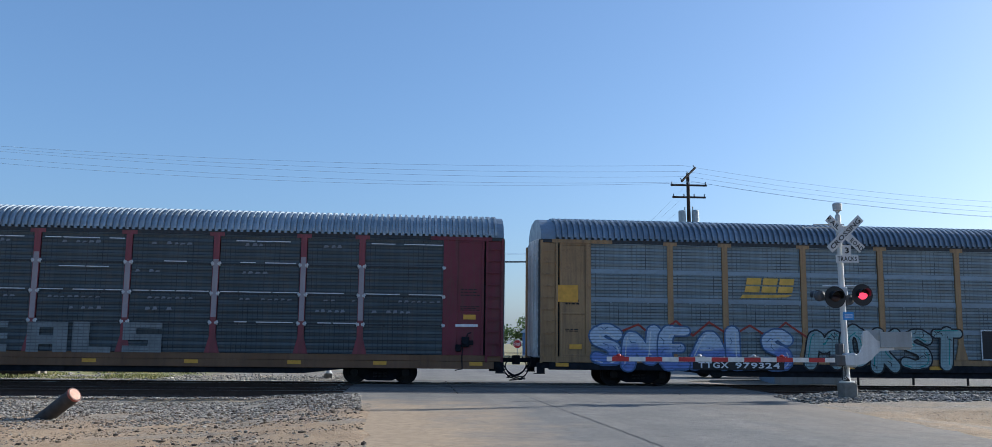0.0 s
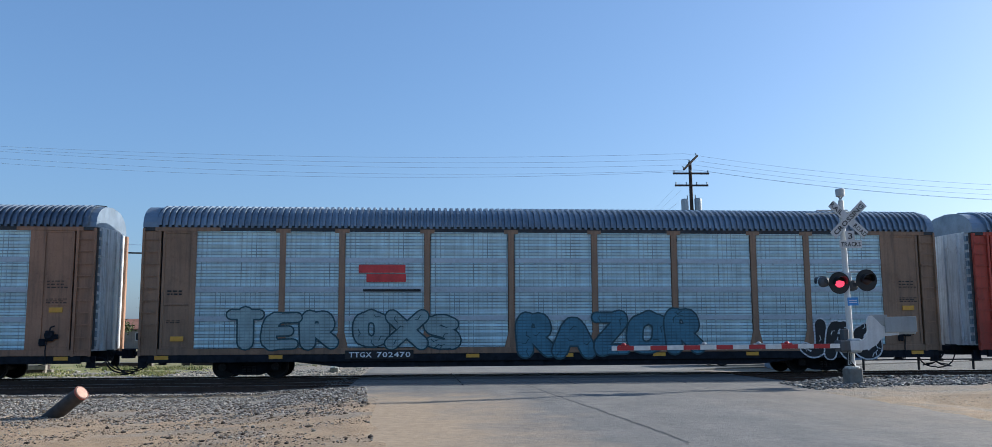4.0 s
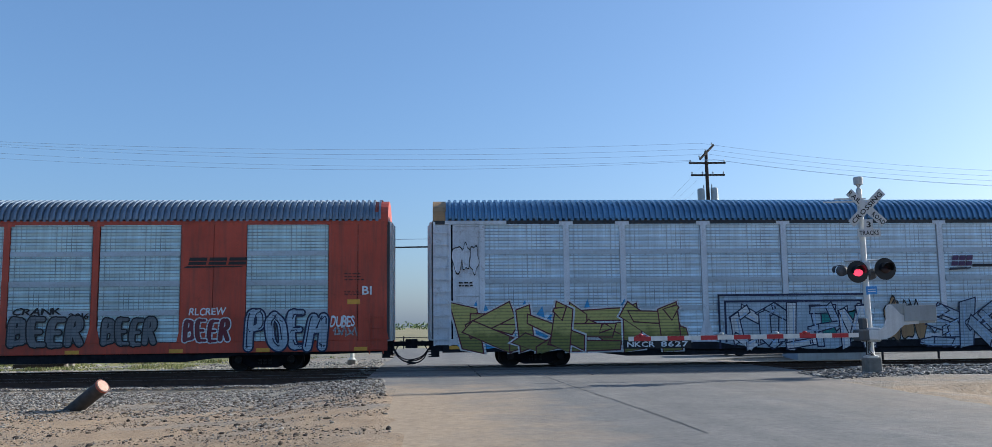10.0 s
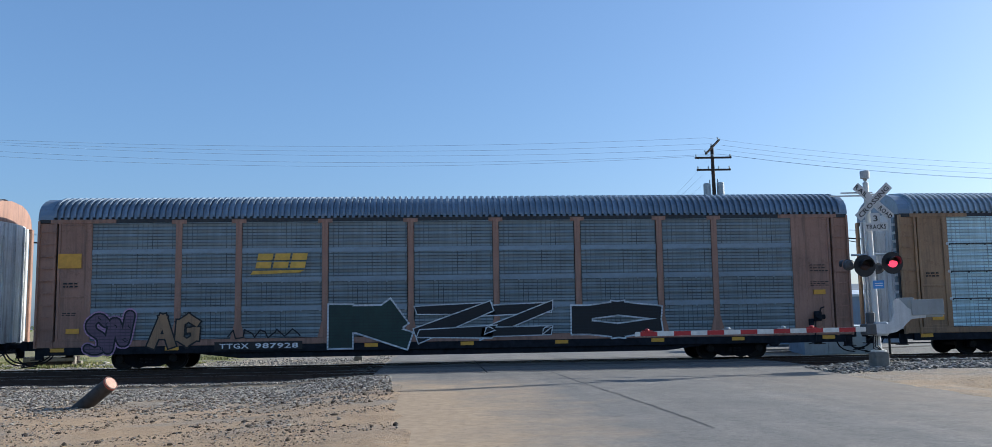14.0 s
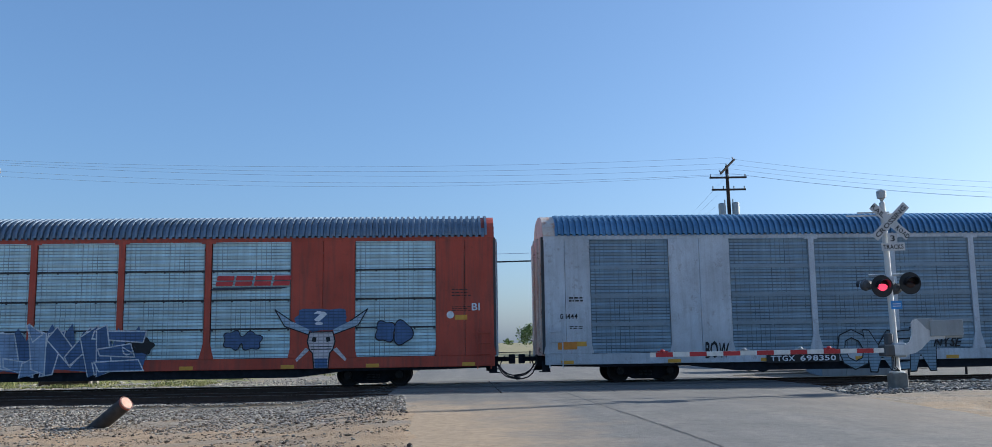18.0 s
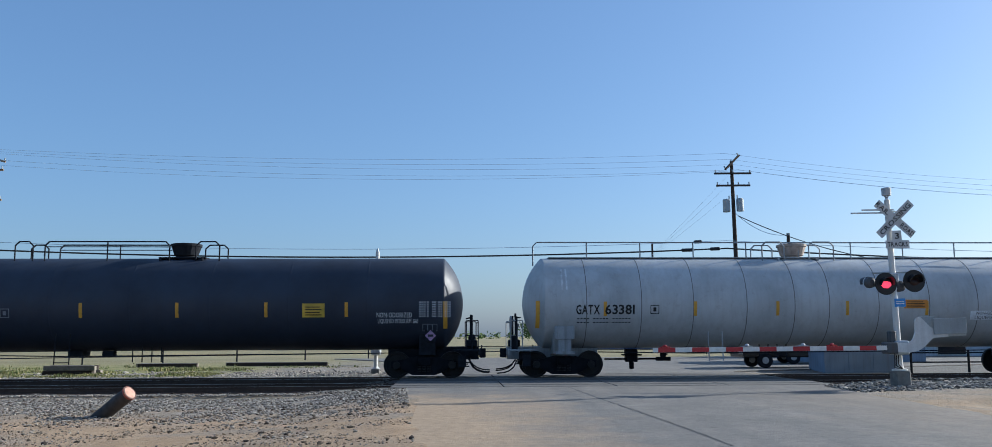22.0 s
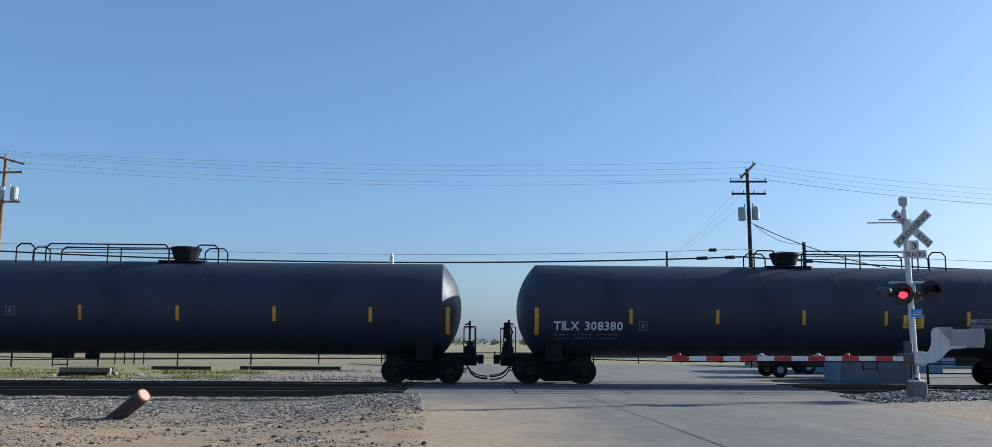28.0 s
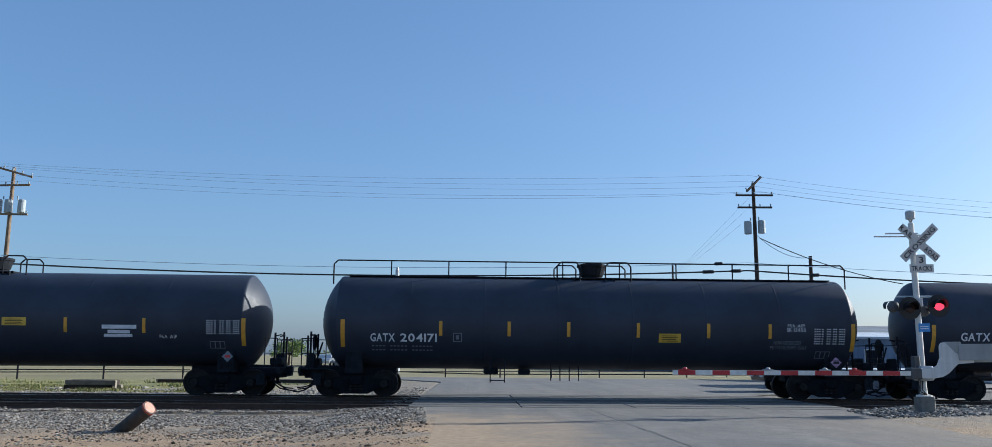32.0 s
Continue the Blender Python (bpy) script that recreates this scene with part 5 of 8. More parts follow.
    for k in range(3):
        part("cable", pipe(bmesh.new(), [(-0.1 - 0.05 * k, -0.2, 0.85), (-0.16 - 0.05 * k, -0.26, 0.55 - 0.05 * k), (-0.02, -0.2, 0.42)], 0.015), M["cable"], at)
    out = [(-0.24, 0.86), (-0.26, 0.98), (-0.24, 1.1), (0.1, 1.1), (0.22, 1.18), (0.3, 1.36), (0.31, 1.66), (0.36, 1.75), (0.46, 1.76), (0.56, 1.66), (0.7, 1.5), (1.18, 1.33), (1.18, 1.23), (0.78, 1.21), (0.66, 1.12), (0.52, 0.98), (0.34, 0.88), (0.1, 0.84)]
    part("gate_bracket", extruded(bmesh.new(), out, -0.4, -0.34), M["cast_white"], at, "white curved gate bracket")
    for x0, x1, z0, z1, y0 in ((0.42, 0.92, 1.48, 1.78, -0.33), (0.78, 1.68, 1.3, 1.72, -0.44), (0.84, 1.72, 1.24, 1.64, -0.3)):
        part("counterweight", box(bmesh.new(), x0, x1, y0, y0 + 0.03, z0, z1, bevel=0.008), M["weights"], at, "pale grey counterweight plate")
    gate = part("gate_arm", boxes((-6.72, -0.2, -0.385, -0.365, 0.91, 1.03), bevel=0.004), M["white_tape"], at, "red and white striped gate arm")
    gate.rotation_euler = (0, radians(0.75), 0)
    for k in range(7):
        x = -6.58 + 0.89 * k
        part("stripe", box(bmesh.new(), x, x + 0.45, -0.388, -0.362, 0.912, 1.028), M["red_tape"], gate)
    for x in (-6.4, -4.24, -2.75, -1.98):
        bm = turned(bmesh.new(), [(1.04, 0.06), (1.07, 0.065), (1.1, 0.045), (1.11, 0.01)], (x, -0.375, 0), "Z", 12)
        box(bm, x - 0.14, x + 0.14, -0.4, -0.35, 1.03, 1.06)
        part("gate_light", bm, M["red_tape"] if x in (-6.4, -1.98) else M["alu"], gate, "small red gate light")
    return at


signal_mast()


def far_signal():
    at = thing("crossing_signal", pose(-3.09, 36.9, -0.06, 0, 0.3, 0), "white crossing signal beyond the tracks, seen from behind", "crossing signal")
    part("foundation", boxes((-0.17, 0.17, -0.17, 0.17, -0.1, 0.2), bevel=0.03), M["footing"], at)
    part("mast", turned(bmesh.new(), [(0.2, 0.16), (0.28, 0.09), (4.95, 0.08), (5.1, 0.03)], (0, 0, 0), "Z", 14), M["white"], at)
    cx, cz = 0.03, 4.2
    for a in (45, -45):
        blade(cx, cz, 1.25, 0.22, a, 0.1, at)
    part("sign_plate", box(bmesh.new(), -0.32, 0.32, 0.1, 0.11, 3.45, 3.65), M["sign_white"], at)
    part("side_sign", boxes((0.1, 1.15, 0.0, 0.02, 4.35, 4.4)), M["sign_white"], at)
    bm = bmesh.new()
    tube(bm, (-0.5, 0, 2.8), (0.5, 0, 2.8), 0.03)
    part("light_bar", bm, M["alu"], at)
    flasher(at, -0.42, 2.55, phase=0)
    flasher(at, 0.4, 2.6, phase=1)
    bm = boxes((-0.2, 0.2, -0.2, 0.25, 0.75, 1.2), bevel=0.04)
    part("gate_mechanism", bm, M["galv"], at)


far_signal()


# ---- small things by the road ----
def leaning_pipe():
    at = thing("leaning_bollard", pose(-7.55, 19.9, -0.27), "rusty steel pipe bollard knocked over, orange-lipped open end", "bollard")
    a, b = Vector((-0.16, 0.1, -0.12)), Vector((0.72, -0.3, 0.53))
    w = (b - a).normalized()
    q = w.to_track_quat("Z", "Y").to_matrix().to_4x4()
    n = (b - a).length
    bm = turned(bmesh.new(), [(0.0, 0.155), (n, 0.155), (n + 0.004, 0.15), (n + 0.004, 0.132), (n - 0.02, 0.13)], (0, 0, 0), "Z", 24)
    ob = part("pipe", bm, plain("dark_pipe_steel", "3a3634", 0.7, 0.2, 0.4, 6.0), at)
    ob.matrix_basis = Matrix.Translation(a) @ q
    bm = turned(bmesh.new(), [(n - 0.015, 0.132), (n + 0.008, 0.13), (n + 0.012, 0.01)], (0, 0, 0), "Z", 24)
    ob = part("concrete_fill", bm, plain("pinkish_concrete", "bb9280", 0.85, 0.0, 0.2, 14.0), at, "pinkish concrete filling")
    ob.matrix_basis = Matrix.Translation(a) @ q
    bm = turned(bmesh.new(), [(n - 0.05, 0.158), (n + 0.002, 0.158)], (0, 0, 0), "Z", 24)
    ob = part("painted_lip", bm, plain("orange_lip", "8c4636", 0.6), at)
    ob.matrix_basis = Matrix.Translation(a) @ q


leaning_pipe()


def crack(pts, width, seed):
    """A line of tar in the asphalt that wanders a little."""
    rnd = random.Random(seed)
    verts, faces = [], []
    fine = []
    for (x0, y0), (x1, y1) in zip(pts, pts[1:]):
        k = max(2, int(math.hypot(x1 - x0, y1 - y0) / 0.25))
        fine += [(x0 + (x1 - x0) * i / k + rnd.uniform(-0.025, 0.025), y0 + (y1 - y0) * i / k + rnd.uniform(-0.025, 0.025)) for i in range(k)]
    fine.append(pts[-1])
    for i, (x, y) in enumerate(fine):
        u, v = fine[min(i + 1, len(fine) - 1)], fine[max(i - 1, 0)]
        d = Vector((u[0] - v[0], u[1] - v[1])).normalized()
        w = width * rnd.uniform(0.5, 1.2) / 2
        for s in (-1, 1):
            px, py = x - d.y * w * s, y + d.x * w * s
            verts.append((px, py, road_height(px, py) + 0.004))
        if i:
            faces.append((2 * i - 2, 2 * i - 1, 2 * i + 1, 2 * i))
    me = bpy.data.meshes.new("crack")
    me.from_pydata(verts, [], faces)
    me.materials.append(M["tar"])
    return me


for i, (pts, w) in enumerate((([(3.25, 25.3), (3.35, 22.0), (3.6, 16.6), (3.75, 12.0)], 0.035), ([(1.9, 14.6), (2.6, 14.9), (3.4, 15.0), (4.7, 15.6)], 0.02), ([(1.6, 14.1), (2.5, 14.2)], 0.02),
                              ([(4.6, 15.5), (5.6, 15.2)], 0.015), ([(5.9, 13.0), (6.6, 13.1)], 0.025), ([(-1.2, 23.6), (0.9, 23.9), (2.9, 24.0)], 0.025), ([(1.2, 22.4), (3.1, 19.5)], 0.012))):
    ob = tagged(new("road_crack", crack(pts, w, i)), "dark tar-filled crack in the asphalt", "crack", kind="structure")


def rubble(name, count, area, size, materials, label, seed):
    """Loose stones as one mesh of many small rocks."""
    rnd = random.Random(seed)
    base = []
    for k in range(6):
        bm = bmesh.new()
        bmesh.ops.create_icosphere(bm, subdivisions=1, radius=1.0)
        for v in bm.verts:
            v.co *= rnd.uniform(0.65, 1.2)
        bm.verts.ensure_lookup_table()
        idx = {v: i for i, v in enumerate(bm.verts)}
        base.append((np.array([v.co[:] for v in bm.verts]), [[idx[v] for v in f.verts] for f in bm.faces]))
        bm.free()
    vs, fs, mi, n = [], [], [], 0
    for _ in range(count):
        x, y = area(rnd)
        r = size * math.exp(rnd.uniform(-0.7, 0.55))
        co, faces = base[rnd.randrange(6)]
        a = rnd.uniform(0, 6.28)
        c, s = math.cos(a), math.sin(a)
        p = co * (r * rnd.uniform(0.8, 1.3), r, r * rnd.uniform(0.5, 0.8))
        q = np.stack([p[:, 0] * c - p[:, 1] * s + x, p[:, 0] * s + p[:, 1] * c + y, p[:, 2] + lie(x, y) + r * 0.25], 1)
        vs.append(q)
        m = rnd.randrange(len(materials))
        fs += [tuple(i + n for i in f) for f in faces]
        mi += [m] * len(faces)
        n += len(co)
    me = bpy.data.meshes.new(name)
    me.from_pydata(np.concatenate(vs).tolist(), [], fs)
    for m in materials:
        me.materials.append(m)
    me.polygons.foreach_set("material_index", mi)
    return tagged(new(name, me), label, "gravel", kind="stuff")


M["pebble"] = plain("sandy_pebble", "86745f", 0.9, 0.0, 0.35, 5.0)
M["pebble_dark"] = plain("brown_pebble", "54483b", 0.9, 0.0, 0.35, 5.0)
M["stone_pale"] = plain("pale_crushed_stone", "9f988c", 0.9, 0.0, 0.3, 5.0)


def verge_left(rnd):
    while True:
        x, y = rnd.uniform(-19, -0.6), 25.7 - abs(rnd.gauss(0, 3.9))
        if noise.noise((x * 0.7, y * 0.5, 5)) + 0.5 * noise.noise((x * 2.3, y * 1.3, 8)) < (19.5 - y) * 0.07 - 0.15:
            continue
        if y > 13.0 and x < road_left(y) - 0.05 and x > -0.62 * y - 2:
            return x, y


def verge_right(rnd):
    while True:
        x, y = rnd.uniform(9.6, 19), rnd.uniform(22.0, 25.6)
        if x > road_right(y) + 0.05 and rnd.random() < 0.4 + 0.6 * min(1, (y - 21.5) / 2):
            return x, y


def sandy(rnd):
    while True:
        x, y = rnd.uniform(-14, -0.4), rnd.uniform(11.5, 22.0)
        if x < road_left(y) - 0.05 and x > -0.62 * y - 2 and noise.noise((x * 0.5, y * 0.9, 9)) > -0.15:
            return x, y


def beyond(rnd):
    while True:
        x, y = rnd.uniform(-22, -1.9), 33.6 + abs(rnd.gauss(0, 3.2))
        if y < 47:
            return x, y


rubble("gravel", 23000, verge_left, 0.026, [M["stone"], M["stone_dark"], M["pebble_dark"], M["stone_pale"], M["stone"]], "loose grey gravel beside the track", 1)
rubble("pebbles", 9000, sandy, 0.014, [M["pebble"], M["pebble_dark"], M["stone"], M["pebble"]], "small sandy pebbles on the bare earth", 6)
rubble("debris", 260, sandy, 0.034, [M["pebble_dark"], M["tie"]], "dark clods and twigs on the bare earth", 8)
rubble("gravel", 4200, verge_right, 0.042, [M["stone"], M["stone_dark"], M["stone_dark"], M["stone_pale"]], "dark loose stones round the signal footing", 2)
rubble("gravel", 7000, beyond, 0.045, [M["stone"], M["stone_pale"], M["stone"]], "pale gravel beyond the train's track", 3)
rubble("gravel", 4000, lambda r: (r.uniform(-19, -2.0) if r.random() < 0.62 else r.uniform(11.6, 26), r.uniform(25.3, 33.4)), 0.042, [M["stone_dark"], M["tie"], M["stone_dark"]], "dark oily ballast between the ties", 4)

for name, code in (("grass_green", "5c6634"), ("grass_dry", "8f8758"), ("leaf", "3c4f22"), ("leaf_pale", "5d6f36"), ("palm_leaf", "4a5430")):
    M[name] = plain(name + "_blade", code, 0.8, 0.0, 0.4, 2.0)


def grass(count, seed):
    rnd = random.Random(seed)
    vs, fs, mi = [], [], []
    for _ in range(count):
        y = 35.6 + abs(rnd.gauss(0, 5.0))
        x = rnd.uniform(-27, -4.2)
        if noise.noise((x * 0.35, y * 0.35, 3)) < 0.0 or (x > -9.6 and y < 46 + rnd.uniform(-1, 1)):
            continue
        hgt = rnd.uniform(0.04, 0.13) * (1.9 if noise.noise((x * 0.5, y * 0.5, 8)) > 0.25 else 1.0)
        z = lie(x, y) - 0.01
        for _ in range(3):
            a, w, ln = rnd.uniform(0, 6.28), 0.02, rnd.uniform(-0.6, 0.6) * hgt
            dx, dy = math.cos(a) * w, math.sin(a) * w
            i = len(vs)
            ox, oy = rnd.uniform(-0.08, 0.08), rnd.uniform(-0.08, 0.08)
            vs += [(x + ox - dx, y + oy - dy, z), (x + ox + dx, y + oy + dy, z), (x + ox + ln * math.sin(a), y + oy - ln * math.cos(a), z + hgt)]
            fs.append((i, i + 1, i + 2))
            mi.append(0 if rnd.random() < 0.62 else 1)
    me = bpy.data.meshes.new("grass")
    me.from_pydata(vs, [], fs)
    me.materials.append(M["grass_green"])
    me.materials.append(M["grass_dry"])
    me.polygons.foreach_set("material_index", mi)
    tagged(new("grass", me), "short green and dry weeds behind the track", "grass", kind="stuff")


grass(26000, 9)


def timber_stack(x, y, w, d, rows, label):
    at = thing("timber_stack", pose(x, y, -0.13), label, "timber")
    rnd = random.Random(int(abs(x) * 10))
    for k in range(rows):
        for j in range(3):
            b = part("beam", box(bmesh.new(), -w / 2, w / 2, -0.11, 0.11, 0, 0.2, bevel=0.015), M["grey_wood"] if (j + k) % 3 else M["tie"], at)
            b.matrix_basis = pose(rnd.uniform(-0.2, 0.2), (j - 1) * d / 2, 0.005 + k * 0.205, 0, 0, rnd.uniform(-4, 4))


M["grey_wood"] = plain("silvered_wood", "7f786d", 0.9, 0.0, 0.3, 6.0)
timber_stack(-15.9, 38.8, 2.0, 0.8, 2, "low stack of weathered grey timbers in the grass")
timber_stack(-15.0, 48.5, 3.0, 0.8, 1, "dark old ties lying in the weeds")
timber_stack(-9.4, 49.5, 5.4, 0.8, 1, "dark old ties lying by the gravel")


# ---- rail fence, cars and buildings beyond ----
def pipe_fence(x0, x1, y, turn, step, label):
    at = thing("pipe_fence", pose(0, y, 0, 0, 0, turn), label, "fence")
    x = x0
    while x <= x1 + 0.01:
        bm = bmesh.new()
        tube(bm, (x, 0, -0.3), (x, 0, 0.78), 0.05, n=8)
        part("post", bm, M["black"], at)
        if x + step <= x1 + 0.01:
            for z in (0.3, 0.68):
                bm = bmesh.new()
                tube(bm, (x, -0.05, z), (x + step, -0.05, z), 0.032, n=6)
                part("rail", bm, M["black"], at)
        x += step


pipe_fence(-38, 27, 65.5, 28, 4.5, "low black pipe rail fence beside the junction")
pipe_fence(18.6, 28.2, 35.7, 0, 2.4, "low dark pipe fence in front of the cabinet")

for name, code in (("wall_white", "c9d2da"), ("wall_blue", "4f7fb8"), ("wall_red", "8a4438"), ("wall_tan", "b59a80"), ("wall_grey", "8d857c"), ("roof_tin", "7d848a"), ("steel_blue_box", "8296ad"), ("roof_tile", "9c6a54")):
    M[name] = paint(name + "_wall", code, 0.7, 0.25, 0.25)
glass = Nodes("dark_window")
glass.done(rgb("1c242c"), 0.08)
M["window"] = glass.mat


def shed(name, x0, x1, y0, depth, hgt, wall, roof, label, category, rise=0.5, openings=(), over=0.3):
    """A plain building with thick walls, a pitched roof and its windows and doors."""
    at = thing(name, pose(x0, y0, -0.15), label, category)
    w = x1 - x0
    for nm, b in (("wall", (0, w, 0, 0.2, 0, hgt)), ("wall", (0, w, depth - 0.2, depth, 0, hgt)), ("wall", (0, 0.2, 0.2, depth - 0.2, 0, hgt)), ("wall", (w - 0.2, w, 0.2, depth - 0.2, 0, hgt))):
        part(nm, box(bmesh.new(), *b), M[wall], at)
    out = [(-over, hgt), (depth + over, hgt), (depth + over, hgt + 0.12), (depth / 2, hgt + rise + 0.12), (-over, hgt + 0.12)]
    part("roof", extruded(bmesh.new(), out, -over, w + over, axis="X"), M[roof], at)
    k = max(2, int(w / 0.9))
    for i in range(1, k):
        part("wall_rib", box(bmesh.new(), w * i / k - 0.03, w * i / k + 0.03, -0.02, 0.0, 0.05, hgt - 0.02), M[wall], at)
    for a, b, z0, z1 in openings:
        fr = part("window", boxes((a, b, -0.05, 0.02, z0, z1)), M["sign_white"], at)
        part("pane", box(bmesh.new(), a + 0.06, b - 0.06, -0.056, -0.045, z0 + 0.06, z1 - 0.06), M["window"], fr)
    return at


shed("long_shed", 15.5, 40, 110, 10, 3.0, "wall_blue", "wall_white", "long blue shed with a pale top band", "shed", 0.4, ((3, 4.6, 1.2, 2.2), (9, 10.6, 1.2, 2.2), (15, 16.6, 1.2, 2.2)))
shed("workshop", 31.5, 38.5, 92, 9, 3.4, "wall_red", "roof_tin", "red workshop with a low grey roof", "building", 0.4, ((1, 2.2, 1.0, 2.2), (3.2, 4.6, 0.2, 2.4)))
shed("store", 34.0, 36.4, 89, 2.4, 5.2, "wall_white", "roof_tin", "tall white store beside the workshop", "building", 0.2, ((0.7, 1.7, 3.2, 4.2),))
shed("house", -18.5, -13.4, 122, 9, 2.4, "wall_grey", "roof_tile", "low tan house with a brown tiled roof", "house", 1.4, ((1, 2.0, 1.0, 2.1), (3.0, 4.0, 0.1, 2.1)))
shed("house", -44, -34, 125, 9, 2.5, "wall_grey", "roof_tile", "low tan house among far trees", "house", 1.4, ((1, 2.4, 1.0, 2.1), (4.2, 5.2, 0.1, 2.1), (7, 8.4, 1.0, 2.1)))
shed("carport", -13.2, -10.1, 115, 5, 2.0, "roof_tin", "roof_tin", "small dark metal carport far off", "carport", 0.5, ((0.4, 2.6, 0.1, 1.7),))
shed("shop", 25.0, 47, 58, 10, 2.9, "wall_white", "roof_tin", "white metal shop with a deep tin awning", "building", 0.9, ((2, 4, 0.9, 2.2), (7, 9, 0.2, 2.4), (12, 15, 0.9, 2.2)), 1.1)
shed("annex", 18.9, 24.5, 45.5, 5, 2.6, "steel_blue_box", "wall_white", "pale blue metal annex", "building", 0.3, ((1.2, 2.2, 0.2, 2.1),), 0.15)
shed("signal_hut", 15.1, 18.2, 35.9, 1.6, 1.05, "steel_blue_box", "wall_white", "low pale blue equipment cabinet by the track", "cabinet", 0.05, (), 0.04)


def stop_sign(x, y, z):
    at = thing("stop_sign", pose(x, y, -0.15), "red octagonal stop sign on a thin grey post", "road sign")
    part("post", box(bmesh.new(), -0.03, 0.03, 0.0, 0.04, 0.0, z + 0.3), M["galv"], at)
    def ring(r):
        return [(r * math.cos(radians(22.5 + 45 * k)), z + r * math.sin(radians(22.5 + 45 * k))) for k in range(8)]
    plate = part("sign_plate", extruded(bmesh.new(), ring(0.38), -0.012, 0.0), M["sign_white"], at)
    part("sign_face", extruded(bmesh.new(), ring(0.35), -0.016, -0.011), M["red_tape"], plate)
    part("lettering", letters("STOP", -0.24, 0.24, z - 0.12, z + 0.12, flat(-0.02), 0.022), M["letter_white"], plate)


stop_sign(9.25, 75.0, 1.52)


def parked_car(x, y, turn, paintwork, label, pickup=False):
    at = thing("parked_car", pose(x, y, 0.0, 0, 0, turn), label, "car")
    side = [(-2.25, 0.35), (-2.28, 0.72), (-2.05, 0.9), (-1.2, 0.96), (-0.65, 1.42), (0.75, 1.46), (1.45, 1.0), (2.15, 0.92), (2.3, 0.7), (2.28, 0.35)]
    if pickup:
        side = [(-2.6, 0.45), (-2.65, 0.95), (-1.55, 1.1), (-0.95, 1.72), (0.35, 1.75), (0.55, 1.15), (2.6, 1.12), (2.65, 0.45)]
    bm = extruded(bmesh.new(), side, -0.86, 0.86)
    bmesh.ops.bevel(bm, geom=[e for e in bm.edges], offset=0.05, segments=1, affect="EDGES")
    part("body", bm, paintwork, at)
    win = [(-1.05, 0.98), (-0.6, 1.36), (0.68, 1.4), (1.25, 1.02)] if not pickup else [(-1.4, 1.15), (-0.9, 1.65), (0.28, 1.67), (0.4, 1.18)]
    for s in (-1, 1):
        part("side_window", extruded(bmesh.new(), win, s * 0.862, s * 0.85), M["window"], at)
    for wx in ((-1.4, 1.4) if not pickup else (-1.65, 1.7)):
        for s in (-1, 1):
            tyre = part("wheel", turned(bmesh.new(), [(-0.1, 0.2), (-0.11, 0.3), (-0.08, 0.33), (0.08, 0.33), (0.11, 0.3), (0.1, 0.2)], (0, 0, 0), "Y", 20), M["black"], at, "black tyre")
            tyre.location = (wx, s * 0.8, 0.33)
            part("rim", turned(bmesh.new(), [(-0.112, 0.03), (-0.105, 0.15), (0.105, 0.15), (0.112, 0.03)], (0, 0, 0), "Y", 14), M["alu"], tyre)
    for s in (-0.6, 0.6):
        part("headlight", box(bmesh.new(), -2.34 if not pickup else -2.69, -2.25, s - 0.18, s + 0.18, 0.62, 0.76, bevel=0.02), M["white_tape"], at)
        part("tail_light", box(bmesh.new(), 2.24, 2.34 if not pickup else 2.69, s - 0.15, s + 0.15, 0.66, 0.8, bevel=0.02), M["red_tape"], at)


M["car_navy"] = plain("navy_car_paint", "1c2748", 0.25)
M["car_black"] = plain("black_car_paint", "14161a", 0.25)
M["car_silver"] = plain("silver_car_paint", "9fa6ad", 0.3, 0.5)
parked_car(18.2, 44.2, 176, M["car_navy"], "dark blue car parked beside the annex")
parked_car(15.2, 39.4, 2, M["car_black"], "black pickup parked beside the annex", True)
parked_car(-18.5, 116, 90, M["car_silver"], "silver car parked far off by the house")


def utility_pole(x, y, top, lean, label, arms, cans, pale=False):
    at = thing("utility_pole", pose(x, y, -0.3, 0, lean, 0), label, "utility pole", "power poles")
    wood = M["wood_pale"] if pale else M["wood_pole"]
    part("pole", turned(bmesh.new(), [(0, 0.17), (top * 0.5, 0.145), (top + 0.3, 0.11), (top + 0.31, 0.02)], (0, 0, 0), "Z", 12), wood, at)
    for z, half, turn, ins in arms:
        arm = part("crossarm", box(bmesh.new(), -half, half, -0.06, 0.06, -0.06, 0.06, bevel=0.01), wood, at)
        arm.matrix_basis = pose(0, -0.17, z + 0.3, 0, turn[0], turn[1])
        for k in range(ins):
            u = -half + 0.08 + (2 * half - 0.16) * k / max(1, ins - 1)
            bm = turned(bmesh.new(), [(0.06, 0.03), (0.12, 0.05), (0.15, 0.03), (0.19, 0.055), (0.24, 0.02)], (u, 0, 0), "Z", 10)
            part("insulator", bm, M["can"], arm)
    for dx, z in cans:
        bm = turned(bmesh.new(), [(-0.45, 0.2), (-0.42, 0.24), (0.35, 0.24), (0.42, 0.2), (0.44, 0.05)], (dx, -0.1, z + 0.3), "Z", 16)
        tube(bm, (dx * 0.6, -0.1, z + 0.72), (dx * 0.6, -0.1, z + 0.95), 0.04)
        part("transformer", bm, M["can"], at, "grey can transformer")
    return at


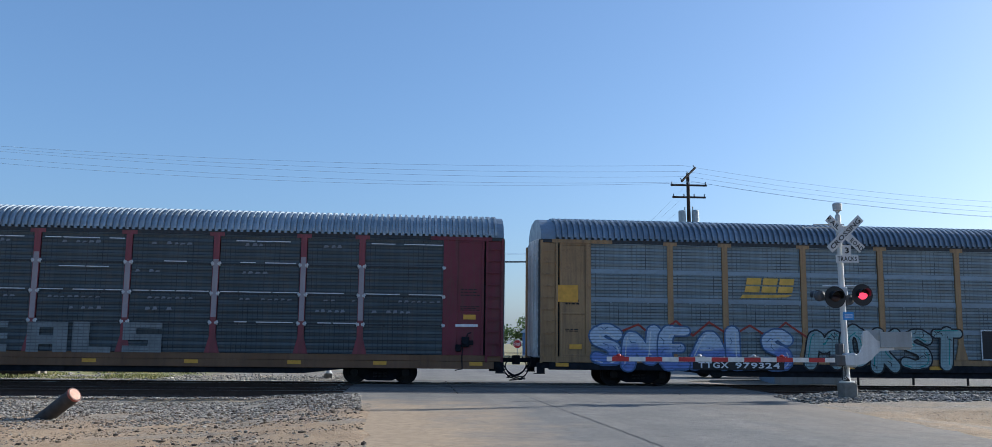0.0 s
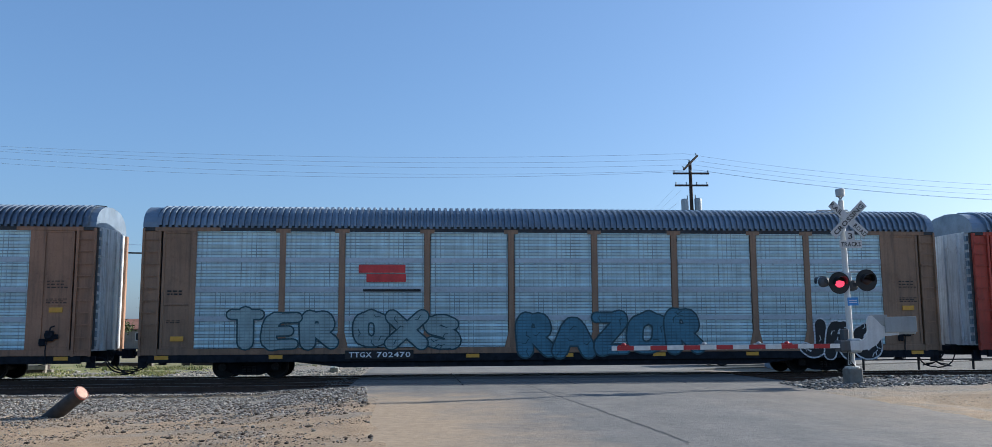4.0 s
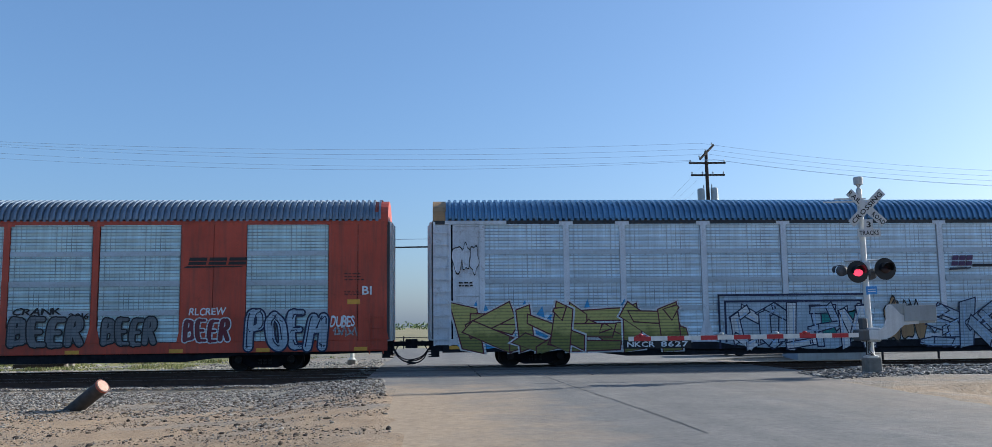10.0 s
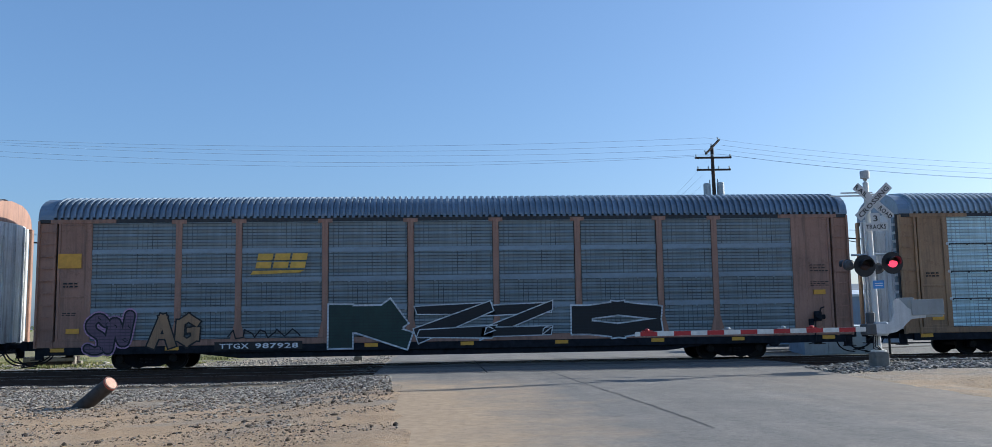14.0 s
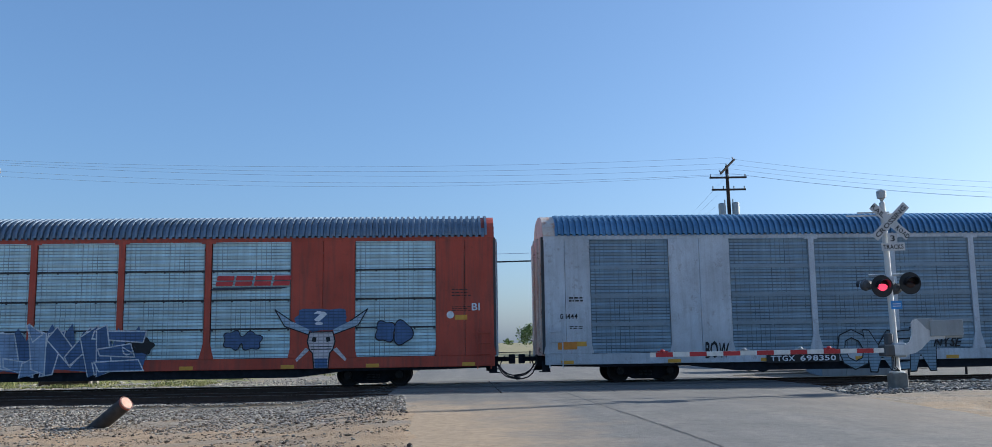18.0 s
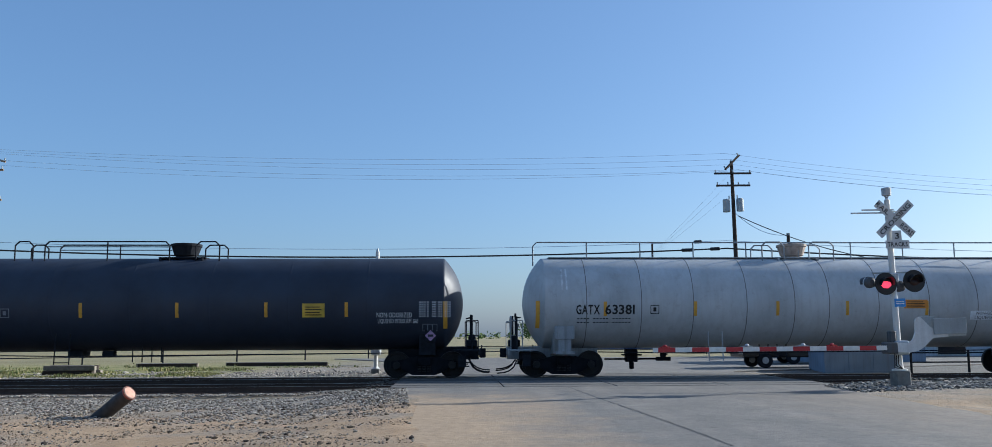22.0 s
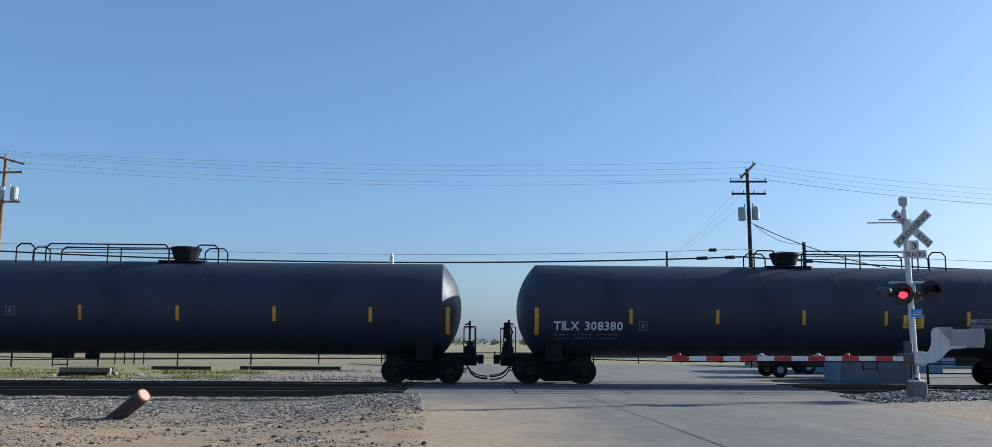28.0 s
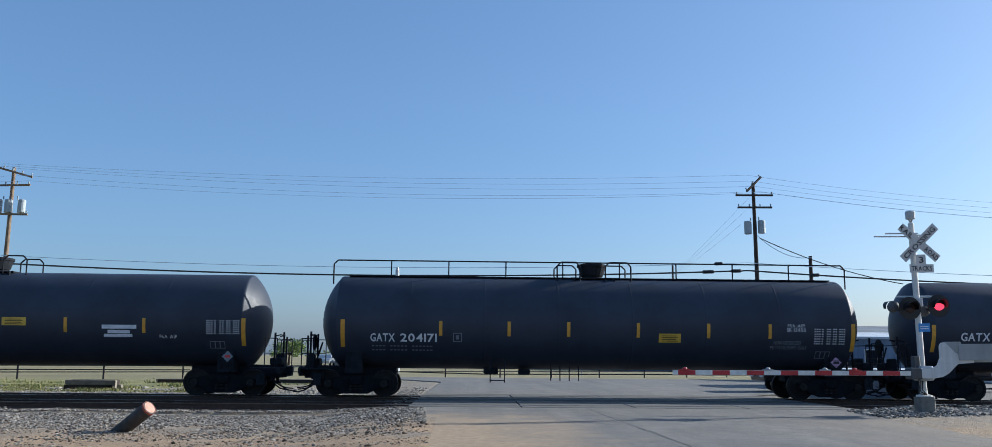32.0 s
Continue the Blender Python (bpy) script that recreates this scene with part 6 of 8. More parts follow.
utility_pole(18.85, 58, 13.0, -0.6, "tall dark utility pole with crossarms and two transformers", [(12.15, 1.25, (0, 0), 3), (11.33, 1.15, (0, 0), 4), (12.9, 0.85, (-40, 25), 3)], [(-0.5, 10.0), (0.42, 10.05)])
utility_pole(-29.95, 57.8, 13.3, 0.4, "tall bleached utility pole with crossarms and a transformer bank", [(13.0, 1.25, (14, 10), 5), (12.1, 1.2, (-2, 0), 4), (10.2, 1.2, (0, 0), 2)], [(-0.75, 10.75), (-0.1, 10.75), (0.75, 10.75)], True)
utility_pole(22.6, 58.5, 8.2, -0.3, "short dark utility stub pole", [], [])
utility_pole(60, 52.1, 6.6, 0, "dark utility pole that carries the thick cable", [], [])
utility_pole(-60, 50.1, 9.4, 0, "dark utility pole that carries the thick cable", [], [])
utility_pole(-14.2, 150, 9.0, 0, "thin utility pole far off", [(8.6, 1.2, (0, 0), 4)], [])
utility_pole(22.76, 100, 11.85, 0, "distant bare utility pole beyond the road", [], [])


def cable(name, a, b, sag, r, material, label, n=24, on=None):
    """A sagging wire from a to b. on: a second span, its end and its sag."""
    a, b = Vector(a), Vector(b)
    pts = [a.lerp(b, i / n) - Vector((0, 0, 4 * sag * (i / n) * (1 - i / n))) for i in range(n + 1)]
    if on:
        pts += [b.lerp(Vector(on[0]), i / n) - Vector((0, 0, 4 * on[1] * (i / n) * (1 - i / n))) for i in range(1, n + 1)]
    q = (b - a).to_track_quat("Z", "Y").to_matrix()
    bm = bmesh.new()
    rings = [[bm.verts.new(p + q @ Vector((r * math.cos(1.2566 * k), r * math.sin(1.2566 * k), 0))) for k in range(5)] for p in pts]
    for ra, rb in zip(rings, rings[1:]):
        for k in range(5):
            bm.faces.new((ra[k], ra[(k + 1) % 5], rb[(k + 1) % 5], rb[k]))
    ob = new(name, mesh_of(bm, name))
    ob.data.materials.append(material)
    return tagged(ob, label, "wire", "overhead wires")


for i, (za, zb) in enumerate(((13.5, 13.5), (13.35, 13.1), (13.2, 12.75), (12.75, 12.4), (12.4, 12.35))):
    o = (i - 2) * 0.4
    cable("power_line", (-29.4 + o, 57.6, za), (18.8 + o * 0.7, 57.8, zb), 0.55 + 0.05 * i, 0.008, M["wire"], "thin power line strung between the poles")
    cable("power_line", (18.8 + o * 0.7, 57.8, zb), (62 + o, 60, zb - 1.3), 1.0, 0.008, M["wire"], "thin power line running on past the tall pole")
    cable("power_line", (-29.4 + o, 57.6, za), (-75 + o, 58, za), 0.6, 0.008, M["wire"], "thin power line running on from the bleached pole")
low_cable = cable("phone_cable", (-60, 50, 9.0), (15.7, 50, 6.35), 1.55, 0.045, M["cable"], "thick black cable sagging across the crossing", 40, ((60, 52, 6.1), 0.55))
high_cable = cable("phone_cable", (-60, 51, 9.4), (16.0, 51, 6.9), 1.5, 0.015, M["wire"], "thin cable above the thick one", 40, ((60, 52, 6.3), 0.4))
cable("guy_wire", (19.0, 57.9, 9.3), (27.5, 56, 6.2), 0.35, 0.03, M["cable"], "slack service cable from the tall pole")
cable("guy_wire", (18.8, 57.9, 9.5), (22.6, 58.4, 8.1), 0.5, 0.02, M["wire"], "slack service cable from the tall pole")
for k in range(3):
    cable("guy_wire", (18.4 - 0.3 * k, 57.9, 12.0 - 0.9 * k), (13.6 - k * 0.4, 75, 5.0), 0.1, 0.006, M["wire"], "thin guy wire slanting down behind the pole")
for x, y, z, w, on in ((13.4, 50.0, 6.248, 0.7, low_cable), (15.0, 50.0, 6.318, 0.6, low_cable), (14.3, 51.0, 6.825, 0.5, high_cable), (19.6, 50.18, 6.15, 0.5, low_cable)):
    ob = part("splice_case", turned(bmesh.new(), [(-w / 2, 0.05), (-w / 2 + 0.06, 0.1), (w / 2 - 0.06, 0.1), (w / 2, 0.05)], (0, 0, 0), "X", 10), M["cable"], on, "black cable splice case")
    ob.matrix_basis = pose(x, y, z, 0, -2, 0)


# ---- trees ----
def leafy(bm_list, rnd, centre, r, count, size):
    vs, fs = bm_list
    for _ in range(count):
        d = Vector((rnd.gauss(0, 1), rnd.gauss(0, 1), rnd.gauss(0, 0.8))).normalized() * r * rnd.uniform(0.35, 1.0)
        c = Vector(centre) + d
        u = Vector((rnd.uniform(-1, 1), rnd.uniform(-1, 1), rnd.uniform(-1, 1))).normalized() * size
        v = u.cross(Vector((rnd.uniform(-1, 1), rnd.uniform(-1, 1), rnd.uniform(-1, 1)))).normalized() * size * 0.6
        i = len(vs)
        vs += [tuple(c - u), tuple(c + v), tuple(c + u), tuple(c - v)]
        fs.append((i, i + 1, i + 2, i + 3))


def broad_tree(x, y, hgt, spread_, seed, label):
    rnd = random.Random(seed)
    at = thing("tree", pose(x, y, -0.2), label, "tree", "far trees")
    bm = bmesh.new()
    tube(bm, (0, 0, 0), (0.1, 0, hgt * 0.45), 0.22, 0.14)
    tips = []
    for k in range(6):
        a = k * 1.05 + rnd.uniform(-0.3, 0.3)
        tip = (math.cos(a) * spread_ * 0.55, math.sin(a) * spread_ * 0.55, hgt * rnd.uniform(0.6, 0.85))
        tube(bm, (0.1, 0, hgt * 0.4), tip, 0.1, 0.03, n=6)
        tips.append(tip)
    part("trunk", bm, M["wood_pole"], at)
    acc = ([], [])
    for tip in tips + [(0, 0, hgt * 0.88), (0.4, 0, hgt * 0.7)]:
        for _ in range(3):
            c = Vector(tip) + Vector((rnd.gauss(0, 0.3), rnd.gauss(0, 0.3), rnd.gauss(0, 0.2))) * spread_ * 0.5
            leafy(acc, rnd, c, spread_ * 0.3, 70, 0.16)
    me = bpy.data.meshes.new("crown")
    me.from_pydata(acc[0], [], acc[1])
    part("crown", me, M["leaf"] if seed % 2 else M["leaf_pale"], at)


def palm(x, y, hgt, seed):
    rnd = random.Random(seed)
    at = thing("palm_tree", pose(x, y, -0.2), "fan palm with a shaggy crown far beyond the road", "palm tree", "far trees")
    bm = bmesh.new()
    for i in range(8):
        z0, z1 = hgt * 0.86 * i / 8, hgt * 0.86 * (i + 1) / 8
        tube(bm, (0, 0, z0), (0, 0, z1), 0.24 - 0.01 * i, 0.22 - 0.01 * i, n=9)
    part("trunk", bm, M["wood_pale"], at)
    vs, fs = [], []
    for k in range(46):
        a, up = rnd.uniform(0, 6.28), rnd.uniform(-1.1, 1.2)
        ln = rnd.uniform(1.2, 2.1)
        d = Vector((math.cos(a) * math.cos(up), math.sin(a) * math.cos(up), math.sin(up)))
        s = d.cross(Vector((0, 0, 1))).normalized() if abs(d.z) < 0.98 else Vector((1, 0, 0))
        o = Vector((0, 0, hgt * 0.88))
        for j in range(5):
            t = (j - 2) * 0.34
            tip = o + (d * math.cos(t) + s * math.sin(t)) * ln - Vector((0, 0, 0.18))
            mid = o + d * ln * 0.5
            i = len(vs)
            vs += [tuple(mid - s * 0.03), tuple(mid + s * 0.03), tuple(tip)]
            fs.append((i, i + 1, i + 2))
        i = len(vs)
        vs += [tuple(o), tuple(o + d * ln * 0.5 + s * 0.05), tuple(o + d * ln * 0.5 - s * 0.05)]
        fs.append((i, i + 1, i + 2))
    me = bpy.data.meshes.new("crown")
    me.from_pydata(vs, [], fs)
    part("crown", me, M["palm_leaf"], at)


palm(-33.5, 120, 8.4, 4)
palm(-43.0, 150, 8.0, 5)
for i, (x, y, hh, sp) in enumerate(((21.5, 128, 5.2, 3.6), (26.5, 130, 4.4, 3.2), (16.5, 126, 4.6, 3.0), (-37, 112, 4.0, 3.2), (-28, 140, 3.6, 3.4), (33, 108, 4.6, 2.6), (12.0, 124, 3.8, 3.0), (-52, 130, 4.2, 4.0))):
    broad_tree(x, y, hh, sp, 20 + i, "leafy green tree beyond the road")


def hedge_line():
    """A low far line of trees on the horizon."""
    rnd = random.Random(77)
    acc = ([], [])
    for k in range(260):
        x = -700 + k * 5.4 + rnd.uniform(-2, 2)
        leafy(acc, rnd, (x, 640 + rnd.uniform(-30, 30), 1.8), rnd.uniform(2.5, 5.0), 40, 0.9)
    me = bpy.data.meshes.new("far_woods")
    me.from_pydata(acc[0], [], acc[1])
    me.materials.append(M["leaf_pale"])
    tagged(new("far_woods", me), "hazy line of trees on the horizon", "woods", kind="stuff")


hedge_line()

# ---- lettering, emblems and graffiti on the cars ----
PAINTS = {"dim_white": "9aa0a2", "thin_grey": "7d8486", "ice_blue": "a9c4e2", "deep_blue": "2a4a9a", "rust_red": "9a3a2e", "teal_dark": "2d4f58", "white_line": "d6dbde", "ink": "14161a", "moss": "8a9440", "moss_dark": "5c6a2e",
          "pink": "d488b4", "pale_pink": "b58fb0", "lilac": "a9aede", "navy": "1a2448", "crimson": "9a2230", "lime": "85914a", "olive_dark": "34401c", "sea_grey": "8fb2b4", "teal": "2f8f8c", "mint": "9fd0cc",
          "burnt": "8a4a30", "peach": "d29a78", "green_leaf": "4a8a4c", "wine": "5c1e2c", "wine_red": "6e1f34", "coral": "c2553c", "cream": "d8c3a4", "sky_blue": "4f9fd6", "dim_grey": "6f767b", "pale_blue": "a8bccc",
          "acid_yellow": "c9bf52", "pale_lilac": "a4adc8", "lilac_grey": "b3a6c4", "dark_plum": "2c2334", "plum": "6b2f62", "olive": "7f7c4c", "slate_blue": "4e6a94", "steel_blue": "8fa5c2", "pale_teal": "93abad", "brick": "6e3330", "dull_yellow": "aaa560", "plum_grey": "6a5568",
          "logo_yellow": "d0a644", "logo_red": "c23a38", "logo_navy": "2a3040", "logo_black": "17181a", "logo_purple": "4a2f55", "logo_orange": "c8802a", "logo_blue": "27489a", "plate_yellow": "c9a83e", "board_dark": "2a3440", "lilac_blue": "a6b4dc", "petrol": "4d7f94", "bottle": "1e3a34", "pale_pink_grey": "d4cccc", "gold": "a8893e"}
for key, code in PAINTS.items():
    M[key] = spray("spray_" + key, code) if not key.startswith(("logo", "plate", "board")) else plain(key + "_paint", code, 0.5, 0.0, 0.22, 3.0)


def two_tone(name, low, high, at):
    """Spray paint that fades from one colour to another partway up."""
    n = Nodes(name)
    p = n.place()
    z = n.math("ADD", n.axis(p, 2), n.ramp(n.noise(p, 2.0, 4), 0.3, 0.7, -0.15, 0.15))
    c = n.mix(n.ramp(z, at - 0.12, at + 0.12), rgb(low), rgb(high))
    c = n.mix(n.ramp(n.noise(p, 11, 4), 0.5, 0.75, 0.0, 0.4), c, rgb("2c2a2c"))
    rows = n.ramp(n.math("PINGPONG", n.math("MULTIPLY", n.axis(p, 2), 9.5), 0.5), 0.08, 0.18, 0.5, 0.0)
    return n.done(n.mix(rows, c, rgb("1a222a")), 0.6)


M["burnt_tan"] = two_tone("spray_burnt_tan", "7a2f28", "a8794a", 1.5)
M["blue_teal"] = two_tone("spray_blue_teal", "1b5d6b", "3374b4", 1.35)
M["ice_blue_mix"] = two_tone("spray_ice_blue_mix", "6f86c4", "b4c4d6", 1.3)
M["white_plum"] = two_tone("spray_white_plum", "5b3350", "c4cbd2", 1.15)
M["teal_plum"] = two_tone("spray_teal_plum", "6d4f86", "4f9aa6", 1.25)
M["yellow_olive"] = two_tone("spray_yellow_olive", "7a7a3a", "b3ab62", 1.2)
M["navy_lime"] = two_tone("spray_navy_lime", "8f9a3e", "20305c", 1.4)


def skin(car, y=0.0):
    """How a flat drawing lies on a car's side: plane on a rack, bent on a tank. y: how far it stands off."""
    if car < 14:
        return lambda u, v: (u, -1.558 - y, v)
    return lambda u, v: (u, -math.sqrt(max(0.01, (TANK_R + 0.008 + y) ** 2 - (v - TANK_Z) ** 2)), v)


STROKES = {
    "A": "00 5a a0;23 83", "B": "10 1a 79 76 25 95 91 10", "C": "98 5a 18 12 50 92", "D": "10 1a 79 93 61 10", "E": "9a 1a 10 90;15 75", "F": "9a 1a 10;15 75", "G": "98 5a 18 12 50 92 95 65", "H": "10 1a;15 95;90 9a", "I": "50 5a", "J": "9a 92 50 12",
    "K": "10 1a;9a 25 90", "L": "1a 10 90", "M": "00 1a 54 9a a0", "N": "10 1a 90 9a", "O": "5a 18 12 50 92 98 5a", "P": "10 1a 7a 86 15", "R": "10 1a 7a 86 15;45 90", "S": "98 5a 18 26 84 91 50 11", "T": "0a aa;5a 50", "U": "1a 12 50 92 9a",
    "V": "0a 50 aa", "W": "0a 20 56 80 aa", "X": "00 aa;0a a0", "Y": "0a 55 aa;55 50", "Z": "0a aa 00 a0"}


def capsule(bm, a, b, r, put, k):
    """A round-ended stroke from a to b."""
    d = (b - a).normalized() if (b - a).length > 1e-6 else Vector((1, 0))
    n = Vector((-d.y, d.x))
    ring = [b + r * (d * math.sin(t) + n * math.cos(t)) for t in [math.pi * i / 6 for i in range(7)]]
    ring += [a - r * (d * math.sin(t) + n * math.cos(t)) for t in [math.pi * i / 6 for i in range(7)]]
    bm.faces.new([bm.verts.new(Vector(put(p.x, max(0.48, p.y))) - Vector((0, 0.00002 * k, 0))) for p in ring])


def slab(bm, a, b, wa, wb, ext, skew, put, k):
    """A square-ended stroke from a to b that swells from half-width wa to wb, its ends cut on the slant."""
    d = (b - a).normalized() if (b - a).length > 1e-6 else Vector((1, 0))
    n = Vector((-d.y, d.x))
    a, b = a - d * ext, b + d * ext
    ring = [a + n * wa + d * skew * wa, a - n * wa - d * skew * wa, b - n * wb - d * skew * wb, b + n * wb + d * skew * wb]
    bm.faces.new([bm.verts.new(Vector(put(p.x, max(0.48, p.y))) - Vector((0, 0.00002 * k, 0))) for p in ring])


def word(car, text, x0, x1, z0, z1, fill, line, style="bubble", fat=0.2, halo="", shadow="", back="", inner="", tips=0.0):
    """A painted word, letter over letter. style: bubble (round strokes), block (square strokes) or wild (slanted, swelling strokes with barbs).
    fat: half the stroke's width as a share of the height. Under each fill lie its outline, a halo round that and a cast shadow."""
    seed = len(text) * 7 + car
    rnd = random.Random(seed)
    fills = fill.split(",")
    n, hh = len(text), z1 - z0
    if back:
        part("graffiti", cloud(x0, x1, z0 + 0.1 * hh, z1 - 0.05 * hh, skin(car), seed), M[back], CARS[car])
    step = (x1 - x0) / n
    r = min(fat * hh, (0.19 if style == "bubble" else 0.15) * step)
    edge = 0.028 + 0.02 * hh
    loose = {"bubble": 1.0, "block": 0.35, "wild": 1.3}[style] if not tips else tips
    for i, ch in enumerate(text):
        tip, grow, drop = rnd.uniform(-0.14, 0.18) * loose, rnd.uniform(0.95, 1.06), rnd.uniform(-0.05, 0.05) * hh * loose
        cx, w, h = x0 + (i + 0.5) * step, step * (rnd.uniform(1.04, 1.2) if style != "block" else 1.02), (hh - 1.3 * r - 2 * edge) * grow
        runs = []
        for run in STROKES[ch].split(";"):
            pts = []
            for c in run.split(" "):
                u, v = int(c[0], 16) / 10 - 0.5, int(c[1], 16) / 10 - 0.5
                if style == "wild":
                    u, v = u + rnd.uniform(-0.07, 0.07), v + rnd.uniform(-0.06, 0.06)
                pts.append(Vector((cx + u * (w - 1.7 * r) + tip * v * h, (z0 + z1) / 2 + drop + v * h + 0.12 * tip * u * w)))
            if style == "bubble":
                for _ in range(2):
                    soft = [pts[0]]
                    for p, q in zip(pts, pts[1:]):
                        soft += [p.lerp(q, 0.2), p.lerp(q, 0.8)]
                    pts = soft + [pts[-1]]
            runs.append(pts)
        # strokes: ends, half-widths, overrun and slant of the ends
        strokes = []
        for pts in runs:
            for j, (p, q) in enumerate(zip(pts, pts[1:])):
                up = abs((q - p).normalized().y) if (q - p).length > 1e-6 else 0
                wa = wb = r * (0.6 + 0.45 * up)
                ext, skew = 0.75 * r, 0.0
                if style == "wild":
                    wa, wb = wa * rnd.uniform(0.6, 1.2), wb * rnd.uniform(0.75, 1.45)
                    ext, skew = r * rnd.uniform(0.6, 1.2), rnd.uniform(-0.5, 0.7)
                strokes.append((p, q, wa, wb, ext, skew))
        if style == "wild":
            # two bars that cross over to the neighbour, and a barb that shoots off the letter's last stroke
            for _ in range(2 if not tips or tips >= 0.9 else 0):
                p = Vector((cx + rnd.uniform(-0.35, 0.2) * w, z0 + rnd.uniform(0.2, 0.85) * hh))
                q = Vector((cx + rnd.uniform(0.3, 0.62) * w, z0 + rnd.uniform(0.15, 0.85) * hh))
                strokes.insert(rnd.randrange(len(strokes)), (p, q, r * rnd.uniform(0.35, 0.6), r * rnd.uniform(0.5, 0.95), r * 0.4, rnd.uniform(-0.6, 0.6)))
            p, q = strokes[-1][0], strokes[-1][1]
            d = (q - p).normalized()
            far = q + Vector((d.x * 0.5 + rnd.choice((-0.6, 0.6)), d.y * 0.3 + rnd.uniform(-0.2, 0.5))) * r * 2.2
            strokes.append((q, far, r * 0.8, r * 0.12, 0.0, 0.0))
        y = 0.003 + 0.006 * ((i * 2) % n)
        over = 0.0007 if style == "wild" else 0.0
        layers = [(nm, g, lift, off, col) for nm, g, lift, off, col in (
            ("cast_shadow", edge, 0.0, Vector((0.13, -0.1)) * hh * 0.7, shadow), ("halo", edge + 0.045, 0.001, Vector((0, 0)), halo), ("outline", edge * (0.75 if style == "wild" else 1.0), 0.002, Vector((0, 0)), line),
            ("fill", 0.0, 0.0024 if style == "wild" else 0.003, Vector((0, 0)), fills[i % len(fills)]), ("inner_line", -1.0, 0.0042, Vector((0, 0)), inner)) if col]
        up = CARS[car]
        for name, g, lift, off, colour in layers:
            bm = bmesh.new()
            for k, (p, q, wa, wb, ext, skew) in enumerate(strokes):
                put = skin(car, y + lift + (over * k if name in ("outline", "fill") else over * len(strokes) if g < 0 else 0.0))
                if g < 0:
                    d = (q - p).normalized() if (q - p).length > 1e-6 else Vector((1, 0))
                    o = Vector((-d.y, d.x)) * r * 0.5
                    if k % 9 < 6 or style != "bubble":
                        capsule(bm, p + o, q + o, 0.02, put, k)
                elif style == "bubble":
                    capsule(bm, p + off, q + off, wa + g, put, k)
                else:
                    slab(bm, p + off, q + off, wa + g, wb + g, ext + g, skew, put, k)
            ob = part("graffiti_letter" if up is CARS[car] else name, bm, M[colour], up, kind="stuff" if name == "inner_line" else "")
            up = ob if up is CARS[car] else up
        # thin cracks and shine drawn across the fat strokes
        if style == "bubble" and fat > 0.2:
            bm = bmesh.new()
            for k in range(4):
                p, q, wa, *_ = strokes[rnd.randrange(len(strokes))]
                d = Vector((rnd.uniform(-1, 1), rnd.uniform(-0.6, 1))).normalized() * r
                capsule(bm, p - d * 0.9, p - d * 0.2, 0.014, skin(car, y + 0.0045), k)
                capsule(bm, p - d * 0.2, p + Vector((d.y, -d.x)) * 0.4, 0.012, skin(car, y + 0.0045), k + 4)
            part("inner_line", bm, M[line], up, kind="stuff")


def peaks(car, x0, x1, z, n, hgt, colour):
    """A thin zigzag of spray line above a word."""
    rnd, bm = random.Random(car), bmesh.new()
    pts = []
    for k in range(n):
        a = x0 + (x1 - x0) * k / n
        w = (x1 - x0) / n
        pts += [Vector((a, z + rnd.uniform(-0.1, 0.05))), Vector((a + w * rnd.uniform(0.35, 0.6), z + hgt * rnd.uniform(0.7, 1.1)))]
    pts.append(Vector((x1, z)))
    for k, (p, q) in enumerate(zip(pts, pts[1:])):
        capsule(bm, p, q, 0.035, skin(car, 0.0005), k)
    part("graffiti", bm, M[colour], CARS[car])


def bull(car, cx, z0, z1):
    """A pale long-horned skull painted under a blue cap."""
    hh, put = z1 - z0, skin(car, 0.004)
    def at(pts):
        return [(cx + u * hh, z0 + v * hh) for u, v in pts]
    face = at([(-0.3, 0.96), (0.3, 0.96), (0.36, 0.72), (0.3, 0.5), (0.22, 0.42), (0.18, 0.02), (-0.18, 0.02), (-0.22, 0.42), (-0.3, 0.5), (-0.36, 0.72)])
    part("graffiti", poly(face, put), M["pale_pink_grey"], CARS[car], "painted pale horned skull")
    for s in (-1, 1):
        horn = at([(0.34 * s, 0.9), (0.95 * s, 1.12), (1.2 * s, 1.55), (0.75 * s, 1.24), (0.3 * s, 1.02)])
        part("graffiti", poly(horn, skin(car, 0.003)), M["pale_blue"], CARS[car])
        part("graffiti", poly(at([(0.14 * s, 0.7), (0.24 * s, 0.72), (0.22 * s, 0.84), (0.12 * s, 0.82)]), skin(car, 0.006)), M["ink"], CARS[car])
        part("graffiti", poly(at([(0.3 * s, 0.5), (0.62 * s, 0.2), (0.66 * s, 0.26), (0.4 * s, 0.56)]), skin(car, 0.003)), M["pale_pink_grey"], CARS[car])
    bm = bmesh.new()
    ring = [Vector(p) for p in face + face[:1]]
    for k, (p, q) in enumerate(zip(ring, ring[1:])):
        capsule(bm, p, q, 0.02, skin(car, 0.007), k)
    for s in (-1, 1):
        for k, (p, q) in enumerate(zip(at([(0.34 * s, 0.9), (0.95 * s, 1.12), (1.2 * s, 1.55)]), at([(0.95 * s, 1.12), (1.2 * s, 1.55), (0.75 * s, 1.24)]))):
            capsule(bm, Vector(p), Vector(q), 0.018, skin(car, 0.0075), k)
    for k, v in enumerate((0.58, 0.52)):
        p, q = at([(-0.26, v), (0.26, v)])
        capsule(bm, Vector(p), Vector(q), 0.014, skin(car, 0.008), k)
    part("graffiti", bm, M["ink"], CARS[car], kind="stuff")
    part("graffiti", poly(at([(-0.16, 0.04), (0.16, 0.04), (0.17, 0.28), (-0.17, 0.28)]), skin(car, 0.009)), M["slate_blue"], CARS[car])


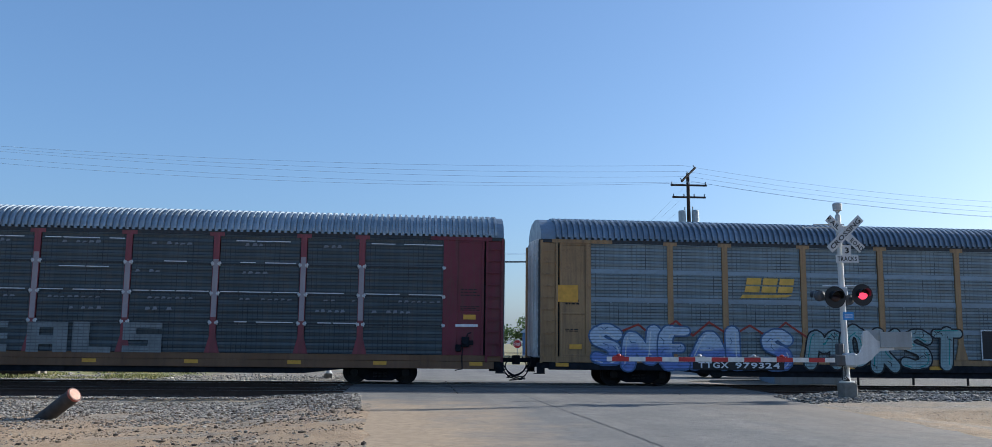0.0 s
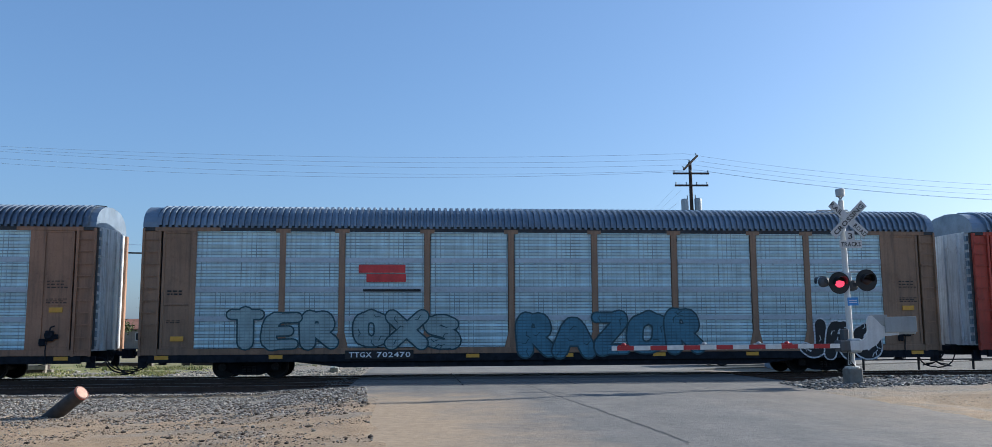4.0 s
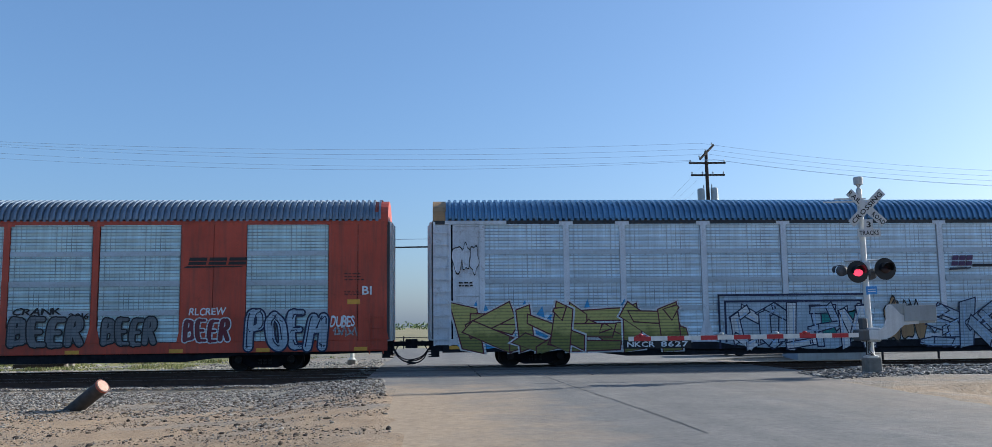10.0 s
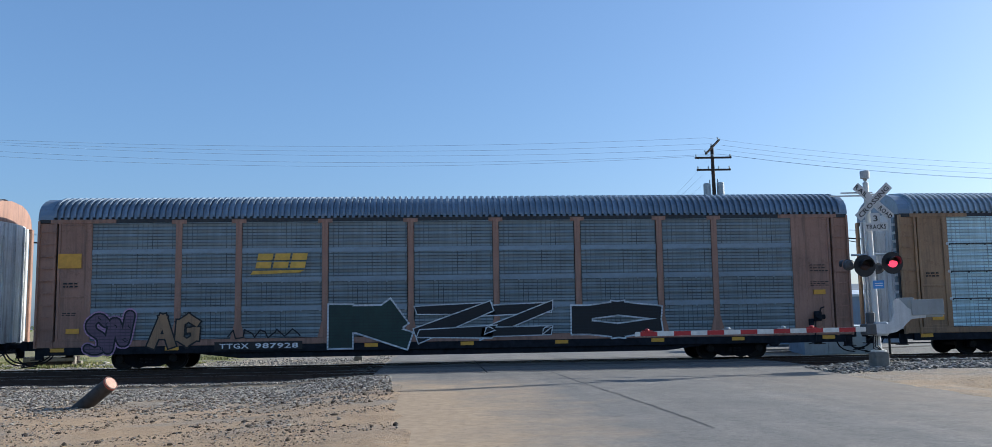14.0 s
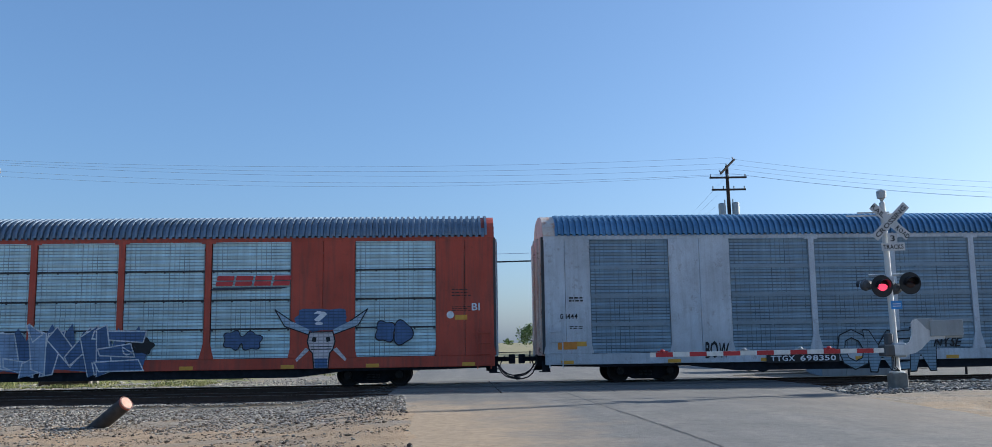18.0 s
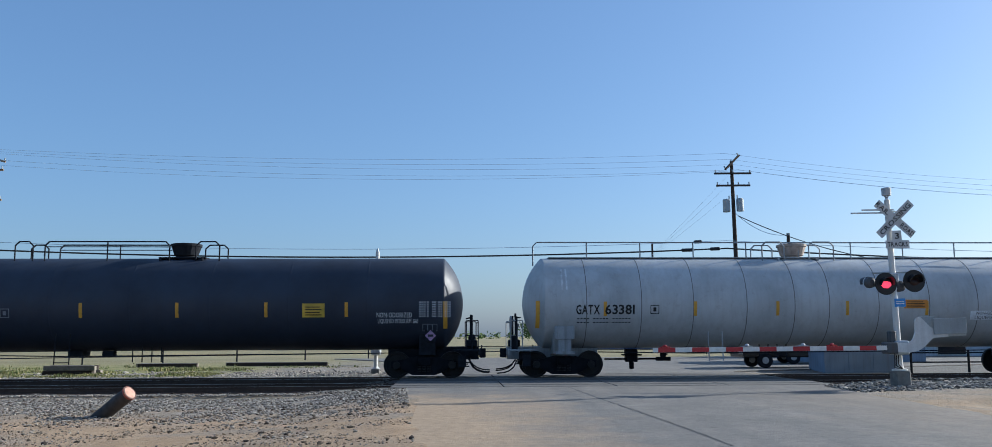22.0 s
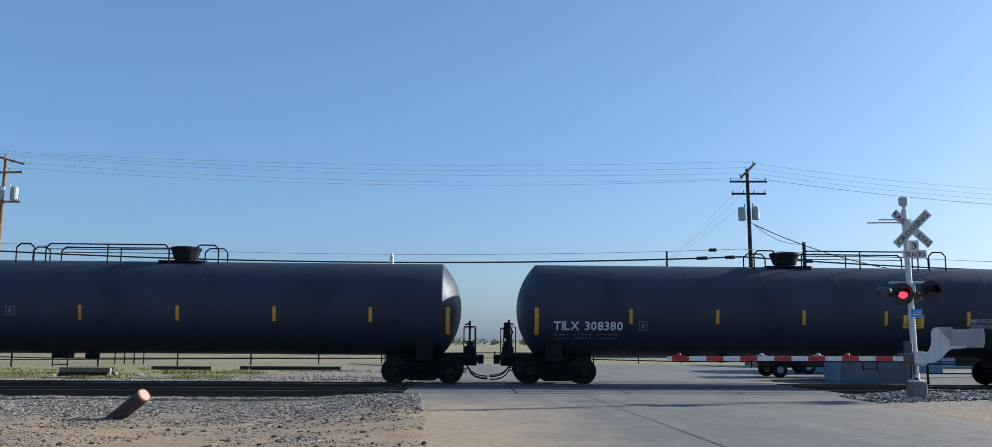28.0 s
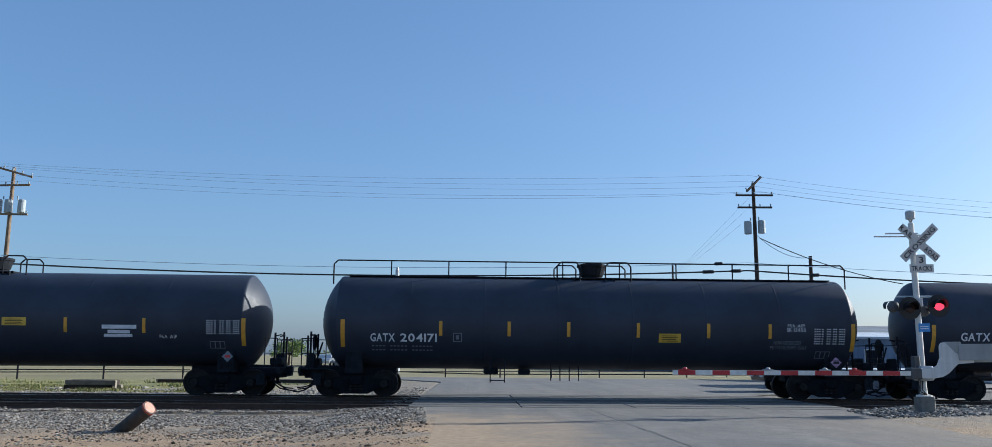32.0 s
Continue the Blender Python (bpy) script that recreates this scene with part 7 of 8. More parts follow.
def cloud(x0, x1, z0, z1, put, seed):
    """A ragged patch of paint: flame-like points along its top, a soft foot."""
    rnd = random.Random(seed)
    w, hh = x1 - x0, z1 - z0
    n = max(5, int(w / 0.55))
    pts = [(x0 - 0.12 * hh, max(0.5, z0 + 0.1 * hh))]
    for k in range(n):
        u = x0 + w * k / n
        pts.append((u + rnd.uniform(0.0, 0.2) * w / n, z1 - rnd.uniform(0.15, 0.4) * hh))
        pts.append((u + rnd.uniform(0.4, 0.9) * w / n, z1 + rnd.uniform(0.0, 0.3) * hh))
    pts.append((x1 + 0.1 * hh, z0 + 0.45 * hh))
    for k in range(n, -1, -1):
        pts.append((x0 + w * k / n, max(0.5, z0 - rnd.uniform(-0.06, 0.06) * hh)))
    return poly(pts, put)


def blob(x0, x1, z0, z1, put, seed):
    """A soft-edged patch of paint."""
    pts = []
    for i in range(40):
        a = 2 * math.pi * i / 40
        c, s = math.cos(a), math.sin(a)
        r = (1 + 0.06 * math.sin(5 * a + seed) + 0.05 * math.sin(9 * a)) / (abs(c) ** 4 + abs(s) ** 4) ** 0.25
        pts.append(((x0 + x1) / 2 + (x1 - x0) / 2 * r * c, max(0.5, (z0 + z1) / 2 + (z1 - z0) / 2 * r * s)))
    return poly(pts, put)


def stars(car, spots, r, colour):
    for k, (u, v) in enumerate(spots):
        pts = [(u + r * (1.0 if i % 2 == 0 else 0.45) * math.sin(math.pi * i / 5), v + r * (1.0 if i % 2 == 0 else 0.45) * math.cos(math.pi * i / 5)) for i in range(10)]
        part("graffiti_star", poly(pts, skin(car, 0.02)), M[colour], CARS[car])


def bubbles(car, n, x0, x1, z0, z1, fill, line, seed):
    """Overlapping rounded shapes with outlines, a painted piece that spells nothing."""
    rnd = random.Random(seed)
    for k in range(n):
        cx = x0 + (x1 - x0) * (k + 0.5) / n
        rx, rz = (x1 - x0) / n * rnd.uniform(0.5, 0.68), (z1 - z0) * rnd.uniform(0.36, 0.5)
        cz = (z0 + z1) / 2 + rnd.uniform(-0.06, 0.06)
        ph, lob = rnd.uniform(0, 6), rnd.choice((3, 4, 5))
        up = CARS[car]
        for grow, y, colour in ((1.0, 0.0, line), (0.9, 0.001, fill)):
            pts = [(cx + rx * grow * (1 + 0.16 * math.sin(lob * a + ph)) * math.cos(a), max(0.5, cz + rz * grow * (1 + 0.16 * math.sin(lob * a + ph)) * math.sin(a))) for a in [2 * math.pi * i / 28 for i in range(28)]]
            up = part("graffiti_bubble" if y == 0 else "fill", poly(pts, skin(car, 0.4 * y + 0.0003 * k)), M[colour], up)


def line_of(car, text, x0, x1, z0, z1, colour, off=0.022, y=0.004):
    """Lettering word by word in one line; each word is a part."""
    long = len(text) + 0.0
    at = 0
    for word in text.split(" "):
        a, b = x0 + (x1 - x0) * at / long, x0 + (x1 - x0) * (at + len(word)) / long
        part("lettering", letters(word, a, b, z0, z1, skin(car, y), off), M[colour], CARS[car])
        at += len(word) + 1


def tag(car, text, x0, x1, z0, z1, colour, wild):
    if wild == 0:
        line_of(car, text, x0, x1, z0, z1, colour)
        return
    for i, ch in enumerate(text):
        if ch != " ":
            part("graffiti_letter", letters(text, x0, x1, z0, z1, skin(car, 0.005), 0.022, wild, 0.2 * wild, len(text) + car, only=i), M[colour], CARS[car])


def outline(car, text, x0, x1, z0, z1, colour):
    """Thin outlined letters: a dark swollen word with the car's own colour laid back into it."""
    for i in range(len(text)):
        ob = part("graffiti_letter", letters(text, x0, x1, z0, z1, skin(car, 0.001), 0.045, 0.8, 0, 3, 0.04, i), M[colour], CARS[car])
        part("fill", letters(text, x0, x1, z0, z1, skin(car, 0.003), 0.022, 0.8, 0, 3, 0.04, i), M["scr_green"], ob)


def patch(car, x0, x1, z0, z1, colour, label=""):
    if not label and M[colour].name.startswith("spray"):
        part("graffiti", blob(x0, x1, z0, z1, skin(car, 0.0012), car), M[colour], CARS[car])
        return
    part("patch" if not label else "plate", quad(x0, x1, max(0.5, z0), z1, skin(car, 0.0015), 4 if car > 13 else 1), M[colour], CARS[car], label)


def number_board(car, x0, x1, z0, z1, number):
    z0, z1 = max(z0, 0.6), max(z1, 0.9)
    part("number_board", quad(x0, x1, z0, z1, skin(car, 0.034)), M["board_black"], CARS[car], "black number board")
    w, hh = x1 - x0, z1 - z0
    line_of(car, number, x0 + 0.06 * w, x1 - 0.05 * w, z0 + 0.2 * hh, z1 - 0.2 * hh, "letter_white", 0.022, 0.037)


def emblem(car, x0, x1, z0, z1, colour, under):
    """A company emblem as plain slanted blocks over a bar."""
    put = skin(car, 0.003)
    hh, w = z1 - z0, x1 - x0
    n = 4 if w > 2.0 else 3
    for k in range(n):
        a, b = x0 + w * (k + 0.06) / n, x0 + w * (k + 0.94) / n
        sl = 0.2 * hh
        for v0, v1 in ((z0 + 0.3 * hh, z0 + 0.6 * hh), (z0 + 0.68 * hh, z1)):
            bm = bmesh.new()
            bm.faces.new([bm.verts.new(put(u + sl * (v - z0) / hh, v)) for u, v in ((a, v0), (b, v0), (b, v1), (a, v1))])
            part("emblem_piece", bm, M[colour], CARS[car], "plain coloured emblem bar")
    part("emblem_bar", poly([(x0 - 0.05 * w, z0), (x1 - 0.1 * w, z0 + 0.08 * hh), (x1, z0 + 0.2 * hh), (x0, z0 + 0.18 * hh)], put), M[under], CARS[car])


def small_print(car, x0, x1, z0, z1, n):
    hh = (z1 - z0) / n
    part("small_print", bars([(x0, x1 - 0.1 * (k % 2) * (x1 - x0), z0 + k * hh) for k in range(n)], skin(car, 0.003), hh * 0.35), M["ink"] if car < 14 else M["letter_dim"], CARS[car], kind="stuff")


def roundel(car, x0, x1, z0, z1):
    cx, cz, r = (x0 + x1) / 2, (z0 + z1) / 2, (z1 - z0) / 2
    part("roundel", poly([(cx + r * math.cos(2 * math.pi * i / 18), cz + r * math.sin(2 * math.pi * i / 18)) for i in range(18)], skin(car, 0.003)), M["letter_white"], CARS[car], "small white roundel")


def frame_lines(car, x0, x1, z0, z1):
    for k, (g, y) in enumerate(((0.0, 0.0018), (0.22, 0.0019))):
        a, b, c, d = x0 + g, x1 - g, z0 + g, z1 - g
        bm = bmesh.new()
        for q in ((a, b, d - 0.07, d), (a, a + 0.07, c, d), (b - 0.07, b, c, d)):
            bm.faces.new([bm.verts.new(skin(car, y)(u, v)) for u, v in ((q[0], q[2]), (q[1], q[2]), (q[1], q[3]), (q[0], q[3]))])
        part("graffiti", bm, M["navy"], CARS[car])


def shield(car, x0, x1, z0, z1):
    """Railroad shield: blue head over red and white stripes, drawn as plain shapes."""
    w, hh, cx = x1 - x0, z1 - z0, (x0 + x1) / 2
    edge = [(0.5, 0.0), (0.82, 0.08), (0.98, 0.26), (0.93, 0.55), (1.0, 0.9), (0.84, 0.94), (0.74, 0.9), (0.5, 1.0), (0.26, 0.9), (0.16, 0.94), (0.0, 0.9), (0.07, 0.55), (0.02, 0.26), (0.18, 0.08)]
    part("shield", poly([(x0 + u * w, z0 + v * hh) for u, v in edge], skin(car, 0.002)), M["logo_blue"], CARS[car], "blue shield with striped foot")
    foot = [(0.5, 0.03), (0.8, 0.1), (0.94, 0.27), (0.9, 0.52), (0.1, 0.52), (0.06, 0.27), (0.2, 0.1)]
    part("shield_foot", poly([(x0 + u * w, z0 + v * hh) for u, v in foot], skin(car, 0.004)), M["letter_white"], CARS[car])
    for k in range(6):
        u = 0.14 + k * 0.14
        lo = 0.06 + 0.22 * abs(u - 0.47) ** 1.3
        part("stripe", quad(x0 + u * w, x0 + (u + 0.06) * w, z0 + lo * hh, z0 + 0.52 * hh, skin(car, 0.006)), M["logo_purple"], CARS[car])
    for v in (0.76, 0.62):
        part("emblem_bar", bars([(x0 + (0.2 + 0.15 * i) * w, x0 + (0.31 + 0.15 * i) * w, z0 + v * hh) for i in range(4)], skin(car, 0.005), hh * 0.09), M["letter_white"], CARS[car])


def car_number(car, x0, x1, z0, z1, number, colour):
    """The car's mark and number, and rows of small print below."""
    w, put = x1 - x0, skin(car, 0.002)
    if len(number) > 4:
        line_of(car, number, x0, x1, z0, z1, colour, 0.022, 0.002)
    else:
        part("lettering", letters(number, x0, x0 + 0.38 * w, z0, z1, put, 0.022), M[colour], CARS[car])
        part("lettering", bars([(x0 + (0.46 + 0.09 * i) * w, x0 + (0.53 + 0.09 * i) * w, z0) for i in range(6)], put, z1 - z0), M[colour], CARS[car])
    faint = {"letter_black": "ink", "letter_white": "letter_dim"}.get(colour, "letter_faint")
    rows = [(x0 + (0.02 + 0.055 * i) * w, x0 + (0.055 + 0.055 * i) * w) for i in range(17) if i not in (4, 10)]
    part("small_print", bars([(a, b, z0 - 0.17 - 0.13 * k) for a, b in rows for k in (0, 1)], put, 0.035), M[faint], CARS[car], kind="stuff")
    a, s = x1 + 0.55, 0.3
    bm = bmesh.new()
    for q in ((a, a + s, z0, z0 + 0.025), (a, a + s, z0 + s - 0.025, z0 + s), (a, a + 0.025, z0, z0 + s), (a + s - 0.025, a + s, z0, z0 + s), (a + 0.1, a + 0.2, z0 + 0.08, z0 + 0.22)):
        bm.faces.new([bm.verts.new(put(u, v)) for u, v in ((q[0], q[2]), (q[1], q[2]), (q[1], q[3]), (q[0], q[3]))])
    part("small_print", bm, M[faint], CARS[car])


def notice(car, x0, x1, z0, z1, colour):
    pl = part("notice_plate", quad(x0, x1, z0, z1, skin(car, 0.002), 3), M[colour], CARS[car], "yellow notice plate with dark print")
    hh = z1 - z0
    part("print", bars([(x0 + 0.1, x1 - 0.1 - 0.06 * (k % 2), z0 + hh * (0.14 + 0.19 * k)) for k in range(4)], skin(car, 0.005), hh * 0.07), M["ink"], pl)


def data_table(car, x0, x1, z0, z1):
    put = skin(car, 0.002)
    w, hh = x1 - x0, z1 - z0
    rows = []
    for k in range(7):
        z = z0 + hh * k / 7
        rows += [(x0 + u * w, x0 + (u + 0.05) * w, z) for u in (0.0, 0.07, 0.14, 0.24, 0.4, 0.47, 0.6, 0.67, 0.8, 0.87, 0.94)]
    part("data_table", bars(rows, put, hh / 17), M["letter_white"], CARS[car], "pale stencilled data table", kind="stuff")
    bm = bmesh.new()
    a, b, c, d = x0 + 0.1, x0 + 0.6, z0 - 0.48, z0 - 0.24
    for q in ((a, b, c, c + 0.02), (a, b, d - 0.02, d), (a, a + 0.02, c, d), (b - 0.02, b, c, d), (a + 0.16, a + 0.19, c, d), (a + 0.32, a + 0.35, c, d)):
        bm.faces.new([bm.verts.new(put(u, v)) for u, v in ((q[0], q[2]), (q[1], q[2]), (q[1], q[3]), (q[0], q[3]))])
    part("test_stencil", bm, M["letter_dim"], CARS[car])


def words(car, text, x0, x1, z0, z1, colour):
    line_of(car, text, x0, x1, z0, z1, colour, 0.0, 0.005)


def placard(car, x0, x1, z0, z1):
    """A diamond placard on an upright holder beside the saddle."""
    cx, cz, r = (x0 + x1) / 2, (z0 + z1) / 2, (z1 - z0) / 2
    part("placard_holder", boxes((cx - r, cx + r, -1.3, -1.28, cz - r, cz + r), (cx - 0.03, cx + 0.03, -1.29, -0.9, cz - 0.03, cz + 0.03)), M["black"], CARS[car])
    pl = part("hazard_placard", poly([(cx, cz - r), (cx + r, cz), (cx, cz + r), (cx - r, cz)], flat(-1.305)), M["pale_pink"] if car % 3 == 0 else M["letter_dim"], CARS[car], "diamond hazard placard")
    part("print", bars([(cx - r * 0.5, cx + r * 0.5, cz - 0.04)], flat(-1.309), 0.08), M["logo_red"] if car % 3 else M["ink"], pl)


def block_letter(car, colour, *strokes):
    """A square-cut letter rolled on with thin paint."""
    bm, put = bmesh.new(), skin(car, 0.003)
    for a, b, c, d in strokes:
        bm.faces.new([bm.verts.new(put(u, v)) for u, v in ((a, c), (b, c), (b, d), (a, d))])
    part("painted_letter", bm, M[colour], CARS[car], "dim white square-cut letter")


def scrawl(car, x0, x1, z0, z1, colour="dim_white", label="thin pale scribble"):
    """A thin quick scribble."""
    rnd = random.Random(car + int(x0 * 10))
    put, bm = skin(car, 0.008), bmesh.new()
    pts = [(x0 + 0.06 * math.sin(i * 2.7) + (x1 - x0) * i / 16, z0 + (z1 - z0) * (0.5 + 0.5 * math.sin(i * 1.9 + rnd.uniform(-0.7, 0.7)))) for i in range(17)]
    for k, (p, q) in enumerate(zip(pts, pts[1:])):
        p, q = Vector(p), Vector(q)
        for j in range(4):
            capsule(bm, p.lerp(q, j / 4), p.lerp(q, (j + 1) / 4), 0.022, put, k * 4 + j)
    part("graffiti", bm, M[colour], CARS[car], label)


M["board_black"] = plain("number_board_black", "121317", 0.5)
block_letter(1, "thin_grey", (10.45, 10.9, 0.97, 1.93), (10.9, 11.54, 1.74, 1.93), (10.9, 11.54, 1.38, 1.56), (10.9, 11.54, 0.97, 1.2))
block_letter(1, "thin_grey", (12.13, 12.51, 0.97, 1.93), (12.94, 13.39, 0.97, 1.93), (12.51, 12.94, 1.76, 1.93), (12.51, 12.94, 1.22, 1.5))
block_letter(1, "thin_grey", (13.53, 14.06, 0.97, 1.95), (14.06, 14.75, 0.97, 1.16))
block_letter(1, "thin_grey", (15.1, 15.52, 1.38, 1.95), (15.52, 16.33, 1.76, 1.95), (15.52, 16.33, 1.38, 1.58), (15.9, 16.33, 1.2, 1.38), (15.1, 16.33, 0.99, 1.2))
patch(1, 25.89, 26.64, 1.95, 2.04, "letter_white")
word(2, "SNEALS", 1.67, 8.9, 0.62, 2.12, "ice_blue_mix", "slate_blue", "bubble", 0.26, "", "", "", "white_line")
peaks(2, 2.6, 9.4, 1.75, 5, 0.5, "rust_red")
word(2, "MOKST", 9.47, 15.1, 0.63, 2.13, "pale_teal", "ink", "bubble", 0.26, "", "", "", "teal")
word(2, "R", 15.86, 17.17, 1.04, 2.09, "ink", "white_line", "block", 0.2)
word(2, "E", 17.13, 17.9, 1.03, 1.86, "scr_dark", "white_line", "bubble", 0.16)
word(2, "TIMEO", 19.06, 23.89, 1.01, 2.06, "moss", "moss_dark", "bubble", 0.2)
emblem(2, 7.12, 8.92, 3.07, 3.78, "logo_yellow", "logo_yellow")
patch(2, 0.52, 1.30, 2.84, 3.42, "yellow", "yellow notice plate")
number_board(2, 5.29, 8.54, 0.51, 0.92, "TTGX 979324")
patch(2, 18.90, 20.21, 0.65, 0.97, "logo_yellow")
patch(3, 2.03, 3.41, 0.84, 2.35, "pink")
patch(3, 9.79, 10.90, 0.94, 2.23, "pink")
word(3, "CREB", 2.39, 10.43, 0.7, 2.38, "lilac_blue", "navy", "bubble", 0.27)
patch(3, 10.80, 17.57, 0.80, 2.06, "crimson")
word(3, "ZECK", 10.99, 16.73, 0.64, 2.1, "lime", "olive_dark", "bubble", 0.2, "", "", "", "olive_dark", 1.2)
tag(3, "MERRY", 16.71, 17.33, 1.90, 2.03, "letter_white", 0.2)
tag(3, "XMAS", 16.75, 17.29, 1.74, 1.86, "letter_white", 0.2)
bubbles(3, 7, 17.9, 24.0, 1.0, 2.15, "pink", "pale_pink", 3)
word(3, "ATER", 18.1, 23.9, 0.8, 2.1, "ink", "green_leaf", "block", 0.2, "ink")
emblem(3, 6.79, 9.22, 3.25, 3.71, "logo_navy", "logo_navy")
number_board(3, 6.72, 8.89, 0.64, 0.93, "TTGX 992422")
word(4, "TER", 2.8, 6.4, 1.0, 2.25, "pale_teal", "teal_dark", "bubble", 0.2)
word(4, "OXS", 6.92, 10.46, 0.95, 2.2, "pale_teal", "teal_dark", "bubble", 0.22)
word(4, "RAZOR", 12.4, 18.84, 0.72, 2.2, "petrol", "teal_dark", "bubble", 0.22)
patch(4, 7.07, 8.63, 3.50, 3.77, "logo_red")
patch(4, 7.33, 8.65, 3.19, 3.46, "logo_red")
small_print(4, 7.22, 9.15, 2.87, 3.10, 1)
word(4, "JRO", 22.3, 25.25, 0.5, 1.81, "ink", "white_line", "bubble", 0.27)
number_board(4, 6.66, 8.92, 0.64, 0.92, "TTGX 702470")
word(5, "AMOET", 1.2, 8.3, 0.55, 1.95, "burnt", "ink", "bubble", 0.15, "cream", "", "green_leaf", "cream")
for z in (4.2, 3.55, 3.25):
    scrawl(5, 0.75, 1.5, z, z + 0.28, "ink", "thin black scribble")
scrawl(9, 26.55, 27.2, 2.6, 3.4)
scrawl(7, 25.7, 26.5, 1.15, 1.45)
scrawl(2, 24.9, 25.8, 1.1, 1.5)
scrawl(10, 6.2, 8.6, 1.0, 1.3, "ink", "thin black scribble")
scrawl(8, 16.0, 17.0, 1.7, 2.2, "ink", "thin black scribble")
stars(5, ((1.2, 1.86), (2.4, 1.84), (3.4, 1.86), (5.4, 1.84), (6.7, 1.86)), 0.3, "peach")
word(5, "SINNK", 9.35, 13.6, 0.62, 2.05, "brick", "ink", "wild", 0.14, "white_line")
word(5, "BEOER", 13.5, 18.0, 0.65, 2.1, "burnt_tan", "wine", "bubble", 0.18, "white_line", "", "", "", 0.8)
word(5, "FERN", 18.0, 23.6, 0.6, 2.2, "blue_teal", "white_line", "bubble", 0.2, "navy", "", "", "", 1.0)
emblem(5, 18.16, 20.71, 3.31, 3.77, "logo_red", "logo_black")
number_board(5, 6.58, 9.09, 0.48, 0.85, "TTGX 865587")
tag(5, "GORES", 25.77, 26.50, 1.51, 1.96, "letter_white", 0.8)
tag(5, "NEEK", 25.86, 26.51, 0.97, 1.34, "letter_white", 0.8)
tag(5, "BOIS", 22.72, 23.22, 1.63, 1.92, "ink", 0.8)
tag(5, "TONE", 23.23, 25.23, 1.16, 1.61, "ink", 1.0)
tag(5, "RIP", 26.95, 27.40, 1.37, 1.74, "letter_white", 0.8)
shield(6, 4.85, 6.16, 3.44, 4.91)
tag(6, "BUILDING", 4.59, 6.38, 3.04, 3.29, "letter_black", 0.0)
tag(6, "AMERICA", 4.63, 6.34, 2.69, 2.95, "letter_black", 0.0)
number_board(6, 7.26, 9.50, 0.60, 0.85, "TTGX 821236")
small_print(6, 0.90, 1.34, 2.76, 3.09, 2)
roundel(6, 0.42, 0.65, 2.82, 3.08)
patch(6, 15.29, 16.51, 0.56, 0.81, "logo_black")
word(7, "RESR", 4.05, 9.44, 0.66, 1.93, "ink", "ink", "wild", 0.19, "pale_blue", "", "", "pale_blue", 0.5)
word(7, "BEER", 12.43, 14.58, 0.95, 1.95, "navy", "ice_blue", "bubble", 0.22)
word(7, "BEER", 15.29, 17.68, 0.88, 1.9, "dim_grey", "ink", "bubble", 0.18)
word(7, "BEER", 18.23, 19.99, 0.9, 1.84, "dim_grey", "ink", "bubble", 0.18)
word(7, "BEER", 20.83, 22.35, 0.98, 1.78, "maroon", "white_line", "bubble", 0.18)
word(7, "POEM", 22.84, 25.49, 0.67, 2.04, "pale_blue", "navy", "bubble", 0.25, "", "", "", "navy")
tag(7, "RATCHET", 10.59, 11.92, 1.60, 1.90, "ink", 0.4)
tag(7, "LOVERZ", 10.48, 11.79, 1.18, 1.50, "ink", 0.4)
tag(7, "CRANK", 15.41, 16.89, 1.94, 2.17, "ink", 0.9)
tag(7, "2016", 17.15, 17.80, 1.80, 1.99, "ink", 0.4)
tag(7, "RLCREW", 21.01, 22.16, 1.89, 2.13, "letter_white", 0.5)
patch(7, 2.83, 3.85, 1.02, 1.64, "wine_red")
patch(7, 9.26, 10.23, 1.05, 1.68, "wine_red")
emblem(7, 20.86, 22.81, 3.44, 3.79, "logo_black", "logo_black")
number_board(7, 7.66, 10.19, 0.58, 0.87, "TTGX 094683")
tag(7, "BI", 26.65, 26.95, 2.52, 2.81, "letter_white", 0.0)
small_print(7, 0.77, 1.27, 2.53, 2.80, 2)
patch(7, 0.68, 1.18, 1.24, 1.44, "yellow")
tag(7, "DUBES", 25.61, 26.39, 1.45, 1.83, "letter_white", 0.8)
word(8, "KUEN", 0.95, 8.3, 0.5, 2.0, "yellow_olive", "wine", "wild", 0.2, "white_line", "", "sky_blue", "", 1.0)
patch(8, 9.78, 15.15, 0.55, 2.42, "pale_blue")
frame_lines(8, 9.78, 15.15, 0.55, 2.42)
bubbles(8, 5, 10.3, 15.0, 0.7, 1.9, "teal", "slate_blue", 28)
bubbles(8, 2, 12.2, 14.6, 1.3, 2.3, "gold", "gold", 29)
word(8, "COLPM", 10.3, 15.1, 0.52, 2.0, "white_line,pale_blue", "navy", "wild", 0.15, "", "", "", "ice_blue", 0.8)
word(8, "SKORE", 17.2, 23.8, 0.52, 2.04, "pale_blue", "navy", "wild", 0.17, "", "", "", "ice_blue", 0.9)
emblem(8, 18.22, 19.01, 3.20, 3.72, "logo_purple", "logo_navy")
small_print(8, 19.05, 20.74, 3.32, 3.60, 1)
number_board(8, 6.43, 8.79, 0.49, 0.82, "NKCR 8627")
bubbles(8, 3, 15.78, 17.25, 0.65, 2.21, "ochre", "ink", 23)
bubbles(8, 3, 0.67, 1.53, 3.24, 4.23, "pale_grey", "ink", 24)
bubbles(8, 1, 24.46, 25.27, 1.37, 1.88, "acid_yellow", "ink", 25)
tag(8, "SYL", 23.31, 23.92, 1.77, 2.03, "ink", 0.8)
word(9, "ELOHS", 1.78, 6.58, 0.5, 2.0, "teal", "mint", "bubble", 0.23)
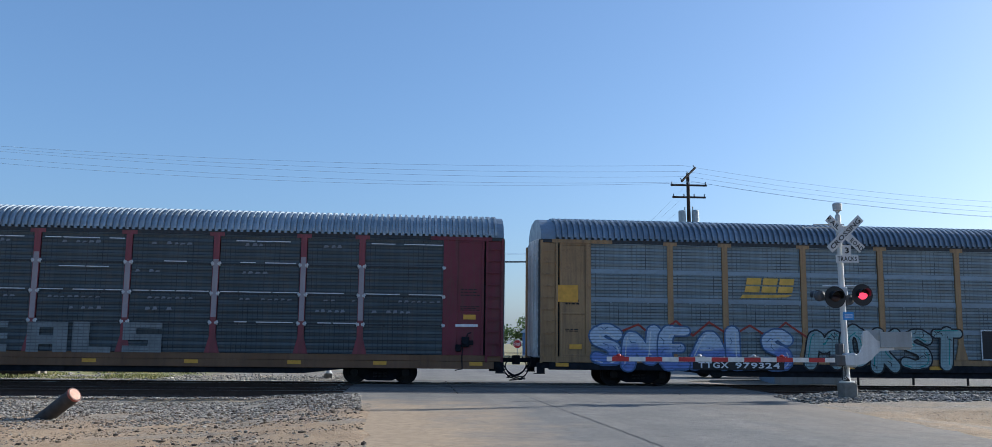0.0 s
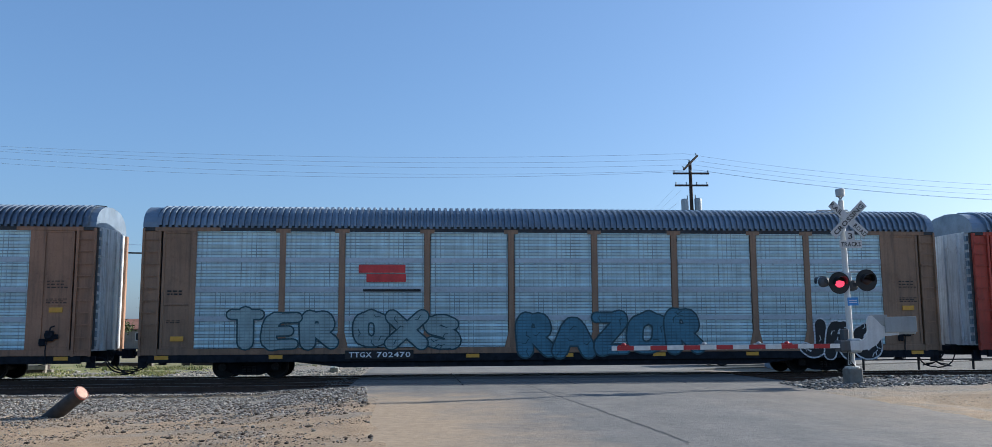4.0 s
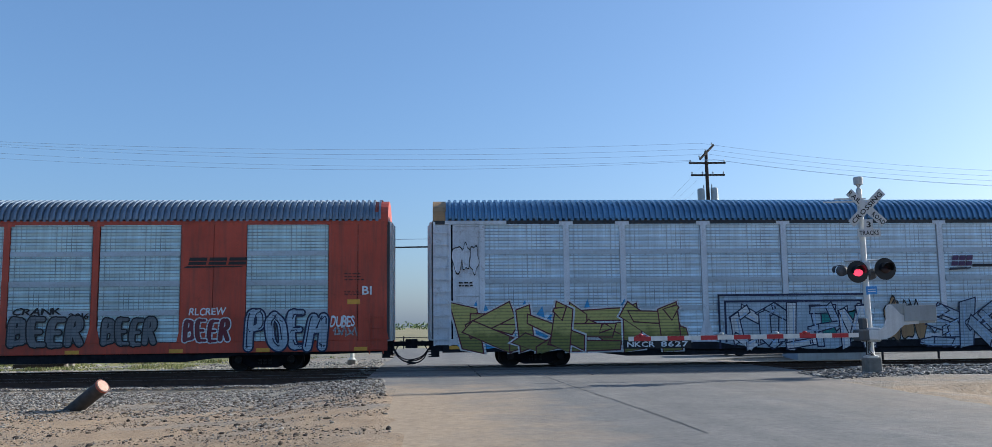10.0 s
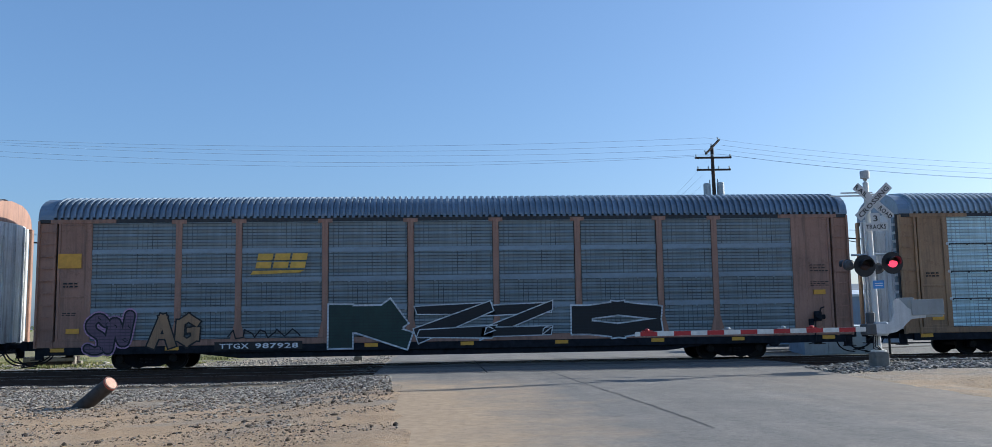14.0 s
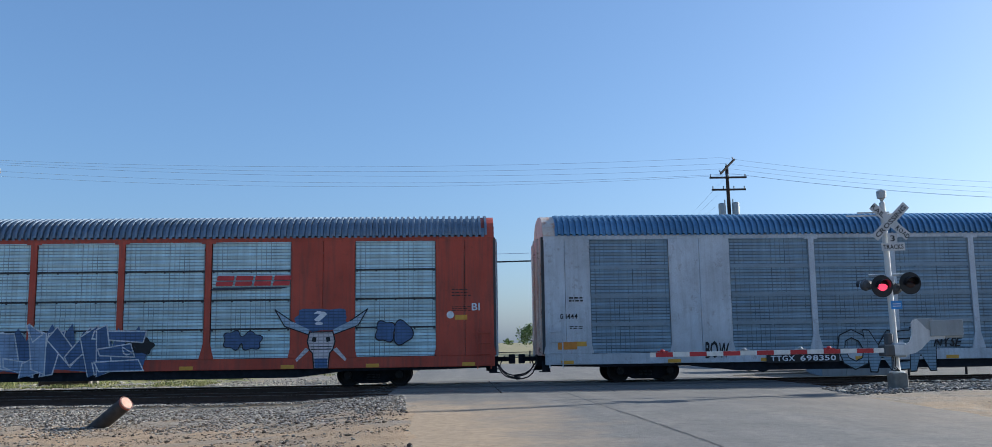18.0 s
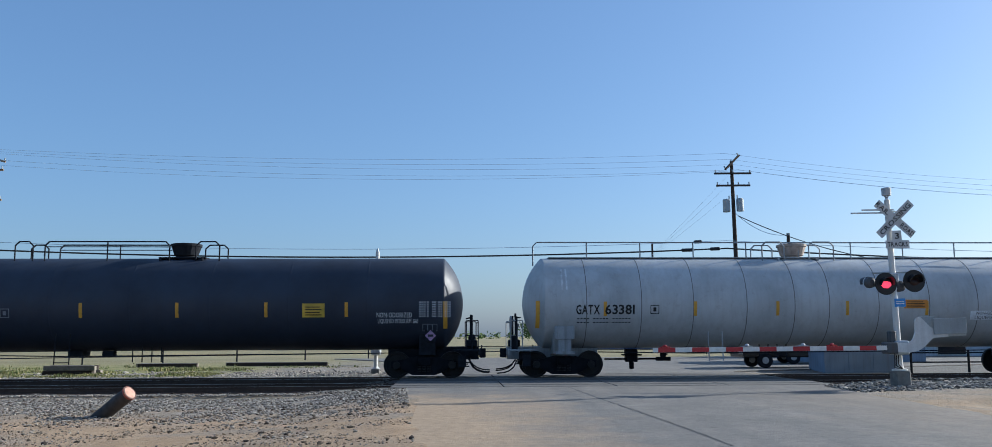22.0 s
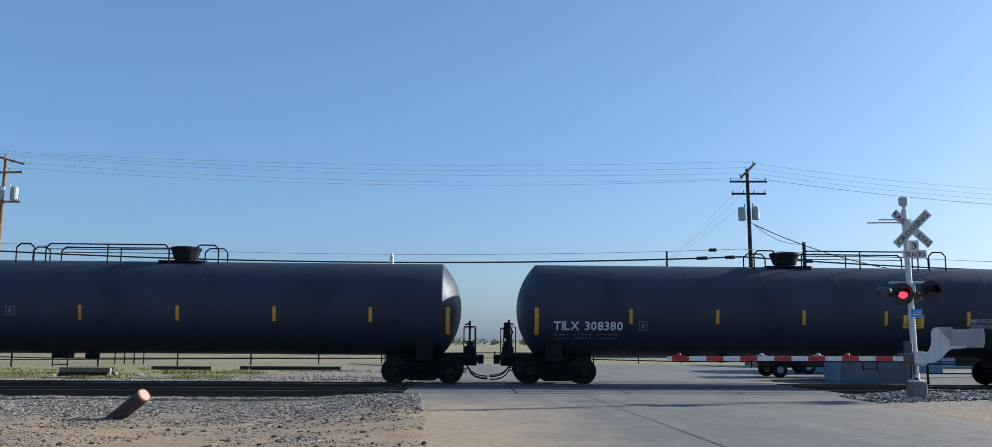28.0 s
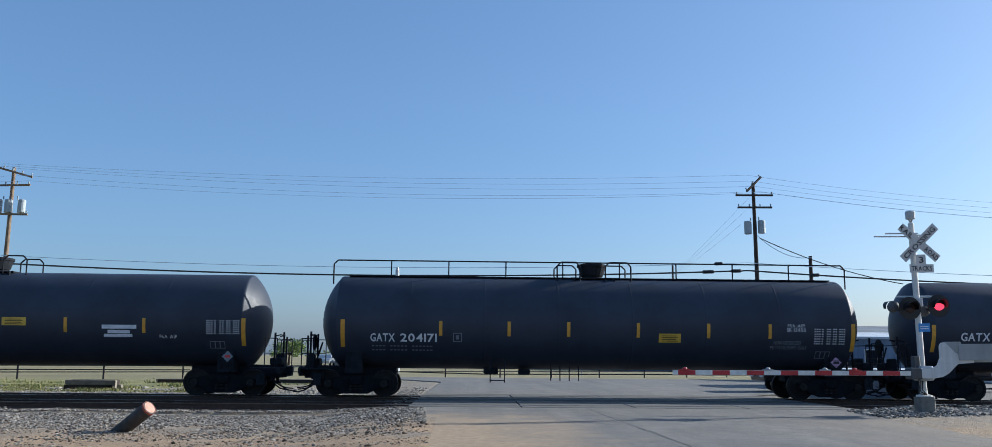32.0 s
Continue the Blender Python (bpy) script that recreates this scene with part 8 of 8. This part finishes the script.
word(9, "VAZE", 9.63, 16.68, 0.68, 1.95, "lilac_grey", "dark_plum", "wild", 0.18, "", "dark_plum", "", "", 0.8)
word(9, "KESR", 19.36, 24.53, 0.56, 2.2, "pale_blue,plum,olive,plum", "ink", "bubble", 0.18, "white_line", "", "", "", 1.0)
emblem(9, 18.17, 20.65, 3.22, 3.70, "logo_red", "logo_navy")
number_board(9, 7.51, 9.26, 0.63, 0.91, "TTGX 967161")
tag(9, "YHECK", 16.36, 17.65, 1.22, 1.48, "olive", 0.6)
small_print(9, 0.53, 1.46, 2.37, 2.58, 2)
roundel(9, 0.94, 1.15, 2.72, 2.93)
patch(9, 1.04, 1.37, 1.07, 1.24, "yellow")
word(10, "SN", 1.65, 3.05, 0.58, 1.97, "plum_grey", "ink", "bubble", 0.22, "pale_pink")
word(10, "AG", 3.67, 5.32, 0.75, 1.85, "tan_yellow", "ink", "block", 0.18)
emblem(10, 6.99, 8.69, 3.11, 3.81, "logo_yellow", "logo_yellow")
patch(10, 0.68, 1.43, 3.39, 3.87, "yellow", "yellow notice plate")
number_board(10, 5.78, 8.64, 0.63, 0.89, "TTGX 987928")
word(10, "R", 9.35, 12.45, 0.62, 2.05, "bottle", "white_line", "block", 0.26)
word(10, "ZZ", 12.75, 16.85, 0.9, 2.05, "ink", "white_line", "wild", 0.2, "", "", "", "", 0.6)
word(10, "C", 17.45, 21.05, 0.8, 2.05, "ink,bottle", "white_line", "block", 0.26)
patch(11, 6.15, 8.72, 3.00, 3.96, "letter_white", "white emblem board")
emblem(11, 6.31, 8.63, 3.12, 3.83, "logo_black", "logo_black")
patch(11, 5.62, 9.26, 1.10, 1.76, "pale_pink")
word(11, "LOWKS", 6.15, 8.85, 0.98, 1.9, "teal_plum", "ink", "block", 0.17)
word(11, "ENERS", 12.55, 17.85, 0.63, 2.1, "ink", "ink", "wild", 0.22, "white_line", "", "navy", "white_line", 0.9)
word(11, "CH", 18.05, 19.8, 0.95, 2.03, "navy_lime", "ink", "block", 0.26)
word(11, "ILL", 20.85, 22.8, 0.95, 2.0, "navy_lime", "ink", "block", 0.26)
patch(11, 19.88, 20.8, 0.95, 2.03, "dull_yellow")
patch(11, 17.6, 18.2, 0.9, 1.7, "pale_pink")
patch(11, 22.7, 23.2, 0.8, 1.6, "pale_pink")
tag(11, "SAMS", 9.84, 10.70, 1.50, 1.75, "ink", 0.7)
tag(11, "INUT", 9.97, 10.71, 1.17, 1.42, "ink", 0.7)
number_board(11, 4.56, 7.52, 0.56, 0.88, "TTGX 160629")
small_print(11, 25.77, 26.34, 2.90, 3.34, 3)
patch(11, 25.80, 26.32, 1.51, 1.76, "yellow")
word(12, "SIANR", 3.50, 8.10, 0.52, 1.84, "white_plum", "ink", "wild", 0.15, "white_line", "", "", "", 0.8)
word(12, "FUME", 9.80, 15.90, 0.55, 2.0, "slate_blue,steel_blue,slate_blue,slate_blue", "white_line", "wild", 0.2, "", "", "slate_blue", "", 0.7)
bubbles(12, 2, 15.19, 16.15, 1.14, 1.74, "ink", "ink", 31)
patch(12, 0.78, 1.26, 0.88, 1.85, "pink")
emblem(12, 18.12, 20.63, 3.27, 3.75, "logo_red", "logo_navy")
number_board(12, 7.66, 9.99, 0.56, 0.85, "TTGX 693531")
tag(12, "BI", 26.73, 26.99, 2.51, 2.76, "letter_white", 0.0)
small_print(12, 0.82, 1.31, 2.50, 2.75, 2)
roundel(12, 25.87, 26.13, 2.24, 2.49)
part("graffiti", blob(20.85, 22.55, 1.9, 2.62, skin(12, 0.0005), 4), M["slate_blue"], CARS[12], "painted blue cap")
bull(12, 21.7, 0.62, 1.9)
tag(12, "?", 21.5, 21.85, 2.1, 2.55, "letter_white", 0.0)
bubbles(12, 2, 18.53, 19.67, 1.23, 1.93, "slate_blue", "ink", 33)
bubbles(12, 2, 23.53, 24.69, 1.38, 2.22, "slate_blue", "ink", 34)
number_board(13, 7.56, 10.10, 0.45, 0.76, "TTGX 698350")
outline(13, "OMEM", 10.15, 13.44, 0.39, 1.70, "ink")
tag(13, "NYSE", 13.50, 14.43, 1.08, 1.39, "ink", 0.8)
tag(13, "BOW", 5.49, 6.27, 0.81, 1.36, "ink", 1.0)
tag(13, "PHLPAKE", 21.28, 22.93, 1.06, 1.53, "ink", 1.0)
patch(13, 17.21, 18.17, 0.57, 0.84, "logo_black")
patch(13, 0.44, 1.09, 1.15, 1.40, "logo_orange")
patch(13, 25.75, 26.26, 1.97, 2.21, "logo_orange")
small_print(13, 25.75, 26.29, 3.32, 3.65, 3)
tag(13, "G 1444", 0.54, 1.13, 2.18, 2.35, "ink", 0.0)
car_number(14, 1.66, 3.50, 1.98, 2.27, "NATX 400325", "letter_yellow")
notice(14, 12.38, 13.16, 1.62, 1.90, "plate_yellow")
data_table(14, 16.65, 17.71, 1.99, 2.44)
placard(14, 16.85, 17.20, 1.30, 1.69)
scrawl(14, 6.11, 8.15, 1.34, 1.93)
scrawl(14, 13.40, 15.07, 1.40, 1.98)
words(14, "LIQUEFIED", 16.64, 17.67, 2.92, 3.03, "letter_yellow")
words(14, "PETROLEUM GAS", 16.64, 17.66, 2.77, 2.88, "letter_yellow")
car_number(15, 1.30, 3.48, 2.09, 2.37, "TILX 305603", "letter_white")
notice(15, 13.87, 14.61, 2.07, 2.53, "plate_yellow")
data_table(15, 17.77, 18.83, 2.08, 2.63)
placard(15, 17.97, 18.31, 1.26, 1.64)
words(15, "NON-ODORIZED", 16.34, 17.52, 2.06, 2.23, "letter_white")
words(15, "LIQUEFIED PETROLEUM GAS", 16.38, 17.73, 1.87, 2.02, "letter_white")
M["seam_grime"] = plain("grimy_weld_seam", "6f6c69", 0.8, 0.0, 0.4, 6.0)
for x in (2.07, 3.95, 5.74, 7.59, 9.26, 10.47, 12.21, 14.0, 15.72):
    part("weld_seam", turned(bmesh.new(), [(x - 0.014, TANK_R - 0.004), (x - 0.012, TANK_R + 0.005), (x + 0.012, TANK_R + 0.005), (x + 0.014, TANK_R - 0.004)], (0, 0, TANK_Z), "X", 56), M["seam_grime"], CARS[16], "grimy weld seam")
for x in (1.25, 1.4, 18.24, 18.38):
    part("strap", quad(x - 0.03, x + 0.03, 2.98, 3.72, skin(16, 0.012), 2), M["door_white"] if x < 10 else M["seam_grime"], CARS[16])
part("bottom_valve", boxes((3.66, 4.06, -0.2, 0.2, 0.5, 0.95), (3.8, 3.94, -0.1, 0.1, 0.25, 0.5), (3.55, 4.2, -0.28, 0.28, 0.72, 0.78), bevel=0.02), M["truck"], CARS[16], "dark bottom outlet valve")
part("brake_rod", boxes((2.9, 5.2, -0.05, 0.0, 0.57, 0.63), (4.92, 5.1, -0.1, 0.1, 0.55, 0.98), (4.75, 5.25, -0.14, 0.05, 0.53, 0.67), bevel=0.01), M["truck"], CARS[16])
car_number(16, 1.71, 3.70, 2.15, 2.47, "GATX 63381", "letter_black")
notice(16, 13.09, 13.92, 2.31, 2.61, "logo_orange")
patch(16, 17.93, 19.02, 2.46, 3.00, "board_dark", "dark data board")
part("print", bars([(17.97 + 0.105 * i, 18.04 + 0.105 * i, 2.5 + 0.095 * k) for i in range(10) for k in range(5) if (i * 7 + k * 3) % 5], skin(16, 0.005), 0.055), M["letter_white"], CARS[16], kind="stuff")
patch(16, 17.05, 17.8, 2.65, 2.98, "letter_white")
patch(16, 15.45, 17.75, 1.92, 2.22, "letter_white")
words(16, "NON-ODORIZED", 15.66, 16.79, 2.09, 2.20, "letter_black")
words(16, "LIQUEFIED PETROLEUM GAS", 15.62, 17.54, 1.94, 2.05, "letter_black")
placard(16, 18.36, 18.70, 1.13, 1.51)
words(16, "SR 13450", 17.07, 17.75, 2.43, 2.55, "letter_black")
car_number(17, 1.64, 3.96, 2.00, 2.27, "UTLX 957940", "letter_yellow")
notice(17, 10.30, 11.11, 2.22, 2.51, "plate_yellow")
data_table(17, 17.02, 18.13, 2.06, 2.55)
placard(17, 17.69, 18.04, 1.25, 1.63)
words(17, "LIQUEFIED PETROLEUM GAS", 15.06, 16.52, 2.03, 2.15, "letter_dim")
car_number(18, 0.82, 3.03, 2.30, 2.60, "CBTX 784290", "letter_white")
notice(18, 6.91, 7.67, 1.76, 2.03, "plate_yellow")
data_table(18, 17.76, 18.81, 2.07, 2.60)
placard(18, 18.18, 18.53, 1.23, 1.62)
words(18, "LIQUEFIED PETROLEUM GAS", 15.85, 17.11, 2.39, 2.54, "letter_white")
words(18, "NON-ODORIZED", 15.88, 17.06, 2.15, 2.30, "letter_white")
car_number(19, 0.94, 3.64, 2.00, 2.32, "MULX 702155", "letter_white")
notice(19, 10.33, 11.04, 2.10, 2.57, "plate_yellow")
data_table(19, 16.64, 17.74, 2.17, 2.69)
placard(19, 17.12, 17.47, 1.23, 1.61)
words(19, "LIQUEFIED PETROLEUM GAS", 14.15, 16.09, 1.89, 2.04, "letter_dim")
car_number(20, 1.64, 4.43, 2.22, 2.53, "TILX", "letter_white")
car_number(21, 1.19, 3.52, 1.86, 2.15, "TILX 308380", "letter_white")
notice(21, 13.17, 13.89, 1.99, 2.44, "plate_yellow")
data_table(21, 17.52, 18.58, 2.03, 2.56)
placard(21, 18.03, 18.37, 1.27, 1.65)
words(21, "NON-ODORIZED", 15.52, 16.66, 2.18, 2.33, "letter_white")
words(21, "LIQUEFIED PETROLEUM GAS", 15.52, 16.79, 1.99, 2.14, "letter_white")
car_number(22, 1.53, 3.51, 1.96, 2.25, "TILX 310527", "letter_white")
notice(22, 16.02, 16.79, 2.11, 2.41, "plate_yellow")
data_table(22, 17.97, 19.01, 2.11, 2.64)
placard(22, 18.22, 18.56, 1.24, 1.62)
patch(22, 16.42, 17.97, 1.95, 2.08, "letter_white", "white notice strip")
patch(22, 16.64, 17.41, 1.67, 1.82, "letter_white")
words(22, "LIQUEFIED PETROLEUM GAS", 16.51, 17.88, 1.97, 2.06, "letter_black")
car_number(23, 1.54, 3.85, 1.99, 2.26, "GATX 204029", "letter_white")
notice(23, 11.11, 11.90, 2.29, 2.56, "plate_yellow")
data_table(23, 17.83, 18.94, 2.07, 2.56)
placard(23, 18.34, 18.69, 1.14, 1.52)
patch(23, 14.39, 15.53, 2.21, 2.34, "letter_white")
patch(23, 14.58, 15.31, 2.06, 2.17, "letter_white")
patch(23, 14.45, 15.39, 1.94, 2.04, "letter_white")
words(23, "FRA AIP", 16.29, 16.87, 1.91, 2.03, "letter_white")
car_number(24, 1.81, 4.03, 1.88, 2.15, "GATX 204171", "letter_white")
notice(24, 11.53, 12.28, 1.92, 2.22, "plate_yellow")
data_table(24, 16.84, 17.90, 1.91, 2.48)
placard(24, 17.47, 17.81, 1.11, 1.49)
words(24, "FRA AIP", 15.92, 16.50, 2.47, 2.58, "letter_white")
words(24, "SR 13450", 15.89, 16.54, 2.32, 2.45, "letter_white")
words(24, "NON-ODORIZED", 15.46, 16.39, 1.89, 2.02, "letter_dim")
words(24, "PETROLEUM GAS", 15.35, 16.60, 1.73, 1.85, "letter_dim")
car_number(25, 1.54, 4.17, 2.07, 2.35, "GATX", "letter_white")


def motions():
    """The train rolls by at one speed; its wheels turn while they pass the crossing, and the lamps flash in turn."""
    for car, place, length in TRAIN:
        walk(car, [(t, pose(place - SPEED * t, TRAIN_Y, 0)) for t in (0.0, 8.0, 16.0, 24.0, 32.0)])
        for curve in car.animation_data.action.layers[0].strips[0].channelbag(car.animation_data.action_slot).fcurves:
            for key in curve.keyframe_points:
                key.interpolation = "LINEAR"
    step = 1 / FPS
    for ws, r, place, x, at in WHEELS:
        first, last = max(0.0, (place + x - 24.0) / SPEED), min(32.0, (place + x + 20.0) / SPEED)
        rows, k = [], 0
        while first + k * step < last:
            rows.append((first + k * step, pose(at, 0, r, 0, math.degrees(-SPEED * k * step / r) % 360.0, 0)))
            k += 1
        if not rows:
            continue
        if first > 0.05:
            rows.insert(0, (0.0, pose(at, 0, r, 0, 0, 0)))
        if rows[-1][0] < 31.9:
            rows.append((32.0, rows[-1][1]))
        walk(ws, rows)
    for lens, phase in LENSES:
        rows, angle = [(0.0, pose(0, -0.004, 0, 0, 0, 0 if phase == 1 else 180))], 0 if phase == 1 else 180
        for turn in range(54):
            t = 0.045 + 0.5958 * turn - {20: 0.06, 15: -0.07, 30: 0.06}.get(turn, 0.0)
            if t > 31.85:
                break
            for k in range(4):
                rows.append((t + k * step, pose(0, -0.004, 0, 0, 0, angle + 60 * k)))
            angle += 180
        rows.append((32.0, pose(0, -0.004, 0, 0, 0, angle)))
        walk(lens, rows)


motions()
